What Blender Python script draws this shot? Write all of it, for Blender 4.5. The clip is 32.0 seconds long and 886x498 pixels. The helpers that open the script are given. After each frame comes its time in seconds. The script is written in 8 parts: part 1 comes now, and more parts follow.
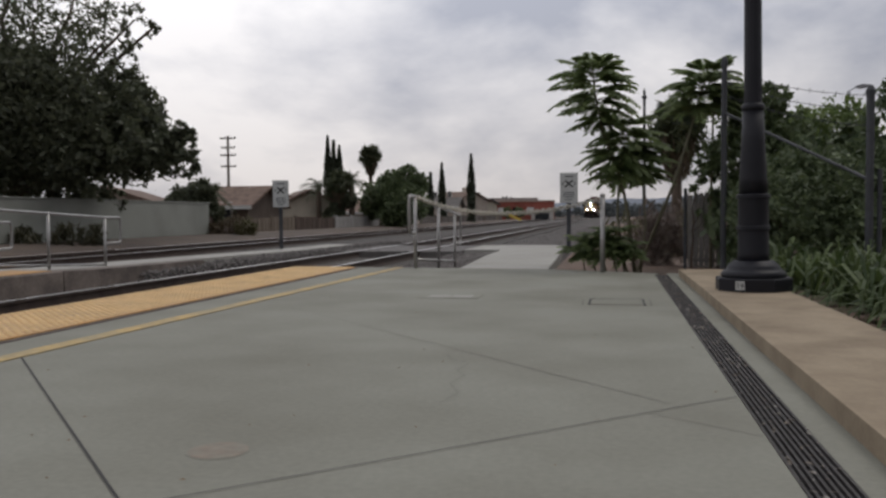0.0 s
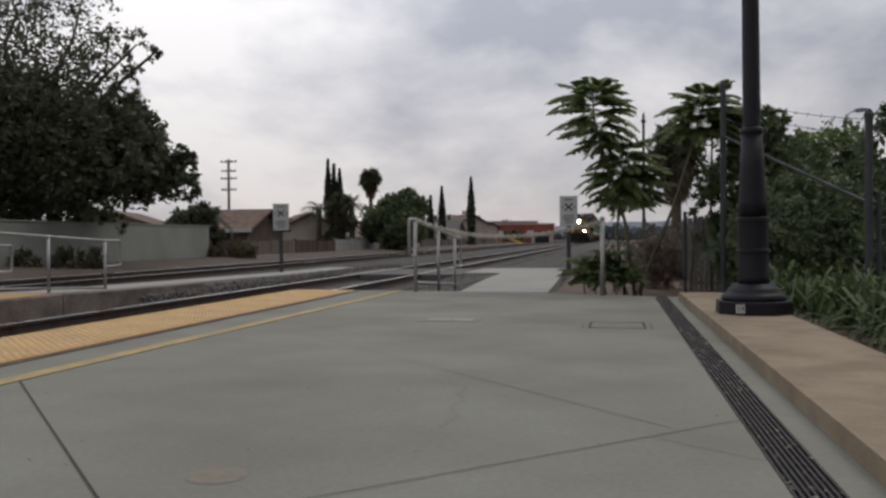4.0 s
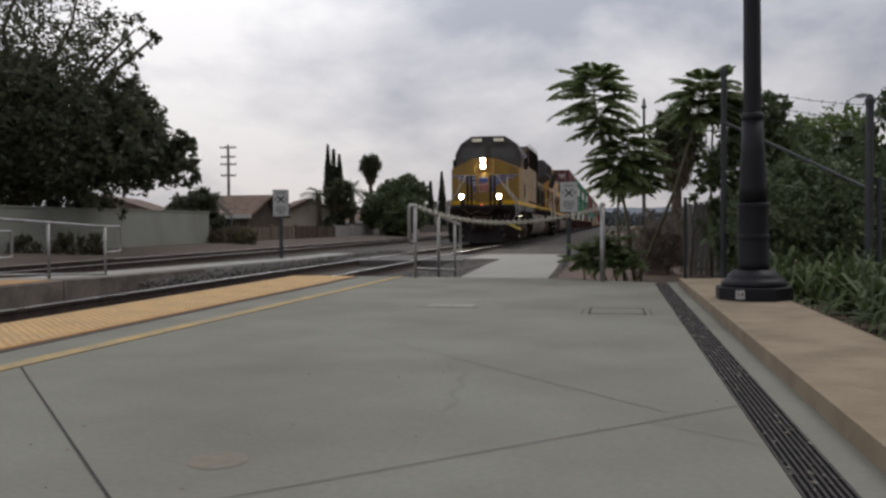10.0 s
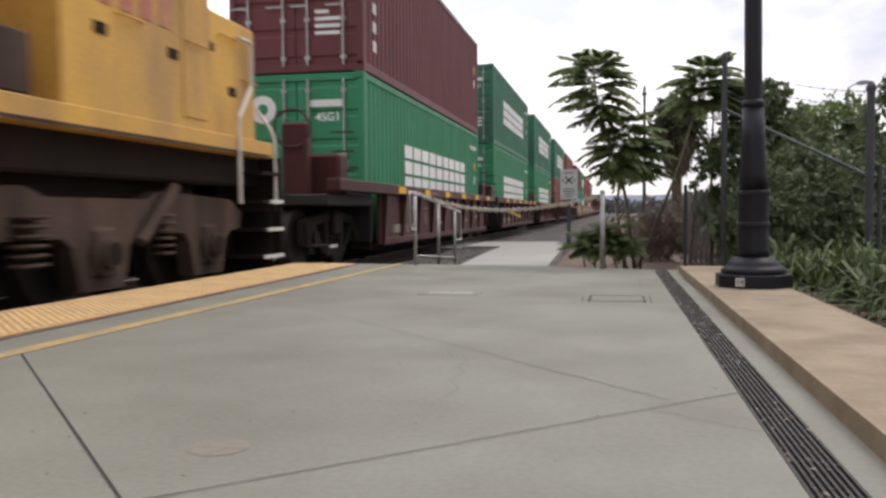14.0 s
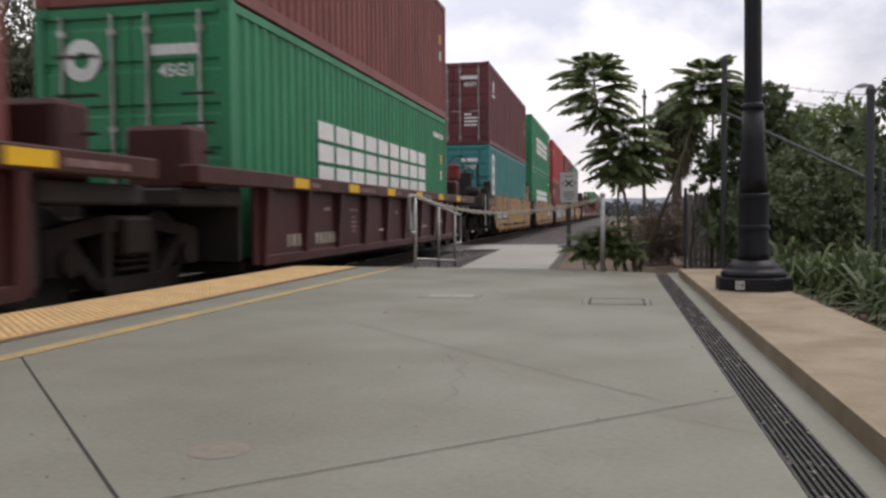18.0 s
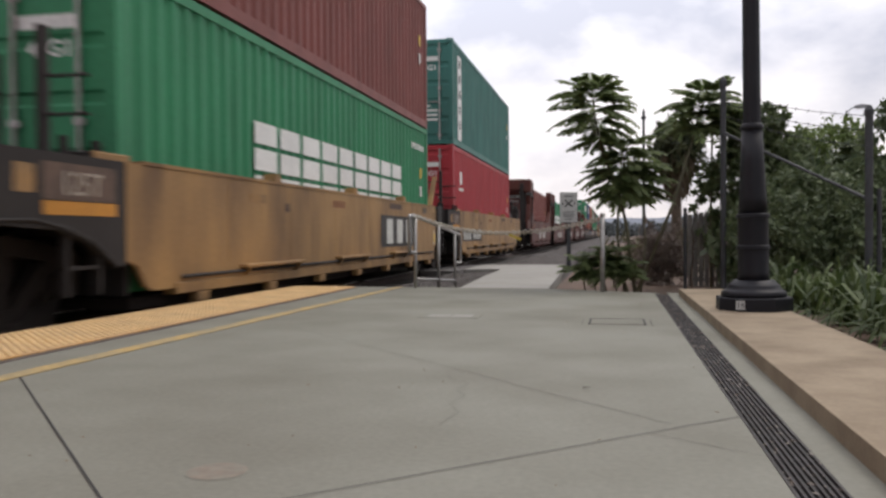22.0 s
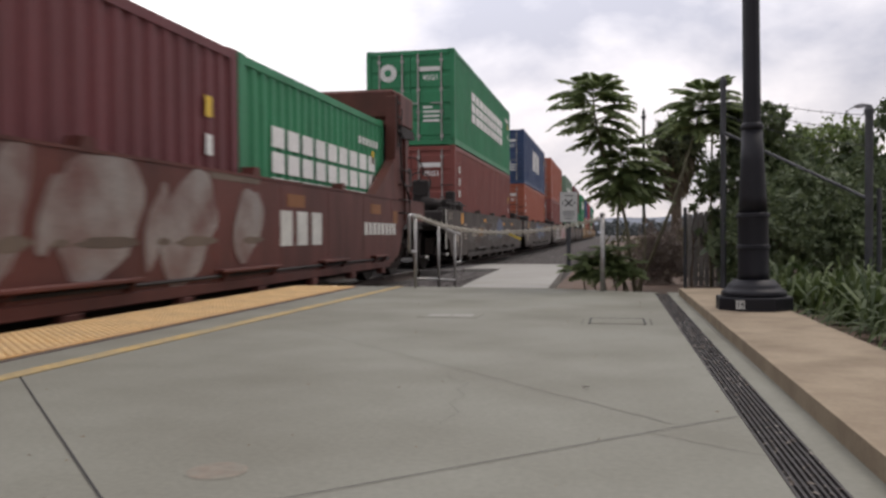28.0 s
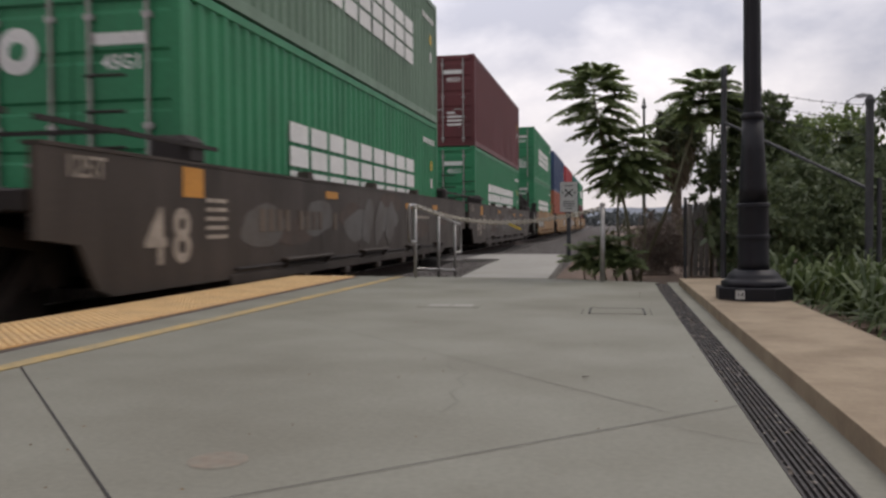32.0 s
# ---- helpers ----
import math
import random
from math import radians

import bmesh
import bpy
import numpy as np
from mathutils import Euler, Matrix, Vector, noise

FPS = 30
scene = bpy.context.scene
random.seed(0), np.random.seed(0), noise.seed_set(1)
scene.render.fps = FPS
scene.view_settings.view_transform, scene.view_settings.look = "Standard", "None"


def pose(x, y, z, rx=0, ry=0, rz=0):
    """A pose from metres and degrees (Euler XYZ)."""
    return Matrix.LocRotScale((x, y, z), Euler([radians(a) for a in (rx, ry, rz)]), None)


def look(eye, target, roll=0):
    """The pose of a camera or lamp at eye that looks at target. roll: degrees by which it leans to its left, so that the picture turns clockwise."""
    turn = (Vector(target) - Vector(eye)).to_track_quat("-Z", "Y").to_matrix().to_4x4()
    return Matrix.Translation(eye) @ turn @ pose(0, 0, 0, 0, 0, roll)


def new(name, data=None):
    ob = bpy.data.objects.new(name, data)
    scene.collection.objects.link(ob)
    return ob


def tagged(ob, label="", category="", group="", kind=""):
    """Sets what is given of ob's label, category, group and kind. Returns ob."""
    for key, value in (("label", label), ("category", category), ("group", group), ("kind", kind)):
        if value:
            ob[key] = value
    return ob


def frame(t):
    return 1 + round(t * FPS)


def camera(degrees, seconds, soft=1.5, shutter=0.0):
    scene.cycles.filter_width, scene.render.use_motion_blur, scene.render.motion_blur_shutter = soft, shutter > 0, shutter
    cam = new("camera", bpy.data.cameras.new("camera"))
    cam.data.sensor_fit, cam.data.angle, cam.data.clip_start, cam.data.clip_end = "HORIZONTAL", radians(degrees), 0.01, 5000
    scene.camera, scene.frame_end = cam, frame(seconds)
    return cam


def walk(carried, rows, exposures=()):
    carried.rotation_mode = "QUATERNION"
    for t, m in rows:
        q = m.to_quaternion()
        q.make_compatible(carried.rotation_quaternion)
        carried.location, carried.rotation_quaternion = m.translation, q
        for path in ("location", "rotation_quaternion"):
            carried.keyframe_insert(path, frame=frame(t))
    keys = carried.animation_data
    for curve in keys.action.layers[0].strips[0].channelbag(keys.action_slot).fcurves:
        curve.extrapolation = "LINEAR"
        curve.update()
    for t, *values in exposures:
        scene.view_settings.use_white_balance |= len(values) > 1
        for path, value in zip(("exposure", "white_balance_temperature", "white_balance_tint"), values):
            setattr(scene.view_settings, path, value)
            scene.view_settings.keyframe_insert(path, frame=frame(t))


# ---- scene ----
# Metres: +y runs along the track away from the camera, x to the right, z = 0 on the platform.
EYE = (0.0, 0.0, 0.61)
HEADING = 11.497
LEAN = 0.4
TILTS = [(0, -2.301), (0.5, -2.034), (1, -1.5), (1.5, -0.996), (2, -0.373), (2.5, -0.195), (3, -0.166), (3.5, -0.435), (5.5, -1.056), (6, -1.143), (6.5, -1.174), (7, -1.205), (7.5, -1.263), (8, -1.321), (8.5, -1.441), (9, -1.56), (9.5, -1.56), (10, -1.678), (10.5, -1.976), (11, -2.034), (11.5, -2.715), (12, -2.508), (12.5, -2.479), (13, -2.092), (13.5, -2.154), (14, -2.537), (14.5, -2.775), (16.5, -2.568), (17, -2.301), (17.5, -2.361), (18, -2.332), (18.5, -2.154), (19, -2.034), (19.5, -1.5), (20, -1.678), (20.5, -1.736), (21, -1.56), (21.5, -1.263), (22, -0.965), (22.5, -1.5), (23, -1.321), (23.5, -1.321), (24, -1.263), (24.5, -1.383), (25, -1.441), (25.5, -1.678), (27.5, -1.174), (28, -0.996), (28.5, -1.205), (29, -1.263), (29.5, -1.027), (30, -1.383), (30.5, -1.5), (31, -1.292), (31.5, -1.798), (32, -1.678)]
cam = camera(55.83, 32.0, soft=2.7, shutter=0.22)
walk(cam, [(t, pose(*EYE, 90 + tilt, LEAN, HEADING)) for t, tilt in TILTS],
     exposures=[(0.0, -0.06, 6800, 10), (8.0, -0.2, 6800, 10), (10.0, -0.1, 6780, 10), (11.0, 0.18, 6750, 10), (12.0, 0.6, 6700, 11), (13.0, 0.98, 6920, 13), (14.5, 0.98, 6900, 13),
                (17.0, 0.72, 6950, 13), (20.0, 0.7, 6900, 12), (25.0, 0.78, 6980, 13), (28.0, 0.54, 7000, 14), (31.0, 0.4, 7000, 14), (32.0, 0.4, 7000, 14)])

# ---- overcast sky and a weak, wide sun
world = bpy.data.worlds.new("overcast_sky")
scene.world = world
world.use_nodes = True
wn, wl = world.node_tree.nodes, world.node_tree.links
wn.clear()
sky = wn.new("ShaderNodeTexSky")
sky.sky_type, sky.sun_disc = "NISHITA", False
sky.sun_elevation, sky.sun_rotation = radians(62), radians(53)
coord = wn.new("ShaderNodeTexCoord")
flat = wn.new("ShaderNodeMapping")
flat.inputs["Scale"].default_value = (1.0, 1.0, 1.9)
flat.inputs["Location"].default_value = (0.35, 0.1, 0.4)
clouds = wn.new("ShaderNodeTexNoise")
clouds.inputs["Scale"].default_value, clouds.inputs["Detail"].default_value = 3.3, 9.0
clouds.inputs["Roughness"].default_value, clouds.inputs["Distortion"].default_value = 0.52, 0.12
ramp = wn.new("ShaderNodeValToRGB")
ramp.color_ramp.elements[0].position, ramp.color_ramp.elements[0].color = 0.36, (0.4, 0.43, 0.52, 1)
ramp.color_ramp.elements[1].position, ramp.color_ramp.elements[1].color = 0.61, (0.86, 0.87, 0.92, 1)
cloud_light = wn.new("ShaderNodeBackground")
cloud_light.inputs["Strength"].default_value = 0.92
sky_light = wn.new("ShaderNodeBackground")
sky_light.inputs["Strength"].default_value = 0.05
both, wout = wn.new("ShaderNodeMixShader"), wn.new("ShaderNodeOutputWorld")
both.inputs["Fac"].default_value = 0.92
wl.new(coord.outputs["Generated"], flat.inputs["Vector"])
wl.new(flat.outputs["Vector"], clouds.inputs["Vector"])
wl.new(clouds.outputs["Fac"], ramp.inputs["Fac"])
# the cloud base is duller and slightly pink towards the horizon
height, dull, tint = wn.new("ShaderNodeSeparateXYZ"), wn.new("ShaderNodeValToRGB"), wn.new("ShaderNodeMix")
dull.color_ramp.elements[0].position, dull.color_ramp.elements[0].color = 0.0, (0.73, 0.69, 0.665, 1)
dull.color_ramp.elements[1].position, dull.color_ramp.elements[1].color = 0.28, (1.1, 1.1, 1.1, 1)
tint.data_type, tint.blend_type = "RGBA", "MULTIPLY"
tint.inputs["Factor"].default_value = 1.0
wl.new(coord.outputs["Generated"], height.inputs["Vector"])
wl.new(height.outputs["Z"], dull.inputs["Fac"])
wl.new(ramp.outputs["Color"], tint.inputs["A"])
wl.new(dull.outputs["Color"], tint.inputs["B"])
wl.new(tint.outputs["Result"], cloud_light.inputs["Color"])
# brightness graded in by direction, strongest ahead to the left, away from the sun
side, side_gain = wn.new("ShaderNodeVectorMath"), wn.new("ShaderNodeMapRange")
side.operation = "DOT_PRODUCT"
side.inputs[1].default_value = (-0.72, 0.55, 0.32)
side_gain.inputs["From Min"].default_value, side_gain.inputs["To Min"].default_value, side_gain.inputs["To Max"].default_value = -1.0, 0.4, 1.33
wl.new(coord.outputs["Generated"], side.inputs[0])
wl.new(side.outputs["Value"], side_gain.inputs["Value"])
wl.new(side_gain.outputs["Result"], cloud_light.inputs["Strength"])
wl.new(sky.outputs["Color"], sky_light.inputs["Color"])
wl.new(sky_light.outputs["Background"], both.inputs[1])
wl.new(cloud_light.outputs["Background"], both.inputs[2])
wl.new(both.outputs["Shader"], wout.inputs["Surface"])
sun = new("sun", bpy.data.lights.new("sun", "SUN"))
sun.data.energy, sun.data.angle, sun.data.color = 0.66, radians(30), (1.0, 0.97, 0.93)
sun.matrix_world = look((24, 18, 58), (0, 0, 0))


# ---- materials
def paint(name, colour, rough=0.6, metal=0.0, stain=0.25, stain_scale=1.2, grain=0.12, grain_scale=30.0, bump=0.15,
          stain_colour=None, per_piece=0.0, island=False, streak=0.0, spec=0.5):
    """A procedural surface with broad stains, fine grain and slight relief; per_piece varies it from piece to piece."""
    m = bpy.data.materials.new(name)
    m.use_nodes = True
    n, l = m.node_tree.nodes, m.node_tree.links
    b = n["Principled BSDF"]
    b.inputs["Metallic"].default_value = metal
    b.inputs["Specular IOR Level"].default_value = spec
    at = n.new("ShaderNodeTexCoord")
    dark = stain_colour or tuple(c * 0.55 for c in colour)
    big, fine = n.new("ShaderNodeTexNoise"), n.new("ShaderNodeTexNoise")
    big.inputs["Scale"].default_value, big.inputs["Detail"].default_value = stain_scale, 6
    fine.inputs["Scale"].default_value, fine.inputs["Detail"].default_value = grain_scale, 4
    l.new(at.outputs["Object"], big.inputs["Vector"])
    l.new(at.outputs["Object"], fine.inputs["Vector"])
    if streak:
        squash = n.new("ShaderNodeMapping")
        squash.inputs["Scale"].default_value = (1, 1, streak)
        l.new(at.outputs["Object"], squash.inputs["Vector"])
        l.new(squash.outputs["Vector"], big.inputs["Vector"])
    soft = n.new("ShaderNodeMapRange")
    soft.inputs["From Min"].default_value, soft.inputs["From Max"].default_value = 0.38, 0.72
    soft.inputs["To Min"].default_value, soft.inputs["To Max"].default_value = 0.0, min(1.0, stain * 2)
    l.new(big.outputs["Fac"], soft.inputs["Value"])
    one = n.new("ShaderNodeMix")
    one.data_type = "RGBA"
    one.inputs["A"].default_value, one.inputs["B"].default_value = (*colour, 1), (*dark, 1)
    l.new(soft.outputs["Result"], one.inputs["Factor"])
    hsv = n.new("ShaderNodeHueSaturation")
    amount = n.new("ShaderNodeMapRange")
    amount.inputs["From Min"].default_value, amount.inputs["From Max"].default_value = 0.3, 0.7
    amount.inputs["To Min"].default_value, amount.inputs["To Max"].default_value = 1 - grain, 1 + grain
    l.new(fine.outputs["Fac"], amount.inputs["Value"])
    value = amount.outputs["Result"]
    if per_piece:
        info = n.new("ShaderNodeNewGeometry" if island else "ShaderNodeObjectInfo")
        vary = n.new("ShaderNodeMapRange")
        vary.inputs["To Min"].default_value, vary.inputs["To Max"].default_value = 1 - per_piece, 1 + per_piece
        l.new(info.outputs["Random Per Island" if island else "Random"], vary.inputs["Value"])
        mul = n.new("ShaderNodeMath")
        mul.operation = "MULTIPLY"
        l.new(value, mul.inputs[0])
        l.new(vary.outputs["Result"], mul.inputs[1])
        value = mul.outputs["Value"]
    l.new(value, hsv.inputs["Value"])
    l.new(one.outputs["Result"], hsv.inputs["Color"])
    l.new(hsv.outputs["Color"], b.inputs["Base Color"])
    gloss = n.new("ShaderNodeMapRange")
    gloss.inputs["To Min"].default_value, gloss.inputs["To Max"].default_value = max(0.05, rough - 0.12), min(1, rough + 0.12)
    l.new(big.outputs["Fac"], gloss.inputs["Value"])
    l.new(gloss.outputs["Result"], b.inputs["Roughness"])
    if bump:
        bp = n.new("ShaderNodeBump")
        bp.inputs["Strength"].default_value, bp.inputs["Distance"].default_value = bump, 0.01
        l.new(fine.outputs["Fac"], bp.inputs["Height"])
        l.new(bp.outputs["Normal"], b.inputs["Normal"])
    return m


def glow(name, colour, strength):
    m = bpy.data.materials.new(name)
    m.use_nodes = True
    b = m.node_tree.nodes["Principled BSDF"]
    b.inputs["Base Color"].default_value = (*colour, 1)
    b.inputs["Emission Color"].default_value = (*colour, 1)
    b.inputs["Emission Strength"].default_value = strength
    return m


def leafy(name, colour, colour2, rough=0.55, thin_share=0.3):
    """Leaves that vary one by one, and let some light through."""
    m = bpy.data.materials.new(name)
    m.use_nodes = True
    n, l = m.node_tree.nodes, m.node_tree.links
    b = n["Principled BSDF"]
    geo = n.new("ShaderNodeNewGeometry")
    mix = n.new("ShaderNodeMix")
    mix.data_type = "RGBA"
    mix.inputs["A"].default_value, mix.inputs["B"].default_value = (*colour, 1), (*colour2, 1)
    l.new(geo.outputs["Random Per Island"], mix.inputs["Factor"])
    l.new(mix.outputs["Result"], b.inputs["Base Color"])
    b.inputs["Roughness"].default_value = rough
    thin = n.new("ShaderNodeBsdfTranslucent")
    l.new(mix.outputs["Result"], thin.inputs["Color"])
    both = n.new("ShaderNodeMixShader")
    both.inputs["Fac"].default_value = thin_share
    out = n["Material Output"]
    l.new(b.outputs["BSDF"], both.inputs[1])
    l.new(thin.outputs["BSDF"], both.inputs[2])
    l.new(both.outputs["Shader"], out.inputs["Surface"])
    return m


CONCRETE = paint("platform_concrete", (0.207, 0.207, 0.172), 0.78, stain=0.5, stain_scale=1.1, stain_colour=(0.155, 0.15, 0.12), grain=0.07, grain_scale=45, bump=0.12)
LIGHT_CONCRETE = paint("light_concrete", (0.325, 0.315, 0.29), 0.85, stain=0.3, stain_scale=0.9, stain_colour=(0.24, 0.235, 0.21), grain=0.1, grain_scale=40)
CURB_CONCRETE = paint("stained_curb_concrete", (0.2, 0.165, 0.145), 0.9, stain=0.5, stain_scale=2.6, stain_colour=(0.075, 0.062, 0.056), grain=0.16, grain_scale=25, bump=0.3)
TAN = paint("tan_cap_concrete", (0.285, 0.225, 0.155), 0.9, stain=0.5, stain_scale=3.4, stain_colour=(0.19, 0.145, 0.098), grain=0.08, grain_scale=45)
YELLOW_TILE = paint("yellow_tactile", (0.49, 0.265, 0.085), 0.65, stain=0.45, stain_scale=2.5, stain_colour=(0.4, 0.275, 0.17), grain=0.08, per_piece=0.06)
YELLOW_LINE = paint("yellow_line_paint", (0.45, 0.315, 0.125), 0.75, stain=0.8, stain_scale=4.0, stain_colour=(0.27, 0.24, 0.165), grain=0.12)
JOINT = paint("dark_joint_and_channel", (0.032, 0.031, 0.03), 0.8)
FAINT = paint("hairline_crack", (0.15, 0.147, 0.125), 0.9)
GRATE = paint("drain_iron", (0.05, 0.044, 0.043), 0.6, metal=0.4, stain=0.4, stain_scale=9, grain=0.2)
BLACK_IRON = paint("black_lamp_iron", (0.009, 0.009, 0.014), 0.5, spec=0.35, metal=0.1, stain=0.3, stain_scale=4, grain=0.1, bump=0.05)
STEEL = paint("galvanised_steel", (0.36, 0.35, 0.34), 0.38, metal=0.85, stain=0.3, stain_scale=6, grain=0.1)
DULL_STEEL = paint("weathered_steel", (0.055, 0.058, 0.066), 0.6, metal=0.2, stain=0.4, stain_scale=5)
# far lamp steel, paled to carry the distance haze in its colour
PALE_STEEL = paint("haze_tinted_lamp_steel", (0.24, 0.25, 0.27), 0.7)
RAIL_TOP = paint("polished_rail", (0.6, 0.58, 0.57), 0.3, metal=0.9, stain=0.1)
RAIL_RUST = paint("rusty_rail", (0.06, 0.042, 0.034), 0.9, stain=0.4, stain_scale=8, stain_colour=(0.03, 0.02, 0.018))
BALLAST = paint("ballast_stone", (0.066, 0.056, 0.051), 0.95, stain=0.35, stain_scale=0.7, grain=0.25, grain_scale=14, bump=0.8)
STONE = paint("crushed_stone", (0.16, 0.147, 0.14), 0.9, per_piece=0.5, island=True, grain=0.2)
TRACKBED = paint("dark_trackbed", (0.06, 0.054, 0.05), 0.95, stain=0.4, stain_scale=1.5, grain=0.3, grain_scale=18, bump=0.8)
SOIL = paint("dry_soil", (0.13, 0.082, 0.058), 0.95, stain=0.5, stain_scale=0.4, stain_colour=(0.085, 0.062, 0.045), grain=0.2, grain_scale=9, bump=0.6)
SLEEPER = paint("sleeper_wood", (0.1, 0.085, 0.07), 0.9, stain=0.4, per_piece=0.25)
RUBBER = paint("crossing_panel_rubber", (0.12, 0.11, 0.105), 0.85, stain=0.4, stain_scale=3, grain=0.15)
WHITE = paint("white_sign_sheet", (0.5, 0.51, 0.5), 0.5, stain=0.15)
INK = paint("black_sign_ink", (0.02, 0.02, 0.022), 0.5)
CHAIN = paint("chain_steel", (0.52, 0.49, 0.42), 0.45, metal=0.6)
STRIPE = paint("yellow_tape", (0.6, 0.45, 0.08), 0.6)
BARK = paint("bark", (0.1, 0.075, 0.055), 0.95, stain=0.5, stain_scale=4, grain=0.3, grain_scale=16, bump=1.0)
STEM = paint("green_stem", (0.15, 0.14, 0.09), 0.8, grain=0.2)
DARK_LEAF = leafy("dark_leaves", (0.06, 0.07, 0.044), (0.12, 0.132, 0.08), thin_share=0.42)
TREE_LEAF = leafy("green_leaves", (0.066, 0.096, 0.044), (0.14, 0.18, 0.08))
PALE_YELLOW = paint("pale_dome_tops", (0.68, 0.48, 0.24), 0.7, stain=0.4, stain_scale=3.0, stain_colour=(0.5, 0.34, 0.17))
RIM = paint("brown_grey_rim", (0.135, 0.108, 0.095), 0.8, stain=0.4, stain_scale=3)
WEED = leafy("dusty_weeds", (0.035, 0.04, 0.02), (0.09, 0.08, 0.045))
OLIVE = leafy("olive_bush", (0.07, 0.07, 0.03), (0.13, 0.115, 0.055))
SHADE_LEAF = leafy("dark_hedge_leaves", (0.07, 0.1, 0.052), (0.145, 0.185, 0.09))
LITTER = leafy("pale_leaf_scraps", (0.2, 0.16, 0.12), (0.45, 0.42, 0.38))
FROND = leafy("frond_leaves", (0.12, 0.165, 0.075), (0.235, 0.29, 0.125), thin_share=0.58)
BRIGHT_LEAF = leafy("bright_leaves", (0.12, 0.18, 0.06), (0.23, 0.29, 0.105))
LILY = leafy("strap_leaves", (0.03, 0.055, 0.016), (0.115, 0.155, 0.055), 0.6)
CYPRESS = leafy("cypress_leaves", (0.03, 0.04, 0.026), (0.055, 0.068, 0.038))
DRY = leafy("dry_leaves", (0.16, 0.10, 0.055), (0.28, 0.19, 0.10))
PURPLE_BRUSH = leafy("dusty_dry_brush", (0.085, 0.064, 0.056), (0.18, 0.14, 0.12))
PALM = leafy("palm_leaves", (0.03, 0.045, 0.02), (0.08, 0.09, 0.04))
DARK_BANK = paint("weedy_dark_gravel", (0.072, 0.053, 0.043), 0.95, stain=0.5, stain_scale=0.6, stain_colour=(0.11, 0.08, 0.06), grain=0.25, grain_scale=10, bump=0.8)
STUCCO = paint("grey_green_block", (0.27, 0.28, 0.255), 0.9, stain=0.3, stain_scale=0.6, grain=0.08, per_piece=0.05)


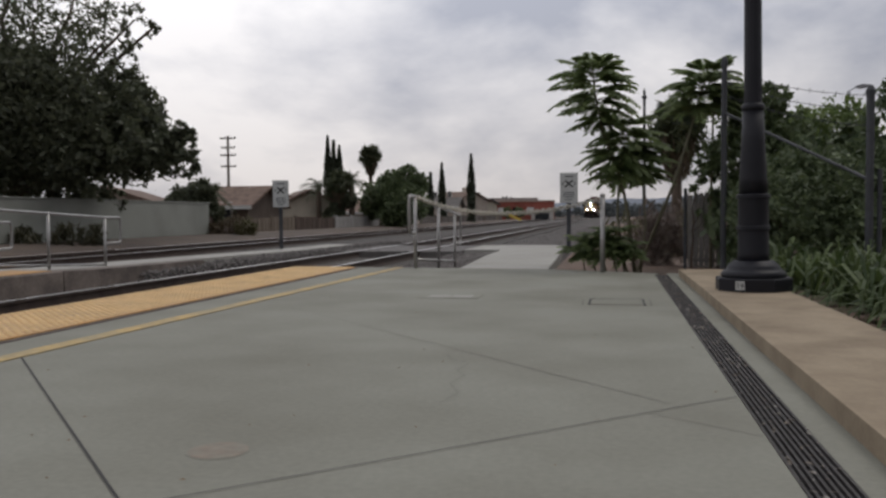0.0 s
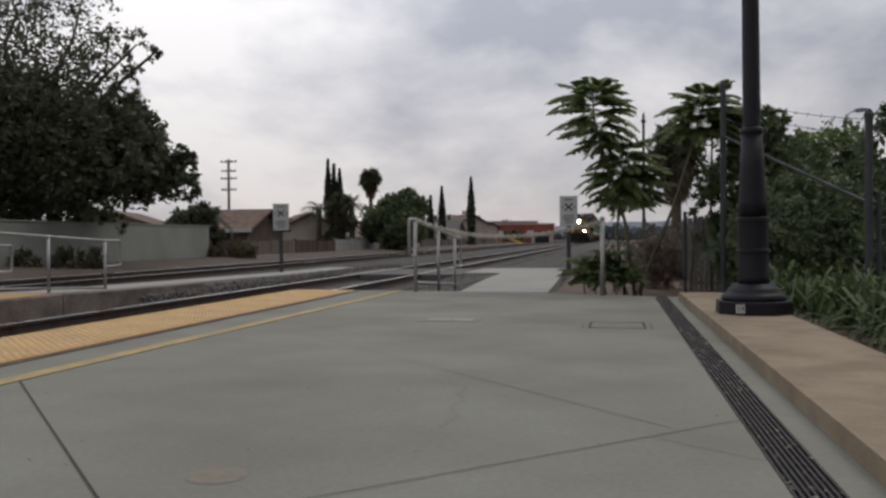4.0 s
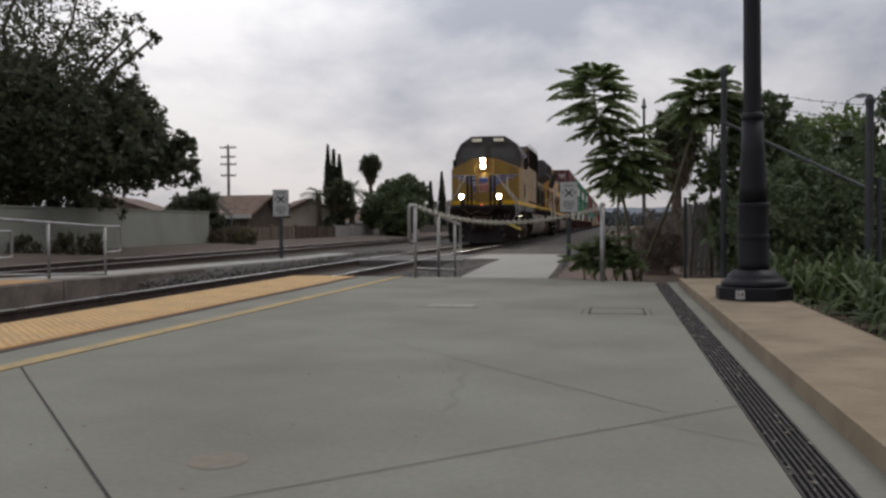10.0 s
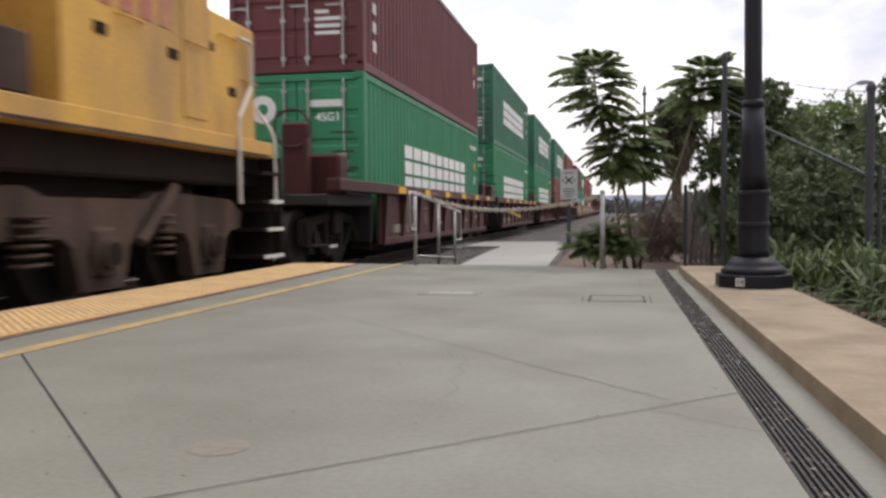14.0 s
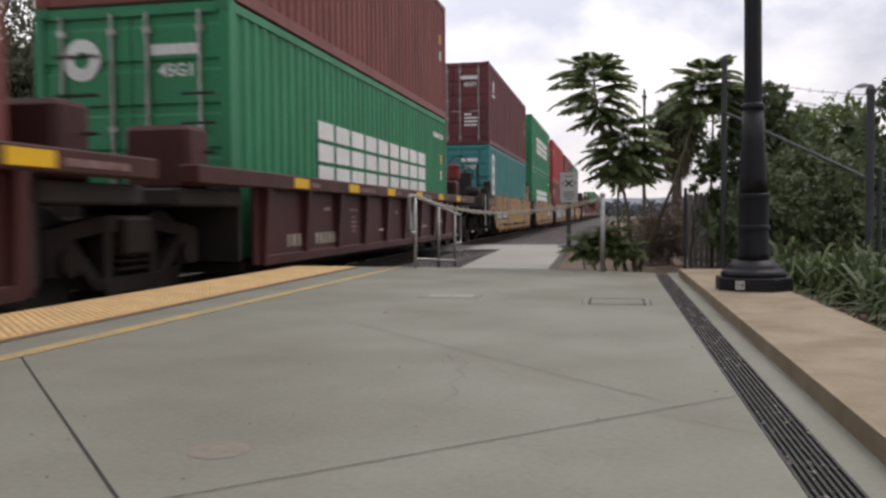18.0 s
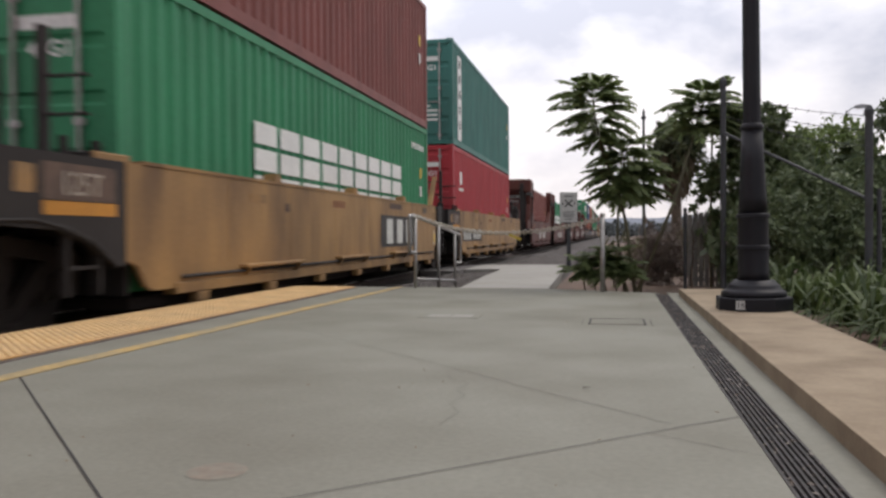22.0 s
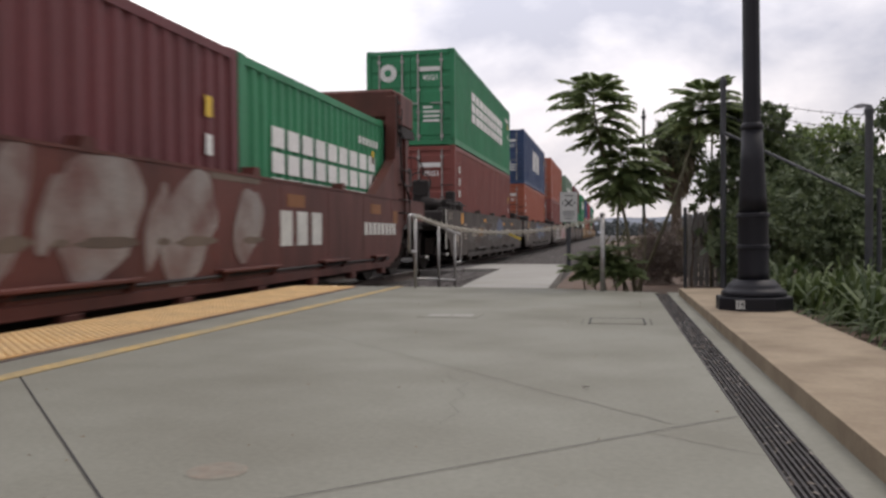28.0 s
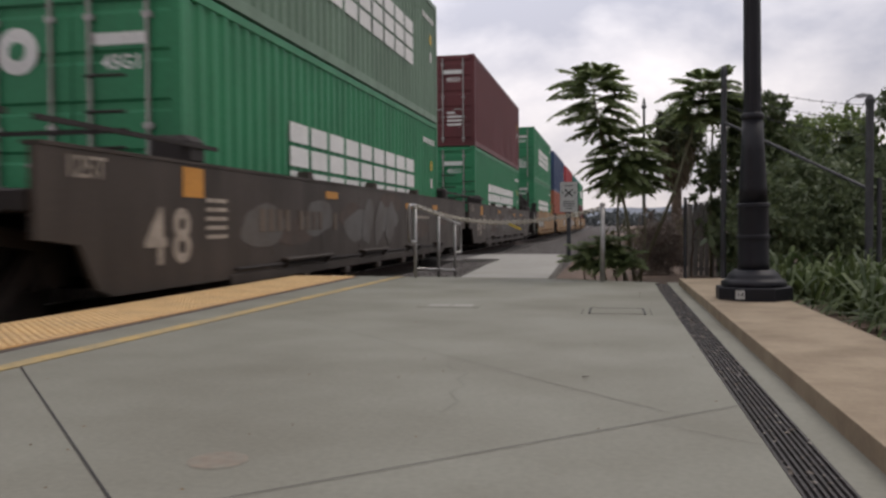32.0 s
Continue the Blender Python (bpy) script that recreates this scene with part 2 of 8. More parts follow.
# ---- mesh helpers
class Mesh:
    """Collects faces for one mesh."""

    def __init__(self):
        self.v, self.f = [], []

    def add(self, verts, faces):
        k = len(self.v)
        self.v.extend(tuple(p) for p in verts)
        self.f.extend(tuple(i + k for i in f) for f in faces)
        return self

    def box(self, x0, x1, y0, y1, z0, z1, c=0.0):
        if c <= 0:
            v = [(x, y, z) for x in (x0, x1) for y in (y0, y1) for z in (z0, z1)]
            return self.add(v, [(0, 1, 3, 2), (4, 6, 7, 5), (0, 4, 5, 1), (2, 3, 7, 6), (0, 2, 6, 4), (1, 5, 7, 3)])
        lo, hi, at, v = (x0, y0, z0), (x1, y1, z1), {}, []
        for corner in [(a, b, d) for a in (0, 1) for b in (0, 1) for d in (0, 1)]:
            for k in range(3):
                at[corner, k] = len(v)
                v.append(tuple((hi[i] if corner[i] else lo[i]) + (0 if i == k else (-c if corner[i] else c)) for i in range(3)))
        f = []
        for k in range(3):
            i, j = (k + 1) % 3, (k + 2) % 3
            for s in (0, 1):
                ring = []
                for a, b in ((0, 0), (1, 0), (1, 1), (0, 1)):
                    q = [0, 0, 0]
                    q[k], q[i], q[j] = s, a, b
                    ring.append(at[tuple(q), k])
                f.append(tuple(ring if s else ring[::-1]))
            for a in (0, 1):
                for b in (0, 1):
                    q0, q1 = [0, 0, 0], [0, 0, 0]
                    q0[k], q0[i], q0[j] = 0, a, b
                    q1[k], q1[i], q1[j] = 1, a, b
                    quad = (at[tuple(q0), i], at[tuple(q1), i], at[tuple(q1), j], at[tuple(q0), j])
                    f.append(quad if a != b else quad[::-1])
        for corner in [(a, b, d) for a in (0, 1) for b in (0, 1) for d in (0, 1)]:
            tri = tuple(at[corner, k] for k in range(3))
            f.append(tri if sum(corner) % 2 else tri[::-1])
        return self.add(v, f)

    def tube(self, pts, r, n=8, closed=False, r2=None):
        """A round bar along the points; r may be a list."""
        pts = [Vector(p) for p in pts]
        rs = r if isinstance(r, (list, tuple)) else [r] * len(pts)
        v, f = [], []
        for i, p in enumerate(pts):
            a, b = pts[max(i - 1, 0)], pts[min(i + 1, len(pts) - 1)]
            d = (b - a).normalized()
            u = d.cross(Vector((0, 0, 1)) if abs(d.z) < 0.9 else Vector((1, 0, 0))).normalized()
            w = d.cross(u)
            for k in range(n):
                t = 2 * math.pi * k / n
                v.append(p + (u * math.cos(t) + w * math.sin(t)) * rs[i])
        for i in range(len(pts) - 1):
            for k in range(n):
                f.append((i * n + k, i * n + (k + 1) % n, (i + 1) * n + (k + 1) % n, (i + 1) * n + k))
        f.append(tuple(range(n))[::-1])
        f.append(tuple(range((len(pts) - 1) * n, len(pts) * n)))
        return self.add(v, f)

    def prism(self, outline, axis, a, b):
        """An outline in the two other axes (in xyz order), pushed along axis from a to b."""
        n = len(outline)

        def place(p, d):
            q = list(p)
            q.insert(axis, d)
            return tuple(q)
        v = [place(p, a) for p in outline] + [place(p, b) for p in outline]
        f = [(i, (i + 1) % n, n + (i + 1) % n, n + i) for i in range(n)]
        return self.add(v, f + [tuple(range(n))[::-1], tuple(range(n, 2 * n))])

    def lathe(self, prof, n=24, at=(0, 0, 0), flat=False):
        v, f = [], []
        for r, z in prof:
            for k in range(n):
                t = 2 * math.pi * (k + 0.5) / n
                v.append((at[0] + r * math.cos(t), at[1] + r * math.sin(t), at[2] + z))
        for i in range(len(prof) - 1):
            for k in range(n):
                f.append((i * n + k, i * n + (k + 1) % n, (i + 1) * n + (k + 1) % n, (i + 1) * n + k))
        f.append(tuple(range(n))[::-1])
        f.append(tuple(range((len(prof) - 1) * n, len(prof) * n)))
        return self.add(v, f)

    def wheel(self, x0, x1, y, z, r, n=24):
        """A disc whose axle lies along x."""
        return self.prism([(y + r * math.cos(2 * math.pi * k / n), z + r * math.sin(2 * math.pi * k / n)) for k in range(n)], 0, x0, x1)

    def done(self, name, smooth=False, fix=True):
        me = bpy.data.meshes.new(name)
        me.from_pydata(self.v, [], self.f)
        if fix:
            bm = bmesh.new()
            bm.from_mesh(me)
            bmesh.ops.recalc_face_normals(bm, faces=bm.faces)
            bm.to_mesh(me)
            bm.free()
        if smooth:
            me.polygons.foreach_set("use_smooth", [True] * len(me.polygons))
        me.update()
        return me


def part(name, mesh, material, parent=None, label="", smooth=False, m=None, fix=True):
    """Links a mesh as one object under a thing or under a part."""
    me = mesh.done(name, smooth, fix) if isinstance(mesh, Mesh) else mesh
    ob = new(name, me)
    if not me.materials:
        me.materials.append(material)
    ob.material_slots[0].link = "OBJECT"
    ob.material_slots[0].material = material
    if parent:
        ob.parent = parent
    if m:
        ob.matrix_basis = m
    if label:
        ob["label"] = label
    return ob


def thing(name, label, category, group="", at=None, kind=""):
    ob = new(name)
    if at:
        ob.matrix_basis = at
    return tagged(ob, label, category, group, kind)


def setting(name, mesh, material, label="", category="", smooth=False, fix=True):
    return tagged(part(name, mesh, material, smooth=smooth, fix=fix), label, category, kind="structure")


def ring(bearing, distance, z=0.0):
    """A place by bearing from the track's line, in degrees, and distance from the viewpoint."""
    return (distance * math.sin(radians(bearing)), distance * math.cos(radians(bearing)), z)


TRACK_X, FAR_TRACK_X, RAIL_Z, GROUND_Z = -5.361, -11.15, -0.236, -0.45


# ---- ground, tracks and platform
def build_ground():
    g = Mesh()
    xs = [-1500, -400, -120, -40, -20, -14, -9, -3.5, 2, 6, 15, 40, 120, 400, 1500]
    ys = [-300, -60, -20, 0, 10, 20, 40, 80, 160, 320, 700, 2500]
    for j in range(len(ys) - 1):
        for i in range(len(xs) - 1):
            g.add([(xs[i], ys[j], GROUND_Z), (xs[i + 1], ys[j], GROUND_Z), (xs[i + 1], ys[j + 1], GROUND_Z), (xs[i], ys[j + 1], GROUND_Z)], [(0, 1, 2, 3)])
    setting("ground", g, SOIL, "dry brown soil and weeds beside the railway", "ground", fix=False)


def build_track(cx, name, label, top=RAIL_Z):
    """Ballast bed with sleepers and a pair of rails."""
    bed = Mesh().prism([(cx - 2.6, GROUND_Z - 0.1), (cx + 2.6, GROUND_Z - 0.1), (cx + 1.75, top - 0.16), (cx - 1.75, top - 0.16)], 1, -60, 700)
    setting("ballast_bed", bed, TRACKBED, "dark ballast under the " + label, "track bed")
    track = thing(name, "steel railway track with polished rail heads on dark sleepers", "railway track", kind="structure")
    for side in (-1, 1):
        x = cx + side * 0.753
        rail = Mesh().prism([(x - 0.07, top - 0.16), (x + 0.07, top - 0.16), (x + 0.07, top - 0.145), (x + 0.012, top - 0.125),
                             (x + 0.012, top - 0.045), (x + 0.034, top - 0.035), (x + 0.034, top - 0.006), (x - 0.034, top - 0.006),
                             (x - 0.034, top - 0.035), (x - 0.012, top - 0.045), (x - 0.012, top - 0.125), (x - 0.07, top - 0.145)], 1, -60, 700)
        r = part("rail", rail, RAIL_RUST, track)
        part("rail_head", Mesh().box(x - 0.033, x + 0.033, -60, 700, top - 0.006, top, 0.002), RAIL_TOP, r, "bright worn running surface")
    sleeper = Mesh().box(-1.3, 1.3, -0.11, 0.11, -0.17, 0.0, 0.012).done("sleeper")
    for k in range(110):
        part("sleeper", sleeper, SLEEPER, track, m=pose(cx, -4 + 0.6 * k, top - 0.158 + 0.0, 0, 0, random.uniform(-1, 1)))


def build_platform():
    p = Mesh()
    p.prism([(-3.73, -30), (0.41, -30), (0.41, 8.66), (0.46, 8.82), (-0.75, 9.42), (-3.62, 9.62), (-3.73, 9.3)], 2, -0.6, 0.0)
    platform = setting("platform", p, CONCRETE, "smooth grey concrete station platform with diagonal joints", "platform")
    setting("gutter_strip", Mesh().box(0.542, 0.73, -30, 8.9, -0.5, -0.004), CONCRETE, "light concrete strip between drain and low wall", "pavement")
    # joints and cracks
    def strip(name, pts, w, material, z=0.0035):
        m = Mesh()
        for (x0, y0), (x1, y1) in zip(pts, pts[1:]):
            d = Vector((x1 - x0, y1 - y0)).normalized() * w / 2
            m.add([(x0 + d.y, y0 - d.x, z), (x1 + d.y, y1 - d.x, z), (x1 - d.y, y1 + d.x, z), (x0 - d.y, y0 + d.x, z)], [(0, 1, 2, 3)])
        return part(name, m, material, platform)
    strip("joint", [(-2.56, 3.22), (-1.06, 1.62), (0.41, 0.05)], 0.0068, JOINT)
    strip("joint", [(-0.92, 1.65), (-0.26, 2.27), (0.41, 2.9)], 0.004, JOINT)
    strip("joint", [(-0.92, 1.65), (-2.5, 0.16)], 0.006, JOINT)
    crack = [(-2.1, 5.25)]
    for k in range(1, 30):
        crack.append((-2.1 + 2.28 * k / 29 + random.uniform(-0.006, 0.006), 5.25 - 2.5 * k / 29 + random.uniform(-0.006, 0.006)))
    strip("hairline_crack", crack, 0.004, FAINT)
    strip("hairline_crack", [(-0.72, 3.6), (-0.66, 3.42), (-0.58, 3.36), (-0.6, 3.2), (-0.55, 3.1), (-0.58, 2.95), (-0.52, 2.8), (-0.55, 2.62)], 0.0024, FAINT)
    strip("hairline_crack", [(0.1, 2.62), (0.41, 2.38)], 0.003, FAINT)
    setting("platform_line", Mesh().prism([(-2.81, -4), (-2.7, -4), (-2.4, 9.5), (-2.5, 9.52)], 2, 0.002, 0.005), YELLOW_LINE, "worn yellow painted safety line on the platform", "painted line")
    # tactile edge
    edge = setting("platform_edge_base", Mesh().box(-3.732, -2.915, -30, 9.36, -0.002, 0.006), RIM, "dark rim under the yellow tactile tiles", "platform edge")
    t = Mesh().box(-0.375, 0.385, -0.303, 0.303, 0.0, 0.012, 0.004)
    domes = Mesh()
    for i in range(12):
        for j in range(10):
            x, y = -0.336 + i * 0.062, -0.275 + j * 0.061
            v = [(x + r * math.cos(a * math.pi / 3), y + r * math.sin(a * math.pi / 3), z) for r, z in ((0.022, 0.011), (0.015, 0.0175)) for a in range(6)]
            domes.add(v, [(a, (a + 1) % 6, 6 + (a + 1) % 6, 6 + a) for a in range(6)] + [tuple(range(6, 12))])
    tile, studs = t.done("tactile_tile", fix=False), domes.done("domes", fix=False)
    for k in range(20):
        slab = part("tactile_tile", tile, YELLOW_TILE, edge, m=pose(-3.33, 9.03 - 0.61 * k, 0.005))
        part("domes", studs, PALE_YELLOW, slab, "pale dome tops")
    rest = setting("tactile_strip", Mesh().box(-3.7, -2.95, -30, -3.0, 0.006, 0.017), YELLOW_TILE, "yellow tactile strip along the platform edge", "tactile paving")
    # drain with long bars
    # filled almost level; the near-black stands in for the channel's shaded depth
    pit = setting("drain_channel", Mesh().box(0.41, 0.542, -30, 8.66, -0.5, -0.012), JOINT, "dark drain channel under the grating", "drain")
    grate = Mesh()
    for k in range(8):
        x = 0.417 + k * 0.01686
        grate.box(x - 0.0036, x + 0.0036, -0.5, 0.5, -0.0118, -0.001)
    for y in (-0.492, -0.25, 0.0, 0.25, 0.492):
        grate.box(0.412, 0.54, y - 0.004, y + 0.004, -0.011, -0.0065)
    panel = grate.done("grate")
    for k in range(11):
        part("grate", panel, GRATE, pit, m=pose(0, 8.15 - k * 1.0, 0))
    litter = Mesh()
    for k in range(420):
        x, y = random.uniform(0.42, 0.535), random.uniform(1.2, 8.5)
        s, a = random.uniform(0.004, 0.013), random.uniform(0, 6.28)
        z = 0.001 + random.uniform(0, 0.003)
        litter.add([(x + s * math.cos(a), y + s * math.sin(a), z), (x + s * 0.5 * math.cos(a + 1.7), y + s * 0.5 * math.sin(a + 1.7), z + 0.004),
                    (x - s * math.cos(a), y - s * math.sin(a), z)], [(0, 1, 2)])
    tagged(part("leaf_litter", litter, LITTER, fix=False), "scattered dry leaf scraps in the drain grating", "leaf litter", kind="stuff")
    # covers set in the platform
    vault = thing("utility_cover", "square concrete utility cover with a dark metal rim", "utility cover")
    part("lid", Mesh().box(-0.15, 0.2, 5.72, 6.08, -0.02, 0.004, 0.001), CONCRETE, vault)
    for x0, x1, y0, y1 in ((-0.165, 0.215, 6.08, 6.094), (0.2, 0.214, 5.7, 6.08), (-0.165, -0.152, 5.72, 6.08), (0.25, 0.256, 5.7, 6.06), (-0.21, -0.204, 5.74, 6.02)):
        part("rim", Mesh().box(x0, x1, y0, y1, -0.01, 0.005), FAINT if x1 - x0 < 0.01 else JOINT, vault)
    hatch = thing("valve_cover", "pale double valve cover plates flush in the platform", "utility cover")
    for x0, x1 in ((-1.36, -1.2), (-1.18, -1.03)):
        part("plate", Mesh().box(x0, x1, 6.06, 6.24, -0.01, 0.005, 0.002), LIGHT_CONCRETE, hatch)
    part("rim", Mesh().box(-1.42, -0.97, 6.0, 6.3, -0.01, 0.003), CONCRETE, hatch)
    disc = thing("access_lid", "small round rust-tinted lid flush with the platform", "manhole cover")
    part("lid", Mesh().lathe([(0.078, -0.01), (0.078, 0.0015), (0.072, 0.0022)], 28, (-1.01, 2.0, 0)), paint("rusty_lid", (0.215, 0.172, 0.136), 0.85, stain=0.8, stain_scale=16, stain_colour=(0.195, 0.19, 0.158)), disc)
    part("rim", Mesh().lathe([(0.084, -0.01), (0.084, 0.001), (0.079, 0.0011)], 28, (-1.01, 2.0, 0)), CONCRETE, disc)
    # low wall at the planting
    wall = Mesh()
    rim = [(0.65, -30), (0.647, 1.9), (0.643, 6.3), (0.635, 8.55), (1.15, 8.55), (1.207, 6.3), (1.227, 4.0), (1.27, 1.0), (1.7, -30)]
    wall.prism(rim, 2, -0.5, 0.063)
    setting("low_wall", wall, TAN, "low wide tan concrete planter wall beside the platform", "low wall")


def build_walkway():
    w = Mesh()
    w.add([(-1.74, 9.46, -0.004), (-0.72, 9.4, -0.004), (-0.95, 15.0, -0.12), (-1.3, 23.2, -0.228), (-3.55, 23.2, -0.228), (-3.55, 20.0, -0.228), (-2.62, 19.8, -0.22), (-2.25, 15.0, -0.12),
           ], [(0, 1, 2, 7), (7, 2, 3, 6), (6, 3, 4, 5)])
    v = [(x, y, z - 0.3) for x, y, z in w.v]
    w.add(v, [])
    n = 8
    w.f += [(i, (i + 1) % n, n + (i + 1) % n, n + i) for i in range(n)]
    setting("walkway_ramp", w, LIGHT_CONCRETE, "pale concrete walkway sloping down to the track crossing", "pavement")
    crossing = thing("track_crossing", "concrete pedestrian crossing panels between the rails", "level crossing", kind="structure")
    for cx in (TRACK_X,):
        for x0, x1 in ((cx - 1.85, cx - 0.85), (cx - 0.66, cx + 0.66), (cx + 0.85, cx + 1.78)):
            for y0 in (19.4, 21.3):
                part("crossing_panel", Mesh().box(x0, x1, y0, y0 + 1.86, RAIL_Z - 0.2, RAIL_Z - 0.004, 0.01), RUBBER, crossing)
    # median platform between the tracks
    setting("median_platform", Mesh().prism([(-30, -0.07), (9.6, -0.07), (10.6, -0.1), (19.3, -0.2), (23.3, -0.21), (26.0, -0.3), (26.0, -0.6), (-30, -0.6)], 0, -8.2, -7.32),
            LIGHT_CONCRETE, "pale concrete median platform and ramp between the tracks", "platform")
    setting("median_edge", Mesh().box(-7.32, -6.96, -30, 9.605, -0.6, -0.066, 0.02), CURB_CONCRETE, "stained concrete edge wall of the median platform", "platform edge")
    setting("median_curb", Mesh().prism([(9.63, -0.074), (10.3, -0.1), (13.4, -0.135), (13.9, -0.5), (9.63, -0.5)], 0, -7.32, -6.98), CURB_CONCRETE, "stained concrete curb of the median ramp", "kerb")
    setting("median_tactile", Mesh().box(-7.6, -6.99, -30, 9.4, -0.068, -0.058), YELLOW_TILE, "yellow tactile strip on the median platform", "tactile paving")
    # ballast shoulders
    setting("ballast_shoulder", Mesh().prism([(-3.5, -0.6), (3.0, -0.6), (2.6, -0.38), (-2.0, -0.3), (-3.3, -0.3)], 1, 9.4, 700), BALLAST, "grey ballast shoulder beside the track", "ballast")
    setting("median_ballast", Mesh().prism([(-9.6, -0.6), (-6.4, -0.6), (-6.45, -0.36), (-7.0, -0.22), (-8.2, -0.24), (-9.2, -0.38)], 1, 12.7, 700), BALLAST, "grey ballast between the two tracks", "ballast")
    setting("far_bank", Mesh().prism([(-16.9, -0.6), (-12.8, -0.6), (-13.2, -0.3), (-16.4, -0.12), (-16.9, -0.12)], 1, -30, 700), DARK_BANK, "dark gravel bank beyond the far track", "ballast")

    def stones(name, count, place, label):
        m = Mesh()
        for k in range(count):
            x, y, z = place()
            s = random.uniform(0.016, 0.038)
            q = [Vector((random.uniform(0.7, 1.2) * s * a, random.uniform(0.7, 1.2) * s * b, random.uniform(0.6, 1.0) * s * c)) for a, b, c in
                 ((1, 0, 0), (-1, 0, 0), (0, 1, 0), (0, -1, 0), (0, 0, 1), (0, 0, -1))]
            r = Euler((random.uniform(0, 6), random.uniform(0, 6), 0)).to_matrix()
            m.add([r @ p + Vector((x, y, z)) for p in q], [(0, 2, 4), (2, 1, 4), (1, 3, 4), (3, 0, 4), (2, 0, 5), (1, 2, 5), (3, 1, 5), (0, 3, 5)])
        tagged(part(name, m, STONE, fix=False), label, "ballast", kind="stuff")

    def patch():
        y = random.uniform(9.55, 19.6)
        x = random.uniform(-3.7, -1.72 - 0.09 * (y - 9.5))
        return x, y, -0.3 + 0.26 * max(0, min(1, (x + 2.9) / 1.0)) * max(0, 1 - (y - 9.5) / 12)
    setting("gravel_patch", Mesh().add([(-3.75, 9.4, -0.31), (-2.75, 9.4, -0.3), (-1.7, 9.4, -0.04), (-2.7, 20, -0.26), (-3.3, 20, -0.31)], [(0, 1, 3, 4), (1, 2, 3)]),
            BALLAST, "coarse grey gravel patch beside the walkway", "gravel", fix=False)
    stones("gravel", 7000, patch, "loose crushed stones beside the walkway")
    stones("median_stones", 7000, lambda: (random.uniform(-7.3, -6.5), random.uniform(11.3, 26), random.uniform(-0.36, -0.2)), "loose crushed stones along the median curb")
    stones("shoulder_stones", 5000, lambda: (random.uniform(-3.6, 1.2), random.uniform(23, 60), -0.31), "loose crushed stones along the track shoulder")


build_ground()
build_track(TRACK_X, "near_track", "near track")
build_track(FAR_TRACK_X, "far_track", "far track", RAIL_Z + 0.07)
build_platform()
build_walkway()


# ---- the freight train: vehicles stand with their leading end at local y = 0 and the rail head at z = 0
SPEED = 16.97
TRAIN = []  # (thing, distance behind the leading headlight)


def train_paint(name, colour, dirt=(0.07, 0.055, 0.045), stain=0.3, rough=0.58, spec=0.25):
    return paint(name, colour, rough, spec=spec, stain=stain, stain_scale=1.6, stain_colour=dirt, grain=0.08, grain_scale=22, bump=0.06, streak=0.35)


# body yellow is paler than the nose's: dust, plus brighter side light put in
LOCO_YELLOW = train_paint("dusty_lit_loco_yellow", (0.36, 0.25, 0.115), (0.23, 0.185, 0.15), 0.6)
# the same yellow with the nose's duller light in its colour
NOSE_YELLOW = train_paint("shaded_olive_loco_yellow", (0.33, 0.2, 0.045), (0.19, 0.12, 0.05), 0.4)
FADED_RED = paint("faded_red_paint", (0.40, 0.115, 0.085), 0.6, stain=0.4, stain_scale=3, stain_colour=(0.5, 0.3, 0.12))
FADED_BLUE = paint("faded_blue_paint", (0.13, 0.18, 0.3), 0.6, stain=0.4, stain_scale=3, stain_colour=(0.3, 0.27, 0.2))
FADED_WHITE = paint("dirty_white_paint", (0.5, 0.43, 0.33), 0.6, stain=0.4, stain_scale=3, stain_colour=(0.45, 0.3, 0.12))
GHOST_LILAC = train_paint("worn_lilac_paint", (0.3, 0.24, 0.2), (0.33, 0.24, 0.12), 0.7)
GHOST = train_paint("faded_block_lettering", (0.40, 0.235, 0.05), (0.3, 0.18, 0.05), 0.4)
LOCO_YELLOW2 = train_paint("bright_loco_yellow", (0.64, 0.365, 0.075), (0.36, 0.22, 0.1), 0.5)
STRIPE_YELLOW = train_paint("reflective_yellow", (0.75, 0.45, 0.02), (0.5, 0.3, 0.03), 0.15)
LOCO_GREY = train_paint("loco_grey", (0.095, 0.09, 0.092), (0.045, 0.04, 0.038), 0.4)
LOCO_DARK = train_paint("grimy_dark_steel", (0.021, 0.016, 0.0145), (0.036, 0.026, 0.022), 0.3, 0.9, 0.1)
TANK_GREY = train_paint("fuel_tank_grey", (0.145, 0.112, 0.088), (0.062, 0.047, 0.038), 0.4, 0.7, 0.3)
TRUCK_GREY = train_paint("dusty_truck_steel", (0.1, 0.07, 0.056), (0.028, 0.019, 0.015), 0.5, 0.9, 0.15)
PLOW_GREY = train_paint("dark_plow_steel", (0.04, 0.036, 0.037), (0.022, 0.018, 0.017), 0.5, 0.8, 0.2)
WHEEL_STEEL = paint("wheel_steel", (0.05, 0.04, 0.036), 0.7, spec=0.3, metal=0.2, stain=0.4)
CAR_TRUCK = train_paint("grimy_car_truck_steel", (0.028, 0.021, 0.018), (0.012, 0.01, 0.009), 0.5, 0.95, 0.15)
HAND_WHITE = paint("white_grab_iron", (0.62, 0.6, 0.55), 0.5)
# windscreen glass greyed, with the sky's reflection put into its colour
SCREEN = paint("sky_grey_windscreen", (0.085, 0.088, 0.09), 0.25, grain=0.0, bump=0.0)
GLASS = paint("dark_cab_glass", (0.02, 0.022, 0.025), 0.12, grain=0.0, bump=0.0)
RED = paint("red_paint", (0.45, 0.03, 0.03), 0.5)
BLUE = paint("blue_paint", (0.04, 0.07, 0.26), 0.5, stain=0.2)
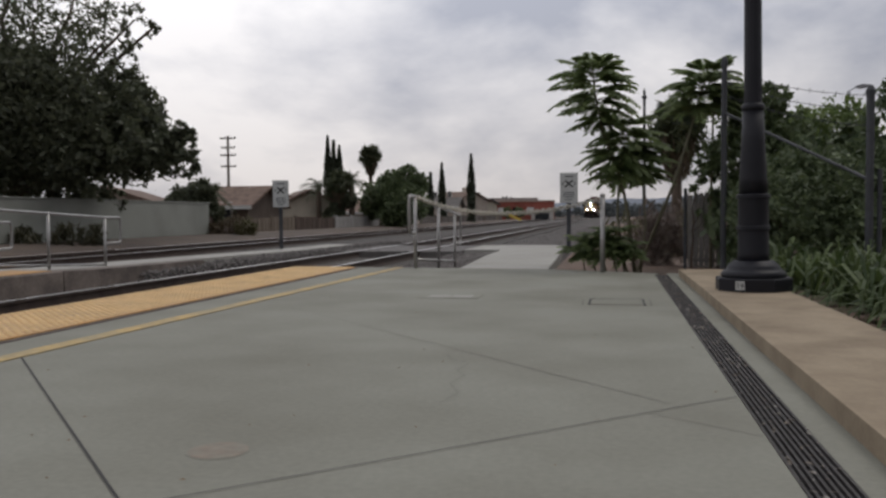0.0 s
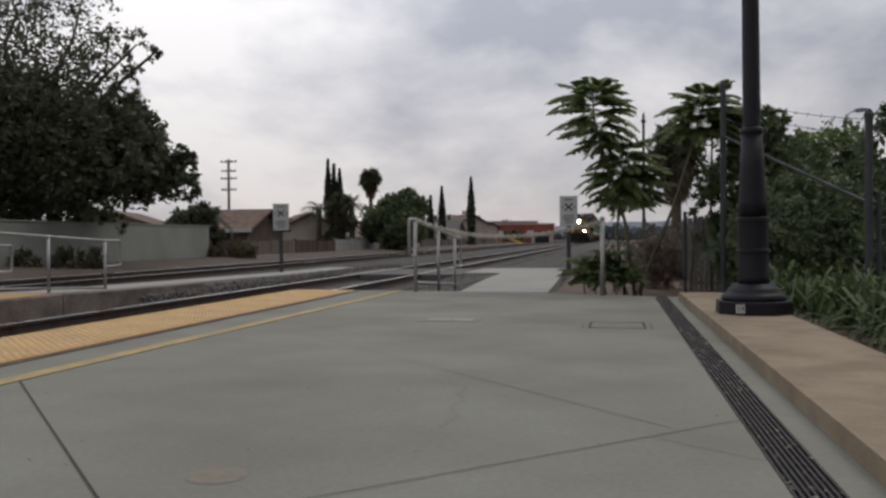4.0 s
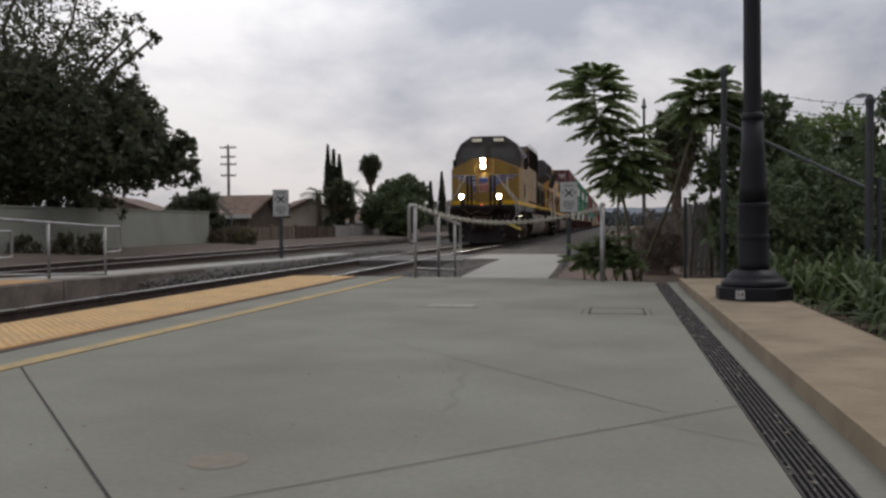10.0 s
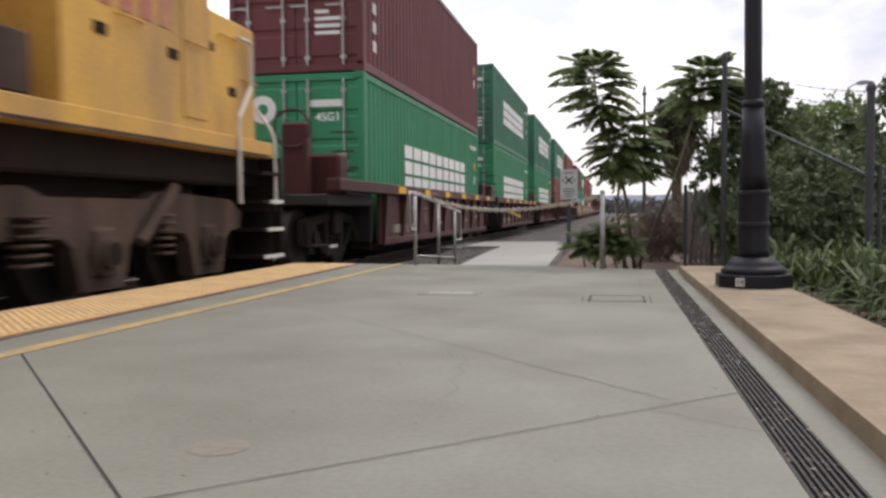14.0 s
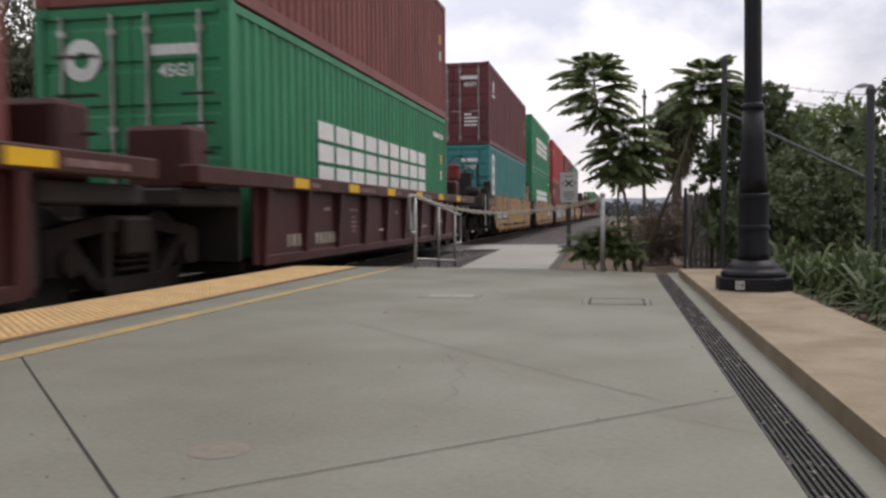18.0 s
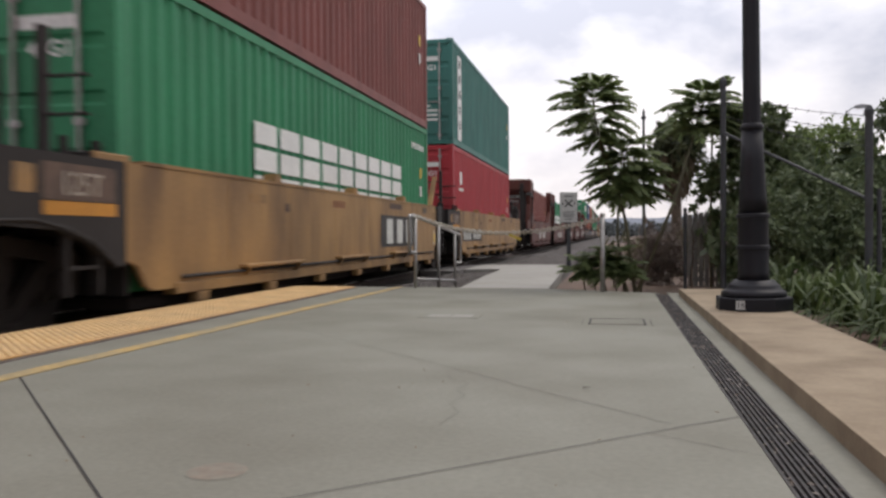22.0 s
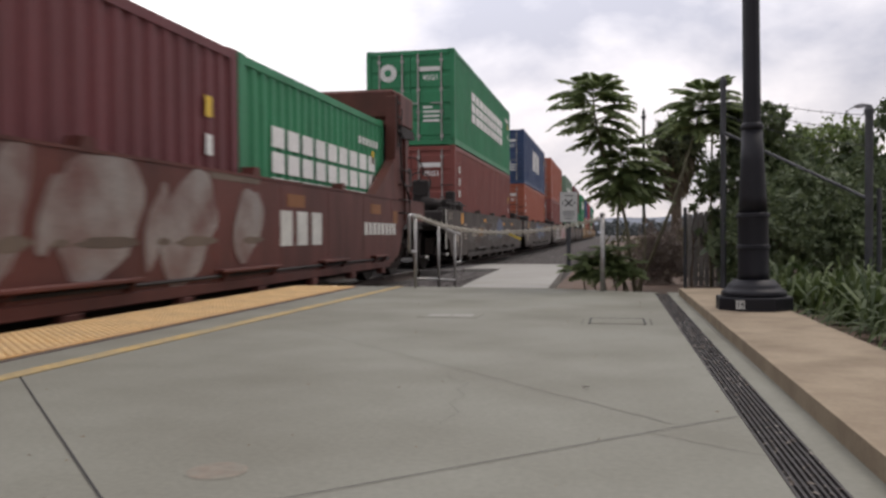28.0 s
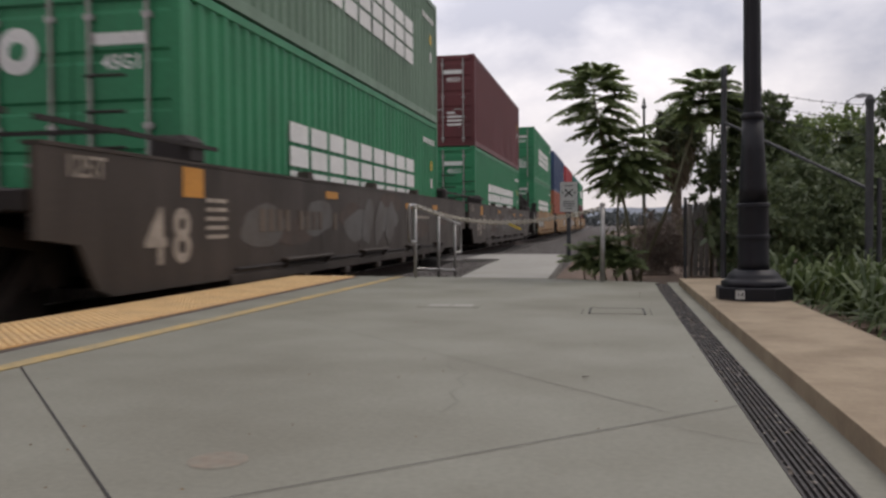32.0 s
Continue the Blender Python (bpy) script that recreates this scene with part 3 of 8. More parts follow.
OFF_WHITE = paint("faded_white_paint", (0.62, 0.62, 0.58), 0.6, stain=0.25, stain_scale=3, stain_colour=(0.4, 0.4, 0.37))
BOARD = glow("lit_number_board", (0.8, 0.78, 0.65), 0.3)
LAMP_GLOW = glow("headlamp_glow", (1.0, 0.93, 0.78), 420.0)
GROUND_LIGHT = glow("step_lamp_glow", (1.0, 0.9, 0.7), 6.0)
DIM_WHITE = paint("grimy_white_stencil", (0.36, 0.31, 0.26), 0.7, stain=0.6, stain_scale=5, stain_colour=(0.2, 0.17, 0.14))
MARKER = glow("red_marker_glow", (1.0, 0.2, 0.08), 0.35)


LETTERS = {}


def wheelset(y, r, parent, spread=0.75):
    m = Mesh()
    for s in (-1, 1):
        m.wheel(s * (spread - 0.07), s * (spread + 0.07), y, r, r, 28)
        m.wheel(s * (spread - 0.1), s * (spread - 0.06), y, r, r + 0.03, 28)
    m.wheel(-spread, spread, y, r, 0.09, 10)
    part("wheelset", m, WHEEL_STEEL, parent)


def loco_truck(loco, yc, wheelbase=1.85):
    ys = [yc - wheelbase, yc, yc + wheelbase]
    for s in (-1, 1):
        x = s * 1.13
        f = Mesh()
        low = []
        for y in reversed(ys):
            low += [(y + 0.52, 0.66), (y + 0.4, 0.58), (y + 0.3, 0.22), (y - 0.3, 0.22), (y - 0.4, 0.58), (y - 0.52, 0.66)]
        f.prism([(ys[0] - 0.8, 0.86), (ys[0] - 0.5, 1.0), (ys[1] - 0.95, 1.06), (ys[1] - 0.7, 0.98), (ys[1] + 0.7, 0.98), (ys[1] + 0.95, 1.06), (ys[2] + 0.5, 1.0), (ys[2] + 0.8, 0.86), (ys[2] + 0.75, 0.68)] + low + [(ys[0] - 0.75, 0.68)],
                0, x - 0.09, x + 0.09)
        frame_ = part("truck_frame", f, TRUCK_GREY, loco)
        for y in ys:
            part("axle_box", Mesh().box(x + s * 0.02 - 0.1, x + s * 0.02 + 0.1, y - 0.2, y + 0.2, 0.3, 0.76, 0.05).wheel(x + s * 0.11 - 0.03, x + s * 0.11 + 0.03, y, 0.52, 0.19, 18).wheel(x + s * 0.1 - 0.12, x + s * 0.1 + 0.1, y, 0.52, 0.13, 16), TRUCK_GREY, frame_)
            part("bearing_cap", Mesh().wheel(x + s * 0.205 - 0.01, x + s * 0.205 + 0.01, y, 0.52, 0.1, 16), LOCO_DARK, frame_)
        for y in (ys[0] + 0.85, ys[1] + 0.9, ys[1] - 0.9):
            sp = Mesh()
            for z in (0.46, 0.53, 0.6, 0.67, 0.74, 0.81):
                sp.lathe([(0.09, z), (0.115, z + 0.018), (0.09, z + 0.036)], 12, (x + s * 0.12, y, 0))
            part("spring", sp, TRUCK_GREY, frame_)
        part("brake_cylinder", Mesh().tube([(x + s * 0.14, yc - 2.3, 1.02), (x + s * 0.14, yc - 1.6, 1.02)], 0.14, 14), TRUCK_GREY, frame_)
        part("damper", Mesh().tube([(x + s * 0.16, yc + 0.45, 0.6), (x + s * 0.16, yc + 1.05, 1.1)], 0.055, 10), TRUCK_GREY, frame_)
        part("sand_pipe", Mesh().tube([(x + s * 0.1, ys[0] - 0.85, 1.2), (x + s * 0.1, ys[0] - 0.8, 0.7), (x - s * 0.3, ys[0] - 0.6, 0.15)], 0.03, 8), LOCO_DARK, frame_)
    for y in ys:
        wheelset(y, 0.53, loco)
    part("truck_bolster", Mesh().box(-1.0, 1.0, yc - 2.0, yc + 2.0, 0.6, 1.2, 0.05), LOCO_DARK, loco)


def stanchions(loco, ys, x, z0, z1, dark, wide=0.025):
    for y in ys:
        part("stanchion", Mesh().box(x - 0.02, x + 0.02, y - wide, y + wide, z0, z1), dark, loco)
    part("handrail", Mesh().tube([(x, ys[0], z1), (x, ys[-1], z1)], 0.02, 8), dark, loco)


def bend(pts, r=0.06, n=5):
    """Rounds the corners of a bar's line."""
    pts = [Vector(p) for p in pts]
    out = [pts[0]]
    for a, b, c in zip(pts, pts[1:], pts[2:]):
        u, w = (a - b).normalized(), (c - b).normalized()
        k = min(r, (a - b).length / 2, (c - b).length / 2)
        for i in range(n + 1):
            t = i / n
            out.append((b + u * k) * (1 - t) ** 2 + b * 2 * t * (1 - t) + (b + w * k) * t * t)
    return out + [pts[-1]]


def end_steps(loco, y, s, mat_, up, rails=True):
    """Corner steps and grab irons at a locomotive end; up is +1 when the end faces forwards."""
    for x in (-1, 1):
        for k, z in enumerate((0.35, 0.66, 0.98, 1.3)):
            part("step", Mesh().box(min(x * 0.95, x * 1.5), max(x * 0.95, x * 1.5), y - 0.28, y + 0.28, z - 0.02, z + 0.02), mat_, loco)
            if k < 3:
                part("step_edge", Mesh().box(min(x * 1.5, x * 1.512), max(x * 1.5, x * 1.512), y - 0.28 + 0.1 * k, y + 0.28, z - 0.022, z + 0.022), HAND_WHITE, loco)
        part("step_side", Mesh().box(min(x * 0.93, x * 0.97), max(x * 0.93, x * 0.97), y - 0.32, y + 0.32, 0.3, 1.5), mat_, loco)
        part("step_side", Mesh().box(min(x * 0.97, x * 1.47), max(x * 0.97, x * 1.47), y - up * 0.31 - 0.012, y - up * 0.31 + 0.012, 0.32, 1.5), mat_, loco)
        if rails:
            # the outer rail slopes from the end platform's posts down to the steps, the inner one drops beside the hood
            o, i = y - up * 0.25, y + up * 0.82
            part("front_rail", Mesh().tube(bend([(x * 0.5, o, 2.62), (x * 0.72, o, 2.68), (x * 1.4, o + up * 0.1, 1.86), (x * 1.46, o + up * 0.1, 1.74), (x * 1.47, o + up * 0.1, 0.95)], 0.07), 0.022, 8), HAND_WHITE, loco)
            part("side_rail", Mesh().tube(bend([(x * 1.43, i - up * 0.1, 2.72), (x * 1.41, i - up * 0.47, 2.74), (x * 1.41, i - up * 0.47, 2.25), (x * 1.47, i, 1.85), (x * 1.48, i, 0.95)], 0.07), 0.022, 8), HAND_WHITE, loco)
            for q in (0.3, 0.5):
                part("platform_post", Mesh().box(x * q - 0.035, x * q + 0.035, o - 0.03, o + 0.03, 1.6, 2.68, 0.008), LOCO_DARK, loco)


def end_gear(loco, y, d):
    """Plow, coupler and hoses at an end that faces d (-1 forwards, +1 rearwards)."""
    p = Mesh()
    for s in (-1, 1):
        p.add([(0, y + d * 0.1, 0.08), (s * 1.5, y - d * 0.45, 0.08), (s * 1.5, y - d * 0.4, 0.95), (0, y + d * 0.02, 0.9), (0, y - d * 0.2, 0.08), (s * 1.5, y - d * 0.6, 0.08)],
              [(0, 1, 2, 3), (0, 1, 5, 4)])
    part("plow", p, PLOW_GREY, loco, fix=False)
    part("coupler", Mesh().box(-0.16, 0.16, min(y, y + d * 0.75), max(y, y + d * 0.75), 0.72, 1.02, 0.04).box(-0.24, 0.2, y + d * 0.5 - 0.18, y + d * 0.5 + 0.18, 0.68, 1.06, 0.06), LOCO_DARK, loco)
    part("pilot", Mesh().box(-1.46, 1.46, y - 0.04 - d * 0.2, y + 0.04 - d * 0.2, 0.85, 1.6, 0.02), LOCO_DARK, loco)
    part("anticlimber", Mesh().prism([(-1.2, y - d * 0.15), (-0.9, y + d * 0.28), (0.9, y + d * 0.28), (1.2, y - d * 0.15)], 2, 1.46, 1.58), LOCO_DARK, loco)
    for z in (1.3, 1.38):
        part("anticlimber_rib", Mesh().prism([(-0.7, y - d * 0.15), (-0.55, y + d * 0.2), (0.55, y + d * 0.2), (0.7, y - d * 0.15)], 2, z, z + 0.03), LOCO_DARK, loco)
    part("draft_gear_housing", Mesh().box(-0.42, 0.42, min(y - d * 0.15, y + d * 0.2), max(y - d * 0.15, y + d * 0.2), 0.62, 1.2, 0.05), TRUCK_GREY, loco)
    for x in (-1.1, -0.95, -0.75, -0.6, 0.6, 0.75, 0.95, 1.1):
        k = 0.1 if abs(x) > 0.9 else 0.0
        part("air_hose", Mesh().tube([(x, y - d * 0.1, 1.15 + k), (x, y + d * 0.2, 1.0 + k), (x * 0.93, y + d * 0.3, 0.75 + k), (x * 0.86, y + d * 0.24, 0.55 + k), (x * 0.8, y + d * 0.1, 0.5 + k)], 0.026, 8), TRUCK_GREY if k else LOCO_DARK, loco)
    for x in (-1, 1):
        part("angle_cock", Mesh().box(x * 0.68 - 0.06, x * 0.68 + 0.06, y - 0.05 + d * 0.05, y + 0.05 + d * 0.05, 1.1, 1.22, 0.02), TRUCK_GREY, loco)
        part("cut_lever", Mesh().tube([(x * 0.25, y + d * 0.35, 1.1), (x * 0.7, y + d * 0.32, 1.06), (x * 1.3, y + d * 0.3, 1.16), (x * 1.42, y + d * 0.3, 1.02)], 0.011, 6), LOCO_DARK, loco)
        part("plow_flange", Mesh().box(min(x * 0.1, x * 1.45), max(x * 0.1, x * 1.45), y - d * 0.38 - 0.03, y - d * 0.38 + 0.03, 0.86, 0.96, 0.01), PLOW_GREY, loco)
        part("plow_bracket", Mesh().box(x * 0.9 - 0.05, x * 0.9 + 0.05, y - d * 0.22 - 0.06, y - d * 0.22 + 0.06, 0.3, 0.42, 0.02), FADED_WHITE if d < 0 else LOCO_DARK, loco)
    part("hose_loop", Mesh().tube([(-0.8 + 0.11 * k, y + d * (0.3 + 0.05 * math.sin(k)), 1.5 - 0.16 * math.sin(math.pi * k / 6) ** 2 - 0.1 * math.sin(math.pi * k / 12)) for k in range(13)], 0.024, 6), TRUCK_GREY, loco)


def lettering(text, size, material, parent, m, name="lettering", label="", bold=0.018):
    """Raised flat letters; local x along the text, y up the letters."""
    key = (text, size, bold)
    if key not in LETTERS:
        cu = bpy.data.curves.new(name, "FONT")
        cu.body, cu.size, cu.extrude, cu.resolution_u, cu.offset = text, size, 0.002, 3, size * bold
        tmp = bpy.data.objects.new("tmp", cu)
        scene.collection.objects.link(tmp)
        LETTERS[key] = bpy.data.meshes.new_from_object(tmp.evaluated_get(bpy.context.evaluated_depsgraph_get()))
        bpy.data.objects.remove(tmp)
    return part(name, LETTERS[key], material, parent, label, m=m)


def side_text(text, size, material, parent, x, y, z, name="lettering", label="", bold=0.018):
    """Letters on a side that faces +x, reading towards +y."""
    return lettering(text, size, material, parent, pose(x, y, z, 90, 0, 90), name, label, bold)


def bars(parent, name, x, y0, y1, z0, z1, count, material, gap=0.25, thick=0.006):
    """A row of plain blocks in place of lettering, on a side at x."""
    w = (y1 - y0) / count
    for k in range(count):
        a = y0 + k * w
        part(name, Mesh().box(min(x, x + thick), max(x, x + thick), a + w * gap / 2, a + w * (1 - gap / 2), z0, z1), material, parent)


TANK_SHAPE = [(1.0, 0.28), (1.25, 0.32), (1.4, 0.44), (1.47, 0.62), (1.48, 0.8), (1.48, 1.16), (1.45, 1.28), (1.37, 1.35), (1.25, 1.38)]
TANK_SHAPE += [(-x, z) for x, z in reversed(TANK_SHAPE)]


def lead_locomotive():
    L = thing("locomotive", "dusty yellow diesel freight locomotive with lit headlights", "locomotive", "locomotives of the train")
    part("underframe", Mesh().box(-1.3, 1.3, 0.95, 21.5, 1.1, 1.62, 0.03), LOCO_DARK, L)
    part("walkway", Mesh().box(-1.45, 1.45, 1.0, 8.5, 1.42, 1.66, 0.01), LOCO_GREY, L, "grey skirt under the cab")
    part("walkway", Mesh().box(-1.43, 1.43, 8.52, 21.4, 1.52, 1.66, 0.01), LOCO_DARK, L, "black walkway edge")
    part("sill_stripe", Mesh().box(1.452, 1.466, 1.1, 21.4, 1.665, 1.8), STRIPE_YELLOW, L, "yellow reflective sill stripe")
    part("sill_stripe", Mesh().box(-1.466, -1.452, 1.1, 21.4, 1.665, 1.8), STRIPE_YELLOW, L)
    # nose with a peaked top
    def front(x, out=0.0):
        """The nose's face: flat in the middle, angled back to the sides."""
        return 1.2 + 0.42 * max(0.0, abs(x) - 0.42) / 1.03 - out
    xs = [-1.45, -0.42, 0.42, 1.45]
    tops = [3.22, 3.64, 3.64, 3.22]
    nose = Mesh()
    nose.add([(x, front(x), 1.68) for x in xs] + [(x, front(x), z) for x, z in zip(xs, tops)] + [(x, 3.0, 1.68) for x in xs] + [(x, 3.0, z + 0.06) for x, z in zip(xs, tops)],
             [(i, i + 1, i + 5, i + 4) for i in range(3)] + [(4 + i, 5 + i, 13 + i, 12 + i) for i in range(3)] + [(0, 4, 12, 8), (3, 11, 15, 7), (0, 8, 9, 10, 11, 3, 2, 1), (8, 12, 13, 14, 15, 11, 10, 9)])
    n = part("nose", nose, NOSE_YELLOW, L)
    part("nose_door", Mesh().box(-0.34, 0.34, 1.17, 1.21, 1.75, 3.0, 0.015), NOSE_YELLOW, n)
    part("door_handle", Mesh().box(0.24, 0.27, 1.15, 1.17, 2.2, 2.36), LOCO_DARK, n)
    for x in (-0.56, -0.4, 0.4, 0.56):
        part("platform_post", Mesh().box(x - 0.045, x + 0.045, 0.46, 0.56, 1.6, 2.86, 0.01), LOCO_DARK, n)
    part("platform_chain", Mesh().tube([(-0.4 + 0.08 * k, 0.5, 2.6 - 0.14 * math.sin(math.pi * k / 10)) for k in range(11)], 0.012, 5), HAND_WHITE, n)
    strip = Mesh()
    strip.add([(x, front(x, o), z) for z in (1.69, 1.85) for o in (0.014, 0.0) for x in xs], [(i, i + 1, i + 9, i + 8) for i in range(3)])
    part("nose_stripe", strip, STRIPE_YELLOW, n, fix=False)
    part("emblem", Mesh().box(-0.2, 0.2, 1.155, 1.175, 2.2, 2.85, 0.005), DIM_WHITE, n, "small shield emblem with red and blue fields")
    part("emblem_field", Mesh().box(-0.18, 0.18, 1.146, 1.156, 2.6, 2.8), BLUE, n)
    for x in (-0.12, 0.0, 0.12):
        part("emblem_field", Mesh().box(x - 0.03, x + 0.03, 1.146, 1.156, 2.25, 2.57), RED, n)
    for s in (-1, 1):
        for k in range(5):
            z, w = 2.86 - 0.115 * k, 1.4 - 0.17 * k - 0.03 * k * k
            for name, mat_, z0, z1, tip, out in (("wing_bar", BLUE, z - 0.055, z + 0.045, w, 0.012), ("wing_edge", OFF_WHITE, z - 0.072, z + 0.062, w + 0.02, 0.008)):
                q = [(s * 0.2, z0 - 0.05 * k), (s * 0.42, z0 - 0.03 * k), (s * tip, z1 - 0.015), (s * (tip + 0.04), z1 + 0.02), (s * 0.42, z1 - 0.03 * k), (s * 0.2, z1 - 0.05 * k)]
                part(name, Mesh().add([(x, front(x, out), zz) for x, zz in q], [(0, 1, 4, 5), (1, 2, 3, 4)]), mat_, n, "blue wing-shaped stripe" if mat_ == BLUE else "white edging of the wing", fix=False)
        lamp = part("ditch_light", Mesh().lathe([(0.12, -0.12), (0.13, 0), (0.13, 0.1)], 18), LOCO_DARK, L, m=pose(s * 0.78, 0.36, 1.99, 90, 0, 0))
        part("lens", Mesh().lathe([(0.078, 0.0), (0.078, 0.02)], 18), LAMP_GLOW, L, "lit ditch light", m=pose(s * 0.78, 0.25, 1.99, 90, 0, 0))
        part("lamp_bracket", Mesh().box(s * 0.78 - 0.06, s * 0.78 + 0.06, 0.33, 0.9, 1.6, 1.88), LOCO_DARK, L)
    part("headlight_box", Mesh().box(-0.13, 0.13, 1.06, 1.25, 3.16, 3.67, 0.03), LOCO_DARK, L)
    for z in (3.28, 3.54):
        part("lens", Mesh().lathe([(0.078, 0.0), (0.078, 0.02)], 18), LAMP_GLOW, L, "lit headlight", m=pose(0, 1.055, z, 90, 0, 0))
    # cab
    prof = [(-1.45, 1.68), (1.45, 1.68), (1.45, 3.9), (1.2, 4.35), (0.72, 4.66), (-0.72, 4.66), (-1.2, 4.35), (-1.45, 3.9)]
    part("cab", Mesh().prism(prof, 1, 3.0, 5.7), LOCO_YELLOW, L)
    part("cab_roof", Mesh().prism([(1.47, 3.88), (1.22, 4.37), (0.73, 4.69), (-0.73, 4.69), (-1.22, 4.37), (-1.47, 3.88), (-1.4, 3.3), (0, 3.5), (1.4, 3.3)], 1, 2.55, 6.0), LOCO_GREY, L)
    for s in (-1, 1):
        part("windscreen", Mesh().add([(s * 0.12, 2.53, 3.78), (s * 1.22, 2.53, 3.66), (s * 1.12, 2.53, 4.16), (s * 0.12, 2.53, 4.2)], [(0, 1, 2, 3)]), SCREEN, L, fix=False)
        board = part("number_board", Mesh().box(min(s * 0.25, s * 0.7), max(s * 0.25, s * 0.7), 2.47, 2.55, 4.42, 4.62, 0.01), LOCO_DARK, L)
        for k in range(4):
            x = s * 0.475 - 0.165 + k * 0.11
            part("numeral_bar", Mesh().box(x - 0.035, x + 0.035, 2.462, 2.471, 4.45, 4.59), BOARD, board)
        for y0, y1 in ((3.3, 4.0), (4.15, 4.8)):
            w = part("side_window", Mesh().box(min(s * 1.44, s * 1.47), max(s * 1.44, s * 1.47), y0 - 0.05, y1 + 0.05, 3.4, 3.88), LOCO_DARK, L)
            part("pane", Mesh().box(min(s * 1.46, s * 1.48), max(s * 1.46, s * 1.48), y0, y1, 3.45, 3.84), GLASS, w)
        part("mirror", Mesh().box(min(s * 1.5, s * 1.68), max(s * 1.5, s * 1.68), 3.16, 3.2, 3.25, 3.75, 0.01), LOCO_DARK, L)
    # equipment cabinet flush with the cab, then the long hood
    part("equipment_cabinet", Mesh().box(-0.95, 1.44, 5.7, 9.75, 1.66, 4.42, 0.04), LOCO_YELLOW, L)
    part("cabinet_roof", Mesh().box(-0.97, 1.46, 5.72, 9.77, 4.4, 4.5, 0.03), LOCO_GREY, L)
    part("intake_grille", Mesh().box(1.438, 1.462, 3.75, 4.24, 2.02, 2.62, 0.008), TRUCK_GREY, L, "brown louvred intake panel")
    part("ledge", Mesh().box(1.43, 1.472, 3.62, 4.55, 1.9, 1.925), LOCO_YELLOW, L)
    part("ledge", Mesh().box(1.43, 1.472, 3.0, 4.6, 2.68, 2.71), LOCO_YELLOW, L)
    part("vent_slot", Mesh().box(1.44, 1.458, 4.28, 4.55, 3.06, 3.12), LOCO_DARK, L)
    part("skirt_box", Mesh().box(1.2, 1.475, 3.85, 4.2, 1.2, 1.6, 0.01), TRUCK_GREY, L)
    # screened openings under the eaves behind the cab, with raised bars and a top rail
    for k in range(4):
        y = 5.35 + k * 1.08
        screen = part("eave_screen", Mesh().box(1.425, 1.452, y, y + 0.86, 3.58, 4.36, 0.01), LOCO_DARK, L, "dark screened opening")
        for j in range(5):
            part("screen_slat", Mesh().box(1.45, 1.462, y + 0.04, y + 0.82, 3.64 + 0.15 * j, 3.7 + 0.15 * j), TRUCK_GREY, screen)
        part("awning_bar", Mesh().box(1.44, 1.56, y + 0.9, y + 0.98, 3.5, 4.42, 0.01), LOCO_DARK, L)
    part("eave_rail", Mesh().tube([(1.52, 5.2, 4.52), (1.52, 9.7, 4.52)], 0.018, 6), LOCO_DARK, L)
    for y in (6.9, 8.6):
        part("rivet_strip", Mesh().box(1.441, 1.456, y, y + 0.05, 1.75, 3.35), LOCO_YELLOW, L)
    for k in range(16):
        part("latch", Mesh().box(1.44, 1.47, 5.9 + 0.28 * k, 5.95 + 0.28 * k, 1.86, 1.92), LOCO_GREY, L)
    for y in (5.95, 7.2, 8.45):
        part("cabinet_door", Mesh().box(1.437, 1.452, y, y + 1.12, 1.95, 3.4, 0.005), LOCO_YELLOW, L)
    part("ledge", Mesh().box(1.43, 1.475, 5.3, 9.6, 2.62, 2.655), LOCO_YELLOW, L)
    for y, z0, z1 in ((5.7, 1.82, 4.4), (7.9, 1.82, 3.5)):
        part("panel_seam", Mesh().box(1.436, 1.445, y - 0.012, y + 0.012, z0, z1), LOCO_GREY, L)
    for y in (4.0, 5.4, 6.6, 7.7, 8.7, 9.6):
        part("reflector", Mesh().box(1.466, 1.472, y, y + 0.14, 1.71, 1.8), OFF_WHITE, L)
    part("hood", Mesh().prism([(-0.95, 1.62), (0.95, 1.62), (0.95, 4.02), (0.75, 4.3), (-0.75, 4.3), (-0.95, 4.02)], 1, 9.75, 20.6), LOCO_YELLOW, L)
    part("hood_roof", Mesh().prism([(0.97, 4.0), (0.76, 4.33), (-0.76, 4.33), (-0.97, 4.0)], 1, 9.76, 20.62), LOCO_GREY, L)
    for k in range(9):
        y = 10.6 + k * 1.08
        part("hood_door", Mesh().box(0.945, 0.965, y, y + 0.98, 1.85, 3.3, 0.006), LOCO_YELLOW, L)
        part("hood_door", Mesh().box(0.948, 0.962, y, y + 0.98, 3.36, 3.8, 0.006), LOCO_GREY if k > 5 else LOCO_YELLOW, L)
    for y in (12.4, 15.75, 16.2, 16.85, 17.3):
        part("louvre", Mesh().box(0.96, 0.985, y, y + 0.28, 2.0, 2.95), LOCO_DARK, L)
    part("filter_box", Mesh().box(0.95, 1.12, 18.2, 18.75, 1.9, 2.9, 0.04).wheel(1.1, 1.16, 18.45, 2.55, 0.14, 14), LOCO_GREY, L)
    for k in range(3):
        part("faded_emblem", Mesh().prism([(11.3 + 1.3 * k, 2.35), (12.3 + 1.3 * k, 2.3), (12.4 + 1.3 * k, 3.05), (11.2 + 1.3 * k, 3.2)], 0, 0.966, 0.969), GHOST_LILAC, L, "worn pale lettering patch")
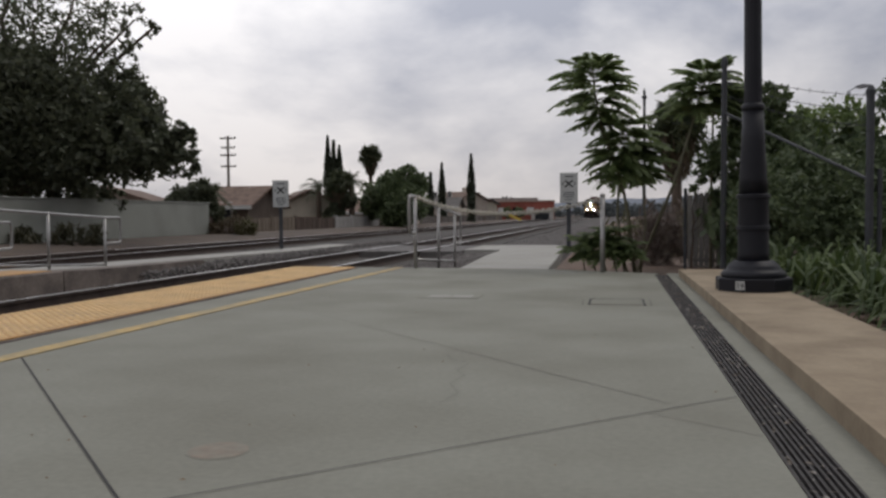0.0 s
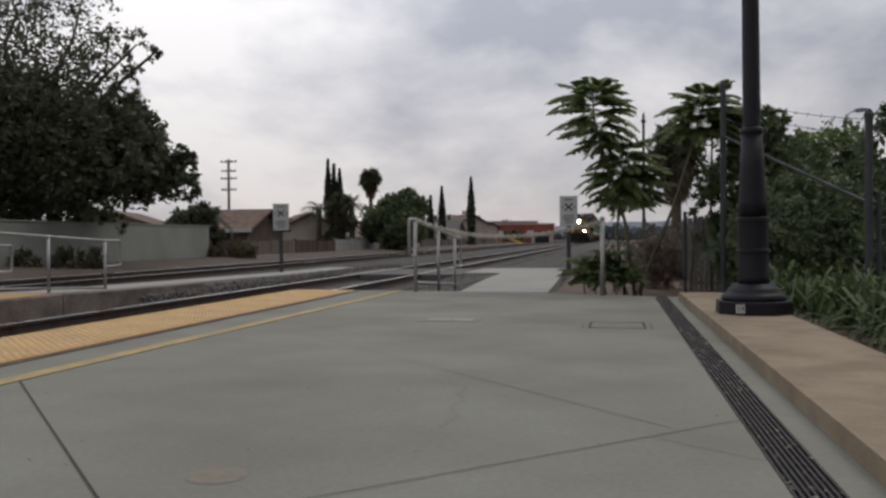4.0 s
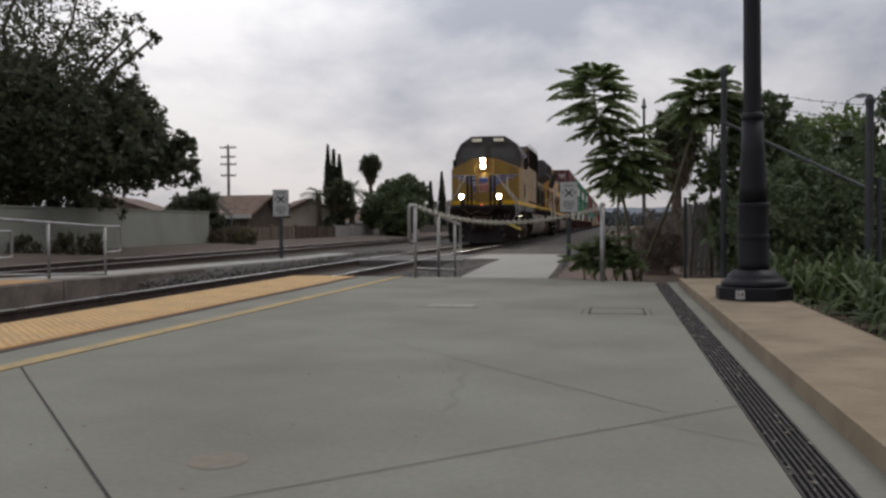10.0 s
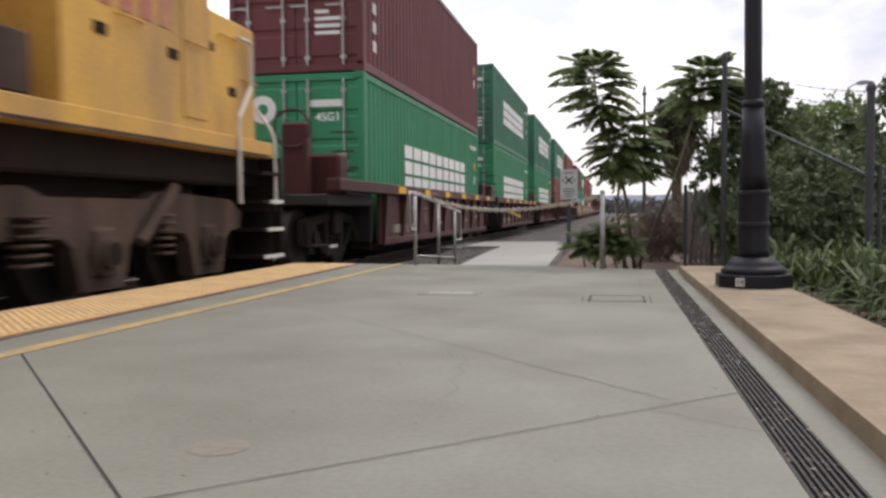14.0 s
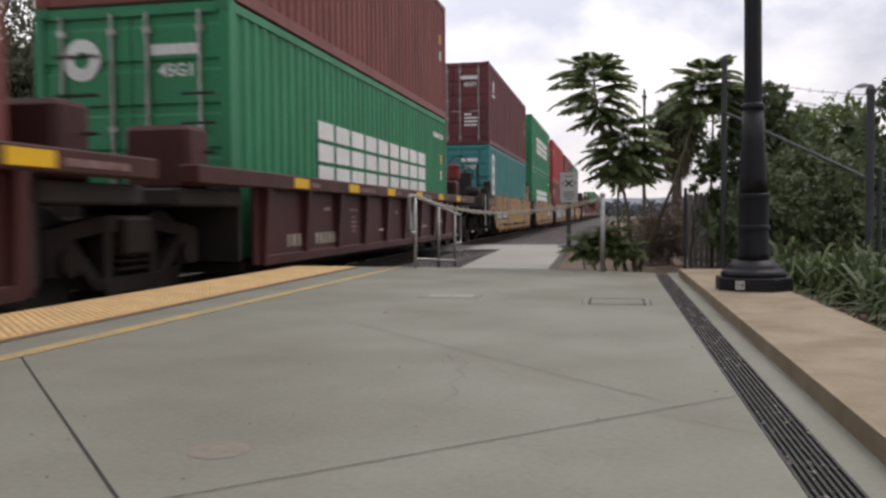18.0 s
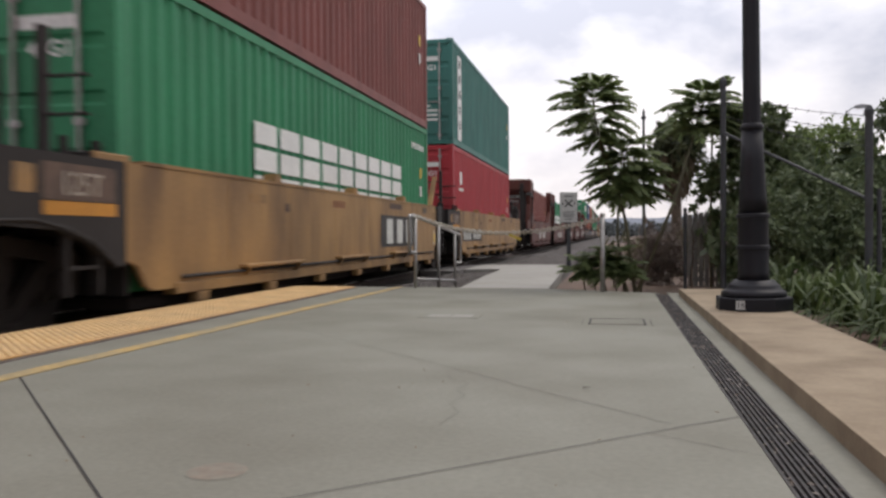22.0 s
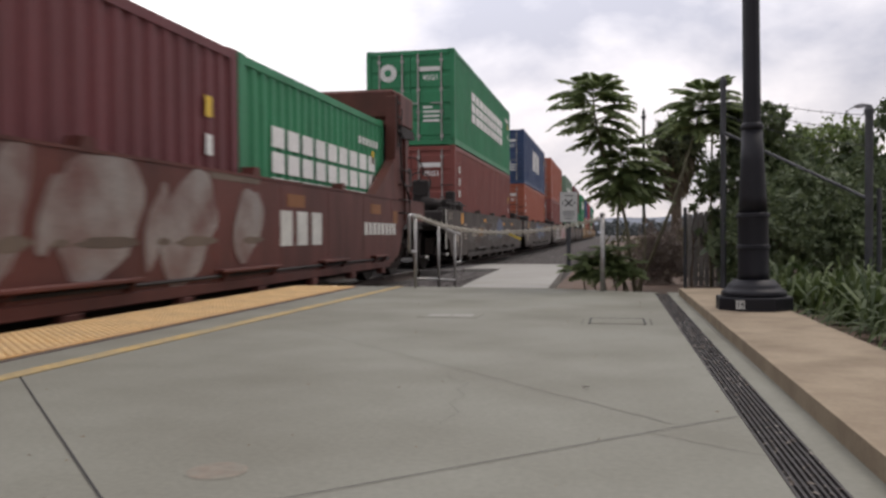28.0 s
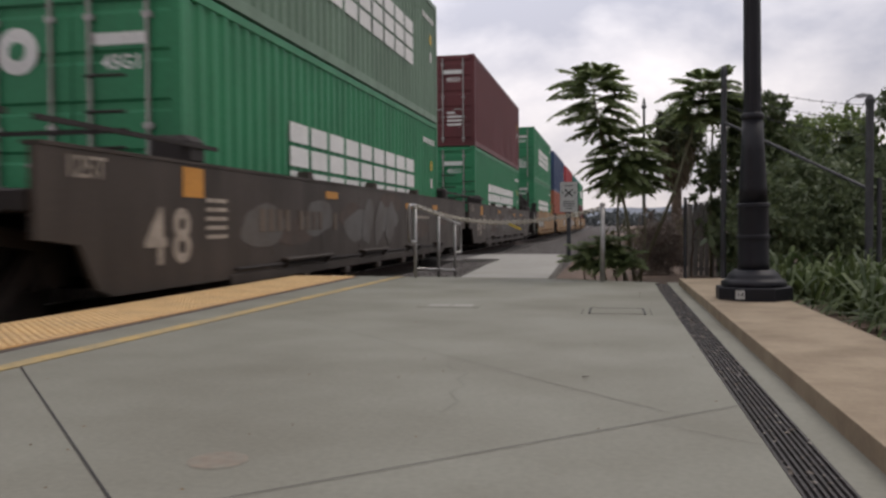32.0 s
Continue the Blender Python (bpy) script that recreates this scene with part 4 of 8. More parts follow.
    part("radiator", Mesh().prism([(0.9, 3.35), (1.5, 3.75), (1.5, 4.45), (1.35, 4.58), (-1.35, 4.58), (-1.5, 4.45), (-1.5, 3.75), (-0.9, 3.35)], 1, 15.4, 20.3), LOCO_GREY, L)
    part("radiator_screen", Mesh().box(1.49, 1.515, 15.6, 20.1, 3.82, 4.4), LOCO_DARK, L)
    part("exhaust_stack", Mesh().box(-0.4, 0.4, 13.4, 14.3, 4.1, 4.42, 0.04), LOCO_DARK, L)
    stanchions(L, [9.85, 11.1, 12.4, 13.75, 15.05, 16.65, 17.7, 19.3, 20.98], 1.475, 1.58, 2.88, LOCO_DARK, 0.075)
    part("corner_post", Mesh().box(1.42, 1.49, 21.5, 21.62, 0.35, 2.9, 0.01), LOCO_DARK, L)
    part("corner_post", Mesh().box(0.85, 0.92, 21.5, 21.62, 1.6, 2.9, 0.01), LOCO_DARK, L)
    part("handrail", Mesh().tube([(1.475, 9.85, 2.88), (1.49, 9.7, 3.3), (1.48, 9.6, 4.4)], 0.02, 8), LOCO_DARK, L)
    for y, s in ((1.25, -1), (21.0, 1)):
        end_steps(L, y, s, LOCO_DARK, -s, s > 0)
    end_gear(L, 0.85, -1)
    end_gear(L, 21.55, 1)
    for s in (-1, 1):
        part("front_rail", Mesh().tube([(s * 0.56, 0.52, 2.86), (s * 0.72, 0.62, 2.84), (s * 0.76, 0.74, 2.66), (s * 1.4, 0.9, 1.78), (s * 1.44, 0.92, 1.2), (s * 1.3, 0.9, 1.1)], 0.024, 8), HAND_WHITE, L)
        part("side_rail", Mesh().tube([(s * 1.02, 1.1, 2.86), (s * 1.02, 1.1, 2.38), (s * 1.46, 1.52, 1.78), (s * 1.49, 1.54, 0.82)], 0.024, 8), HAND_WHITE, L)
    part("marker_lamp", Mesh().lathe([(0.045, 0), (0.045, 0.05), (0.02, 0.07)], 12), MARKER, L, "small red marker lamp", m=pose(0.02, 0.62, 1.66, 90, 0, 0))
    part("fuel_tank", Mesh().prism(TANK_SHAPE, 1, 7.45, 14.9), TANK_GREY, L, smooth=False)
    for y in (7.43, 10.6, 14.86):
        part("tank_band", Mesh().prism([(x * 1.008, z) for x, z in TANK_SHAPE], 1, y, y + 0.06), LOCO_DARK, L)
    part("air_reservoir", Mesh().tube([(1.0, 7.6, 1.38), (1.0, 14.8, 1.38)], 0.16, 14), TANK_GREY, L)
    part("hanging_cable", Mesh().tube([(1.48, 16.8 + 0.2 * k, 1.3 - 0.24 * abs(math.sin(k * math.pi / 5))) for k in range(11)], 0.016, 6), HAND_WHITE, L)
    for y in (2.25, 3.3):
        shade_ = part("step_lamp", Mesh().lathe([(0.075, 0.0), (0.06, 0.05), (0.025, 0.1), (0.02, 0.2)], 14), TRUCK_GREY, L, "small downward step lamp", m=pose(1.36, y, 1.2))
        part("lens", Mesh().lathe([(0.055, -0.015), (0.05, 0.01)], 12), GROUND_LIGHT, shade_, "lit lens")
    part("blower_housing", Mesh().tube([(0.9, 15.35, 1.12), (1.4, 15.35, 1.12)], 0.2, 16).box(0.8, 1.3, 15.0, 15.9, 0.75, 1.0, 0.03), TRUCK_GREY, L)
    for y in (8.3, 9.5, 11.4, 12.7, 13.9):
        part("hanging_pipe", Mesh().tube([(1.3, y, 1.6), (1.36, y + 0.1, 1.45), (1.3, y + 0.3, 1.4)], 0.03, 6), LOCO_DARK, L)
    for y in (8.5, 9.9):
        part("red_valve", Mesh().box(1.34, 1.39, y, y + 0.08, 1.44, 1.52, 0.015), FADED_RED, L)
    loco_truck(L, 4.45, 2.0)
    loco_truck(L, 18.3, 2.0)
    return L


def second_locomotive():
    L = thing("locomotive", "bright yellow diesel locomotive with a flag painted on its hood", "locomotive", "locomotives of the train")
    Y = LOCO_YELLOW2
    part("underframe", Mesh().box(-1.25, 1.25, 0.95, 21.2, 1.15, 1.6, 0.03), LOCO_DARK, L)
    part("walkway", Mesh().box(-1.46, 1.46, 1.1, 21.0, 1.48, 1.66, 0.01), Y, L, "yellow walkway edge")
    part("hood", Mesh().prism([(-0.95, 1.62), (0.95, 1.62), (0.95, 4.12), (0.75, 4.4), (-0.75, 4.4), (-0.95, 4.12)], 1, 1.75, 17.2), Y, L)
    part("hood_roof", Mesh().prism([(0.97, 4.12), (0.76, 4.43), (-0.76, 4.43), (-0.97, 4.12)], 1, 1.75, 17.2), LOCO_GREY, L)
    for y0, y1 in ((6.9, 8.6), (8.9, 10.6), (11.4, 12.6)):
        part("fan_housing", Mesh().box(-0.65, 0.65, y0, y1, 4.42, 4.62, 0.05), LOCO_GREY, L)
    part("radiator", Mesh().prism([(0.95, 3.42), (1.3, 4.4), (1.2, 4.62), (-1.2, 4.62), (-1.3, 4.4), (-0.95, 3.42)], 1, 2.1, 6.6), LOCO_DARK, L, "black flared radiator")
    part("radiator_end", Mesh().prism([(0.95, 3.42), (1.3, 4.4), (1.2, 4.62), (-1.2, 4.62), (-1.3, 4.4), (-0.95, 3.42)], 1, 1.78, 2.1), Y, L)
    part("intake_grille", Mesh().box(0.94, 1.0, 13.0, 15.0, 3.45, 4.12, 0.01), LOCO_DARK, L)
    part("dynamic_brake_vent", Mesh().box(0.94, 0.99, 15.3, 16.7, 3.2, 3.85), LOCO_DARK, L)
    part("cab", Mesh().prism([(-1.45, 1.66), (1.45, 1.66), (1.45, 3.7), (1.2, 4.1), (0.7, 4.35), (-0.7, 4.35), (-1.2, 4.1), (-1.45, 3.7)], 1, 17.2, 19.5), Y, L)
    part("cab_roof", Mesh().prism([(1.47, 3.68), (1.22, 4.12), (0.71, 4.38), (-0.71, 4.38), (-1.22, 4.12), (-1.47, 3.68), (0, 3.7)], 1, 17.0, 19.7), LOCO_GREY, L)
    part("rear_window", Mesh().box(1.02, 1.36, 17.17, 17.21, 3.1, 3.75, 0.02), GLASS, L)
    for s in (-1, 1):
        for y0, y1 in ((17.5, 18.1), (18.3, 18.9)):
            w = part("side_window", Mesh().box(min(s * 1.44, s * 1.47), max(s * 1.44, s * 1.47), y0 - 0.05, y1 + 0.05, 2.95, 3.62), LOCO_DARK, L)
            part("pane", Mesh().box(min(s * 1.46, s * 1.48), max(s * 1.46, s * 1.48), y0, y1, 3.0, 3.56), GLASS, w)
    part("mirror", Mesh().box(1.5, 1.62, 18.95, 19.01, 2.95, 3.5), OFF_WHITE, L)
    part("nose", Mesh().prism([(-1.35, 1.66), (1.35, 1.66), (1.35, 2.9), (0.8, 3.2), (-0.8, 3.2), (-1.35, 2.9)], 1, 19.5, 20.75), Y, L)
    for k in range(11):
        y = 2.2 + k * 1.34
        part("hood_door", Mesh().box(0.945, 0.966, y, y + 1.12, 1.85, 3.2, 0.006), Y, L)
        part("latch", Mesh().box(0.96, 0.985, y + 1.0, y + 1.06, 2.4, 2.55), LOCO_DARK, L)
    for y, z in ((17.6, 2.25), (18.7, 2.25), (19.6, 2.5), (20.1, 2.1)):
        side = 1.45 if y < 19.5 else 1.35
        part("notch", Mesh().box(side - 0.005, side + 0.012, y, y + 0.16, z, z + 0.09), LOCO_DARK, L)
        part("grab_iron", Mesh().tube([(side, y + 0.3, z + 0.2), (side + 0.05, y + 0.3, z + 0.2), (side + 0.05, y + 0.62, z + 0.2), (side, y + 0.62, z + 0.2)], 0.011, 6), Y, L)
    part("cab_door", Mesh().box(1.445, 1.462, 18.95, 19.4, 1.75, 3.5, 0.006), Y, L)
    part("sill_edge", Mesh().box(1.462, 1.468, 1.3, 20.9, 1.485, 1.515), TRUCK_GREY, L, "darker lower edge of the walkway")
    part("battery_box", Mesh().box(1.0, 1.44, 15.0, 16.9, 1.66, 2.1, 0.02), TRUCK_GREY, L)
    part("end_door", Mesh().box(-0.3, 0.3, 1.72, 1.76, 1.8, 3.4, 0.01), Y, L)
    # waving flag on the hood side
    z0, z1, a, b = 2.0, 3.65, 6.95, 10.3
    for k in range(13):
        f = Mesh()
        n = 16
        for i in range(n + 1):
            y = a + (b - a) * i / n
            w = 0.10 * math.sin(i * 0.9 + 0.4)
            lo = z0 + (z1 - z0) * k / 13 + w
            f.v += [(0.985, y, lo), (0.985, y, lo + (z1 - z0) / 13)]
        f.f = [(2 * i, 2 * i + 2, 2 * i + 3, 2 * i + 1) for i in range(n)]
        part("flag_stripe", f, FADED_RED if k % 2 == 0 else FADED_WHITE, L, "red flag stripe" if k % 2 == 0 else "white flag stripe", fix=False)
    c = Mesh()
    for i in range(9):
        y = a + 2.0 + 1.4 * i / 8
        w = 0.10 * math.sin((9.4 + i * 0.82) * 0.9 + 0.4)
        c.v += [(0.990, y, z0 + 0.76 + w), (0.990, y, z1 + w)]
    c.f = [(2 * i, 2 * i + 2, 2 * i + 3, 2 * i + 1) for i in range(8)]
    part("flag_canton", c, FADED_BLUE, L, "blue flag field", fix=False)
    # shield and block lettering near the leading end
    part("shield_top", Mesh().box(0.968, 0.976, 3.6, 4.25, 3.02, 3.4), BLUE, L)
    part("shield_bar", Mesh().box(0.976, 0.98, 3.68, 4.17, 3.14, 3.27), OFF_WHITE, L)
    for k in range(6):
        part("shield_stripe", Mesh().box(0.968, 0.976, 3.62 + k * 0.105, 3.72 + k * 0.105, 2.2 + (0.12 if k in (0, 5) else 0.0), 3.0), FADED_RED if k % 2 == 0 else FADED_WHITE, L)
    bars(L, "lettering_bar", 0.968, 4.6, 6.2, 2.92, 3.16, 8, GHOST, 0.35)
    bars(L, "lettering_bar", 0.968, 4.6, 6.0, 2.5, 2.74, 7, GHOST, 0.35)
    part("end_numeral_panel", Mesh().box(0.3, 0.8, 1.74, 1.775, 3.5, 3.75), FADED_RED, L, "faded red numerals on the end")
    part("roof_edge", Mesh().box(-0.96, 0.96, 1.73, 1.77, 4.05, 4.12), RED, L)
    for y in (5.2,):
        part("sill_bracket", Mesh().box(1.3, 1.44, y, y + 0.2, 1.1, 1.48, 0.02), TRUCK_GREY, L)
    part("hatch", Mesh().box(0.955, 0.972, 2.45, 3.05, 2.7, 3.6), LOCO_DARK, L, "open dark hatch")
    part("hatch_fan", Mesh().wheel(0.965, 0.98, 2.75, 3.3, 0.2, 16), GHOST, L)
    bars(L, "numeral_bar", 1.452, 17.6, 18.8, 2.5, 2.78, 4, FADED_RED, 0.4)
    stanchions(L, [1.85 + 0.98 * k for k in range(15)], 1.43, 1.65, 2.75, LOCO_DARK)
    for y, s in ((1.0, -1), (20.9, 1)):
        end_steps(L, y, s, LOCO_DARK, -s)
    end_gear(L, 0.85, -1)
    end_gear(L, 21.3, 1)
    tank = Mesh()
    tank.prism([(x * 0.985, 0.3 + (z - 0.28) * 0.76) for x, z in TANK_SHAPE], 1, 7.4, 14.4)
    part("fuel_tank", tank, TANK_GREY, L)
    part("air_reservoir", Mesh().tube([(1.22, 7.3, 1.4), (1.22, 11.7, 1.4)], 0.19, 16), TANK_GREY, L)
    loco_truck(L, 4.4)
    loco_truck(L, 18.0)
    return L


def car_truck(parent, y):
    """A two-axle freight truck."""
    for s in (-1, 1):
        x = s * 1.0
        truss = Mesh().prism([(y - 1.2, 0.74), (y - 0.4, 0.86), (y + 0.4, 0.86), (y + 1.2, 0.74), (y + 1.2, 0.62), (y + 0.4, 0.72), (y - 0.4, 0.72), (y - 1.2, 0.62)], 0, x - 0.07, x + 0.07)
        truss.prism([(y - 0.5, 0.32), (y + 0.5, 0.32), (y + 0.4, 0.18), (y - 0.4, 0.18)], 0, x - 0.075, x + 0.075)
        for q in (-1, 1):
            truss.prism([(y + q * 0.3, 0.73), (y + q * 0.42, 0.73), (y + q * 0.42, 0.3), (y + q * 0.3, 0.3)], 0, x - 0.065, x + 0.065)
            truss.prism([(y + q * 1.0, 0.64), (y + q * 0.82, 0.66), (y + q * 0.38, 0.24), (y + q * 0.52, 0.22)], 0, x - 0.06, x + 0.06)
            truss.prism([(y + q * 1.22, 0.7), (y + q * 0.84, 0.68), (y + q * 0.8, 0.36), (y + q * 1.2, 0.38)], 0, x - 0.08, x + 0.08)
            part("bearing_cap", Mesh().wheel(x + s * 0.08 - 0.03, x + s * 0.08 + 0.05, y + q * 0.95, 0.48, 0.11, 14), CAR_TRUCK, parent)
        part("side_frame", truss, CAR_TRUCK, parent)
        sp = Mesh()
        for dy in (-0.16, 0.0, 0.16):
            for z in (0.36, 0.43, 0.5, 0.57):
                sp.lathe([(0.055, z), (0.07, z + 0.02), (0.055, z + 0.04)], 10, (x + s * 0.05, y + dy, 0))
        part("spring_group", sp, LOCO_DARK, parent)
    part("bolster", Mesh().box(-1.15, 1.15, y - 0.22, y + 0.22, 0.5, 0.85, 0.03), CAR_TRUCK, parent)
    for dy in (-0.9, 0.9):
        wheelset(y + dy, 0.46, parent)


CAR_STYLES = {
    "ribbed": dict(colour=train_paint("maroon_car_paint", (0.07, 0.021, 0.02), (0.035, 0.016, 0.015), 0.35), low=0.3, top=1.34, label="dark maroon ribbed well car unit with a yellow-flashed top chord"),
    "tan": dict(colour=train_paint("tan_car_paint", (0.36, 0.21, 0.085), (0.15, 0.09, 0.05), 0.5), low=0.38, top=1.47, label="dusty tan-yellow smooth-sided articulated well car unit"),
    "posts": dict(colour=train_paint("oxide_car_paint", (0.115, 0.036, 0.028), (0.058, 0.025, 0.021), 0.45), low=0.34, top=1.5, label="oxide-red well car unit with tall end posts"),
    "grey": dict(colour=train_paint("grimy_grey_car_paint", (0.06, 0.047, 0.039), (0.033, 0.026, 0.021), 0.45), low=0.29, top=1.44, label="grimy grey-brown well car unit with smooth deep sides"),
}
BRAKE_RED = paint("faded_red_brake_paint", (0.22, 0.03, 0.026), 0.6, stain=0.4, stain_scale=5)
BLACK_GEAR = paint("black_end_gear", (0.023, 0.018, 0.017), 0.8, stain=0.4)
ORANGE_PATCH = paint("orange_patch", (0.55, 0.24, 0.03), 0.6, stain=0.3)
CAR_LENGTH = 12.35
FADED_ORANGE = paint("faded_orange_patch", (0.24, 0.095, 0.03), 0.7)
PALE_WORN = paint("pale_scuffed_paint", (0.22, 0.13, 0.12), 0.7, stain=0.7, stain_scale=6, stain_colour=(0.09, 0.035, 0.032))


def well_unit(style, pitch, first=False, last=False):
    """One well: its container bay runs from local y = 0 to 12.35; trucks at the articulation joints."""
    st = CAR_STYLES[style]
    paint_, low, top = st["colour"], st["low"], st["top"]
    U = thing("well_car_unit", st["label"], "freight car", "well car units")
    gap = pitch - CAR_LENGTH
    a, b = (-gap / 2 if not first else -2.6), (CAR_LENGTH + gap / 2 if not last else CAR_LENGTH + 2.6)
    part("floor", Mesh().box(-1.3, 1.3, 0.1, CAR_LENGTH - 0.1, 0.22, 0.32), LOCO_DARK, U)
    for s in (-1, 1):
        x = s * 1.40
        lo, hi = min(x, x + s * 0.05), max(x, x + s * 0.05)
        if style == "ribbed":
            side = part("side_sill", Mesh().box(lo, hi, 0.15, CAR_LENGTH - 0.15, low, top - 0.1), paint_, U)
            part("top_chord", Mesh().box(s * 1.36 if s > 0 else -1.56, 1.56 if s > 0 else -1.36, a + 0.35, b - 0.35, top - 0.18, top, 0.015), paint_, U)
            part("bottom_chord", Mesh().box(min(s * 1.36, s * 1.5), max(s * 1.36, s * 1.5), 0.3, CAR_LENGTH - 0.3, low - 0.02, low + 0.1, 0.01), paint_, U)
            if s > 0:
                for k in range(10):
                    y = 0.35 + k * (CAR_LENGTH - 0.7) / 9
                    part("rib", Mesh().prism([(1.45, low + 0.08), (1.50, low + 0.08), (1.56, top - 0.18), (1.45, top - 0.18)], 1, y - 0.05, y + 0.05), paint_, side)
                for k in range(6):
                    y = 1.07 + k * 2.15
                    part("reflector", Mesh().box(1.561, 1.567, y, y + 0.5, top - 0.15, top - 0.03), STRIPE_YELLOW, side)
                    part("worn_strip", Mesh().box(1.561, 1.566, y + 0.6, y + (1.4 if k % 2 else 0.9), top - 0.13, top - 0.07), PALE_WORN, side, "pale scuffed paint")
                bars(side, "numeral_bar", 1.451, 2.05, 3.08, 0.47, 0.62, 6, DIM_WHITE, 0.35, 0.004)
                bars(side, "stencil_bar", 1.451, 1.05, 1.75, 0.47, 0.62, 4, DIM_WHITE, 0.35, 0.004)
                for y, z, w in ((2.43, 0.94, 0.25), (6.3, 0.9, 0.12), (5.2, 0.6, 0.3), (8.3, 0.62, 0.6), (10.2, 0.7, 0.4)):
                    part("stencil_bar", Mesh().box(1.451, 1.456, y, y + w, z - 0.025, z + 0.025), DIM_WHITE, side)
                for z, w in ((0.93, 0.42), (0.82, 0.2), (0.75, 0.26), (0.68, 0.26), (0.61, 0.2)):
                    part("stencil_bar", Mesh().box(1.451, 1.455, 3.75 - w / 2, 3.75 + w / 2, z - 0.02, z + 0.02), PALE_WORN, side)
        else:
            end_rise, cut = (0.42, 0.6) if style == "grey" else (0.75, 1.3) if style == "posts" else (0.22, 0.35)
            e = 1.9 if style == "grey" else 0.55 if style == "posts" else 0.0
            e2, rise2 = (e, end_rise) if style != "tan" else (0.38, 0.36) if last else (-0.42, end_rise)
            p, q = (-0.16, CAR_LENGTH + (1.7 if last else -0.32)) if style == "tan" else (a + 0.35, b - 0.35)
            outline = [(-e, low + end_rise), (0.35 * cut - e, low + 0.12 * cut), (0.7 * cut - e, low), (CAR_LENGTH - 0.7 * cut + e2, low), (CAR_LENGTH - 0.35 * cut + e2, low + 0.12 * cut), (CAR_LENGTH + e2, low + rise2),
                       (q + 0.01, low + rise2 + 0.03), (q, top - 0.02), (q - 0.2, top), (p + 0.2, top), (p, top - 0.02), (p - 0.01, low + end_rise + 0.05)]
            side = part("side_sill", Mesh().prism(outline, 0, lo, hi), paint_, U)
            part("bottom_chord", Mesh().box(min(s * 1.33, s * 1.47), max(s * 1.33, s * 1.47), 0.6, CAR_LENGTH - 0.6, low - 0.06, low + 0.05, 0.01), paint_, U)
            part("top_flange", Mesh().box(min(s * 1.30, s * 1.46), max(s * 1.30, s * 1.46), 0.1 if style == "tan" else a + 0.4, q - 0.1 if style == "tan" else b - 0.4, top - 0.01, top + 0.02), paint_, U)
            if s > 0:
                for y, w in ((1.95, 1.7), (5.1, 1.5), (8.1, 1.1)) + (() if style == "tan" else ((10.6, 0.8),)):
                    part("jacking_ledge", Mesh().box(1.45, 1.55, y, y + w, low + 0.13, low + 0.17, 0.01), paint_, side)
                    for k in range(2):
                        part("ledge_bracket", Mesh().prism([(1.45, low + 0.13), (1.54, low + 0.13), (1.45, low + 0.02)], 1, y + 0.1 + k * (w - 0.24), y + 0.14 + k * (w - 0.24)), paint_, side)
                part("air_pipe", Mesh().tube([(1.475, 0.7, low + 0.1), (1.475, CAR_LENGTH - 0.7, low + 0.1)], 0.018, 6), BLACK_GEAR, side)
                for k in range(7):
                    y = 1.0 + 1.7 * k
                    part("drain_foot", Mesh().box(1.36, 1.47, y, y + 0.24, low - 0.16, low - 0.05, 0.02), paint_, side)
                    part("weld_seam", Mesh().box(1.45, 1.4525, y + 0.7, y + 0.715, low + 0.2, top - 0.05), paint_, side)
                for y in (3.1, 6.2, 9.3):
                    part("guide_block", Mesh().prism([(y - 0.12, top), (y + 0.12, top), (y + 0.06, top + 0.12), (y - 0.06, top + 0.12)], 0, 1.26, 1.42), paint_, U)
    # end platforms and corner gear
    for y0, y1, d in ((a + 0.3, 0.0, -1), (CAR_LENGTH, b - 0.3, 1)):
        part("end_platform", Mesh().box(-1.38, 1.38, y0, y1, 0.95, 1.12, 0.02).box(-0.35, 0.35, y0 - 0.1, y1 + 0.1, 0.7, 1.0), BLACK_GEAR, U)
        part("bulkhead", Mesh().box(-1.35, 1.35, 0.0 - 0.04 if d < 0 else CAR_LENGTH - 0.02, 0.02 if d < 0 else CAR_LENGTH + 0.04, 0.35, 1.2), BLACK_GEAR, U)
        ym = (y0 + y1) / 2
        for k in range(4):
            z = 1.2 + 0.3 * k
            if style != "posts":
                part("ladder_rung", Mesh().tube([(1.05, ym, z), (1.42, ym, z)], 0.016, 6), BLACK_GEAR, U)
        if style == "tan":
            inner = y1 if d < 0 else y0
            part("end_structure", Mesh().box(-1.4, 1.4, min(ym, inner), max(ym, inner), 0.85, 1.5, 0.03), BLACK_GEAR, U)
            part("corner_plate", Mesh().box(1.4, 1.43, inner - 0.55 if d < 0 else inner + 0.05, inner - 0.05 if d < 0 else inner + 0.5, 1.05, 1.52, 0.01), paint_ if d < 0 else BLACK_GEAR, U)
            part("side_ladder", Mesh().box(1.36, 1.42, ym - 0.3, ym - 0.26, 0.4, 1.6).box(1.36, 1.42, ym + 0.1, ym + 0.14, 0.4, 1.6).box(1.37, 1.41, ym - 0.3, ym + 0.14, 0.6, 0.63).box(1.37, 1.41, ym - 0.3, ym + 0.14, 0.9, 0.93).box(1.37, 1.41, ym - 0.3, ym + 0.14, 1.2, 1.23), BLACK_GEAR, U)
            part("corner_post", Mesh().box(0.98, 1.05, ym - 0.04, ym + 0.04, 1.1, 2.5), BLACK_GEAR, U)
            part("corner_post", Mesh().box(0.55, 0.62, ym - 0.04, ym + 0.04, 1.1, 2.3), BLACK_GEAR, U)
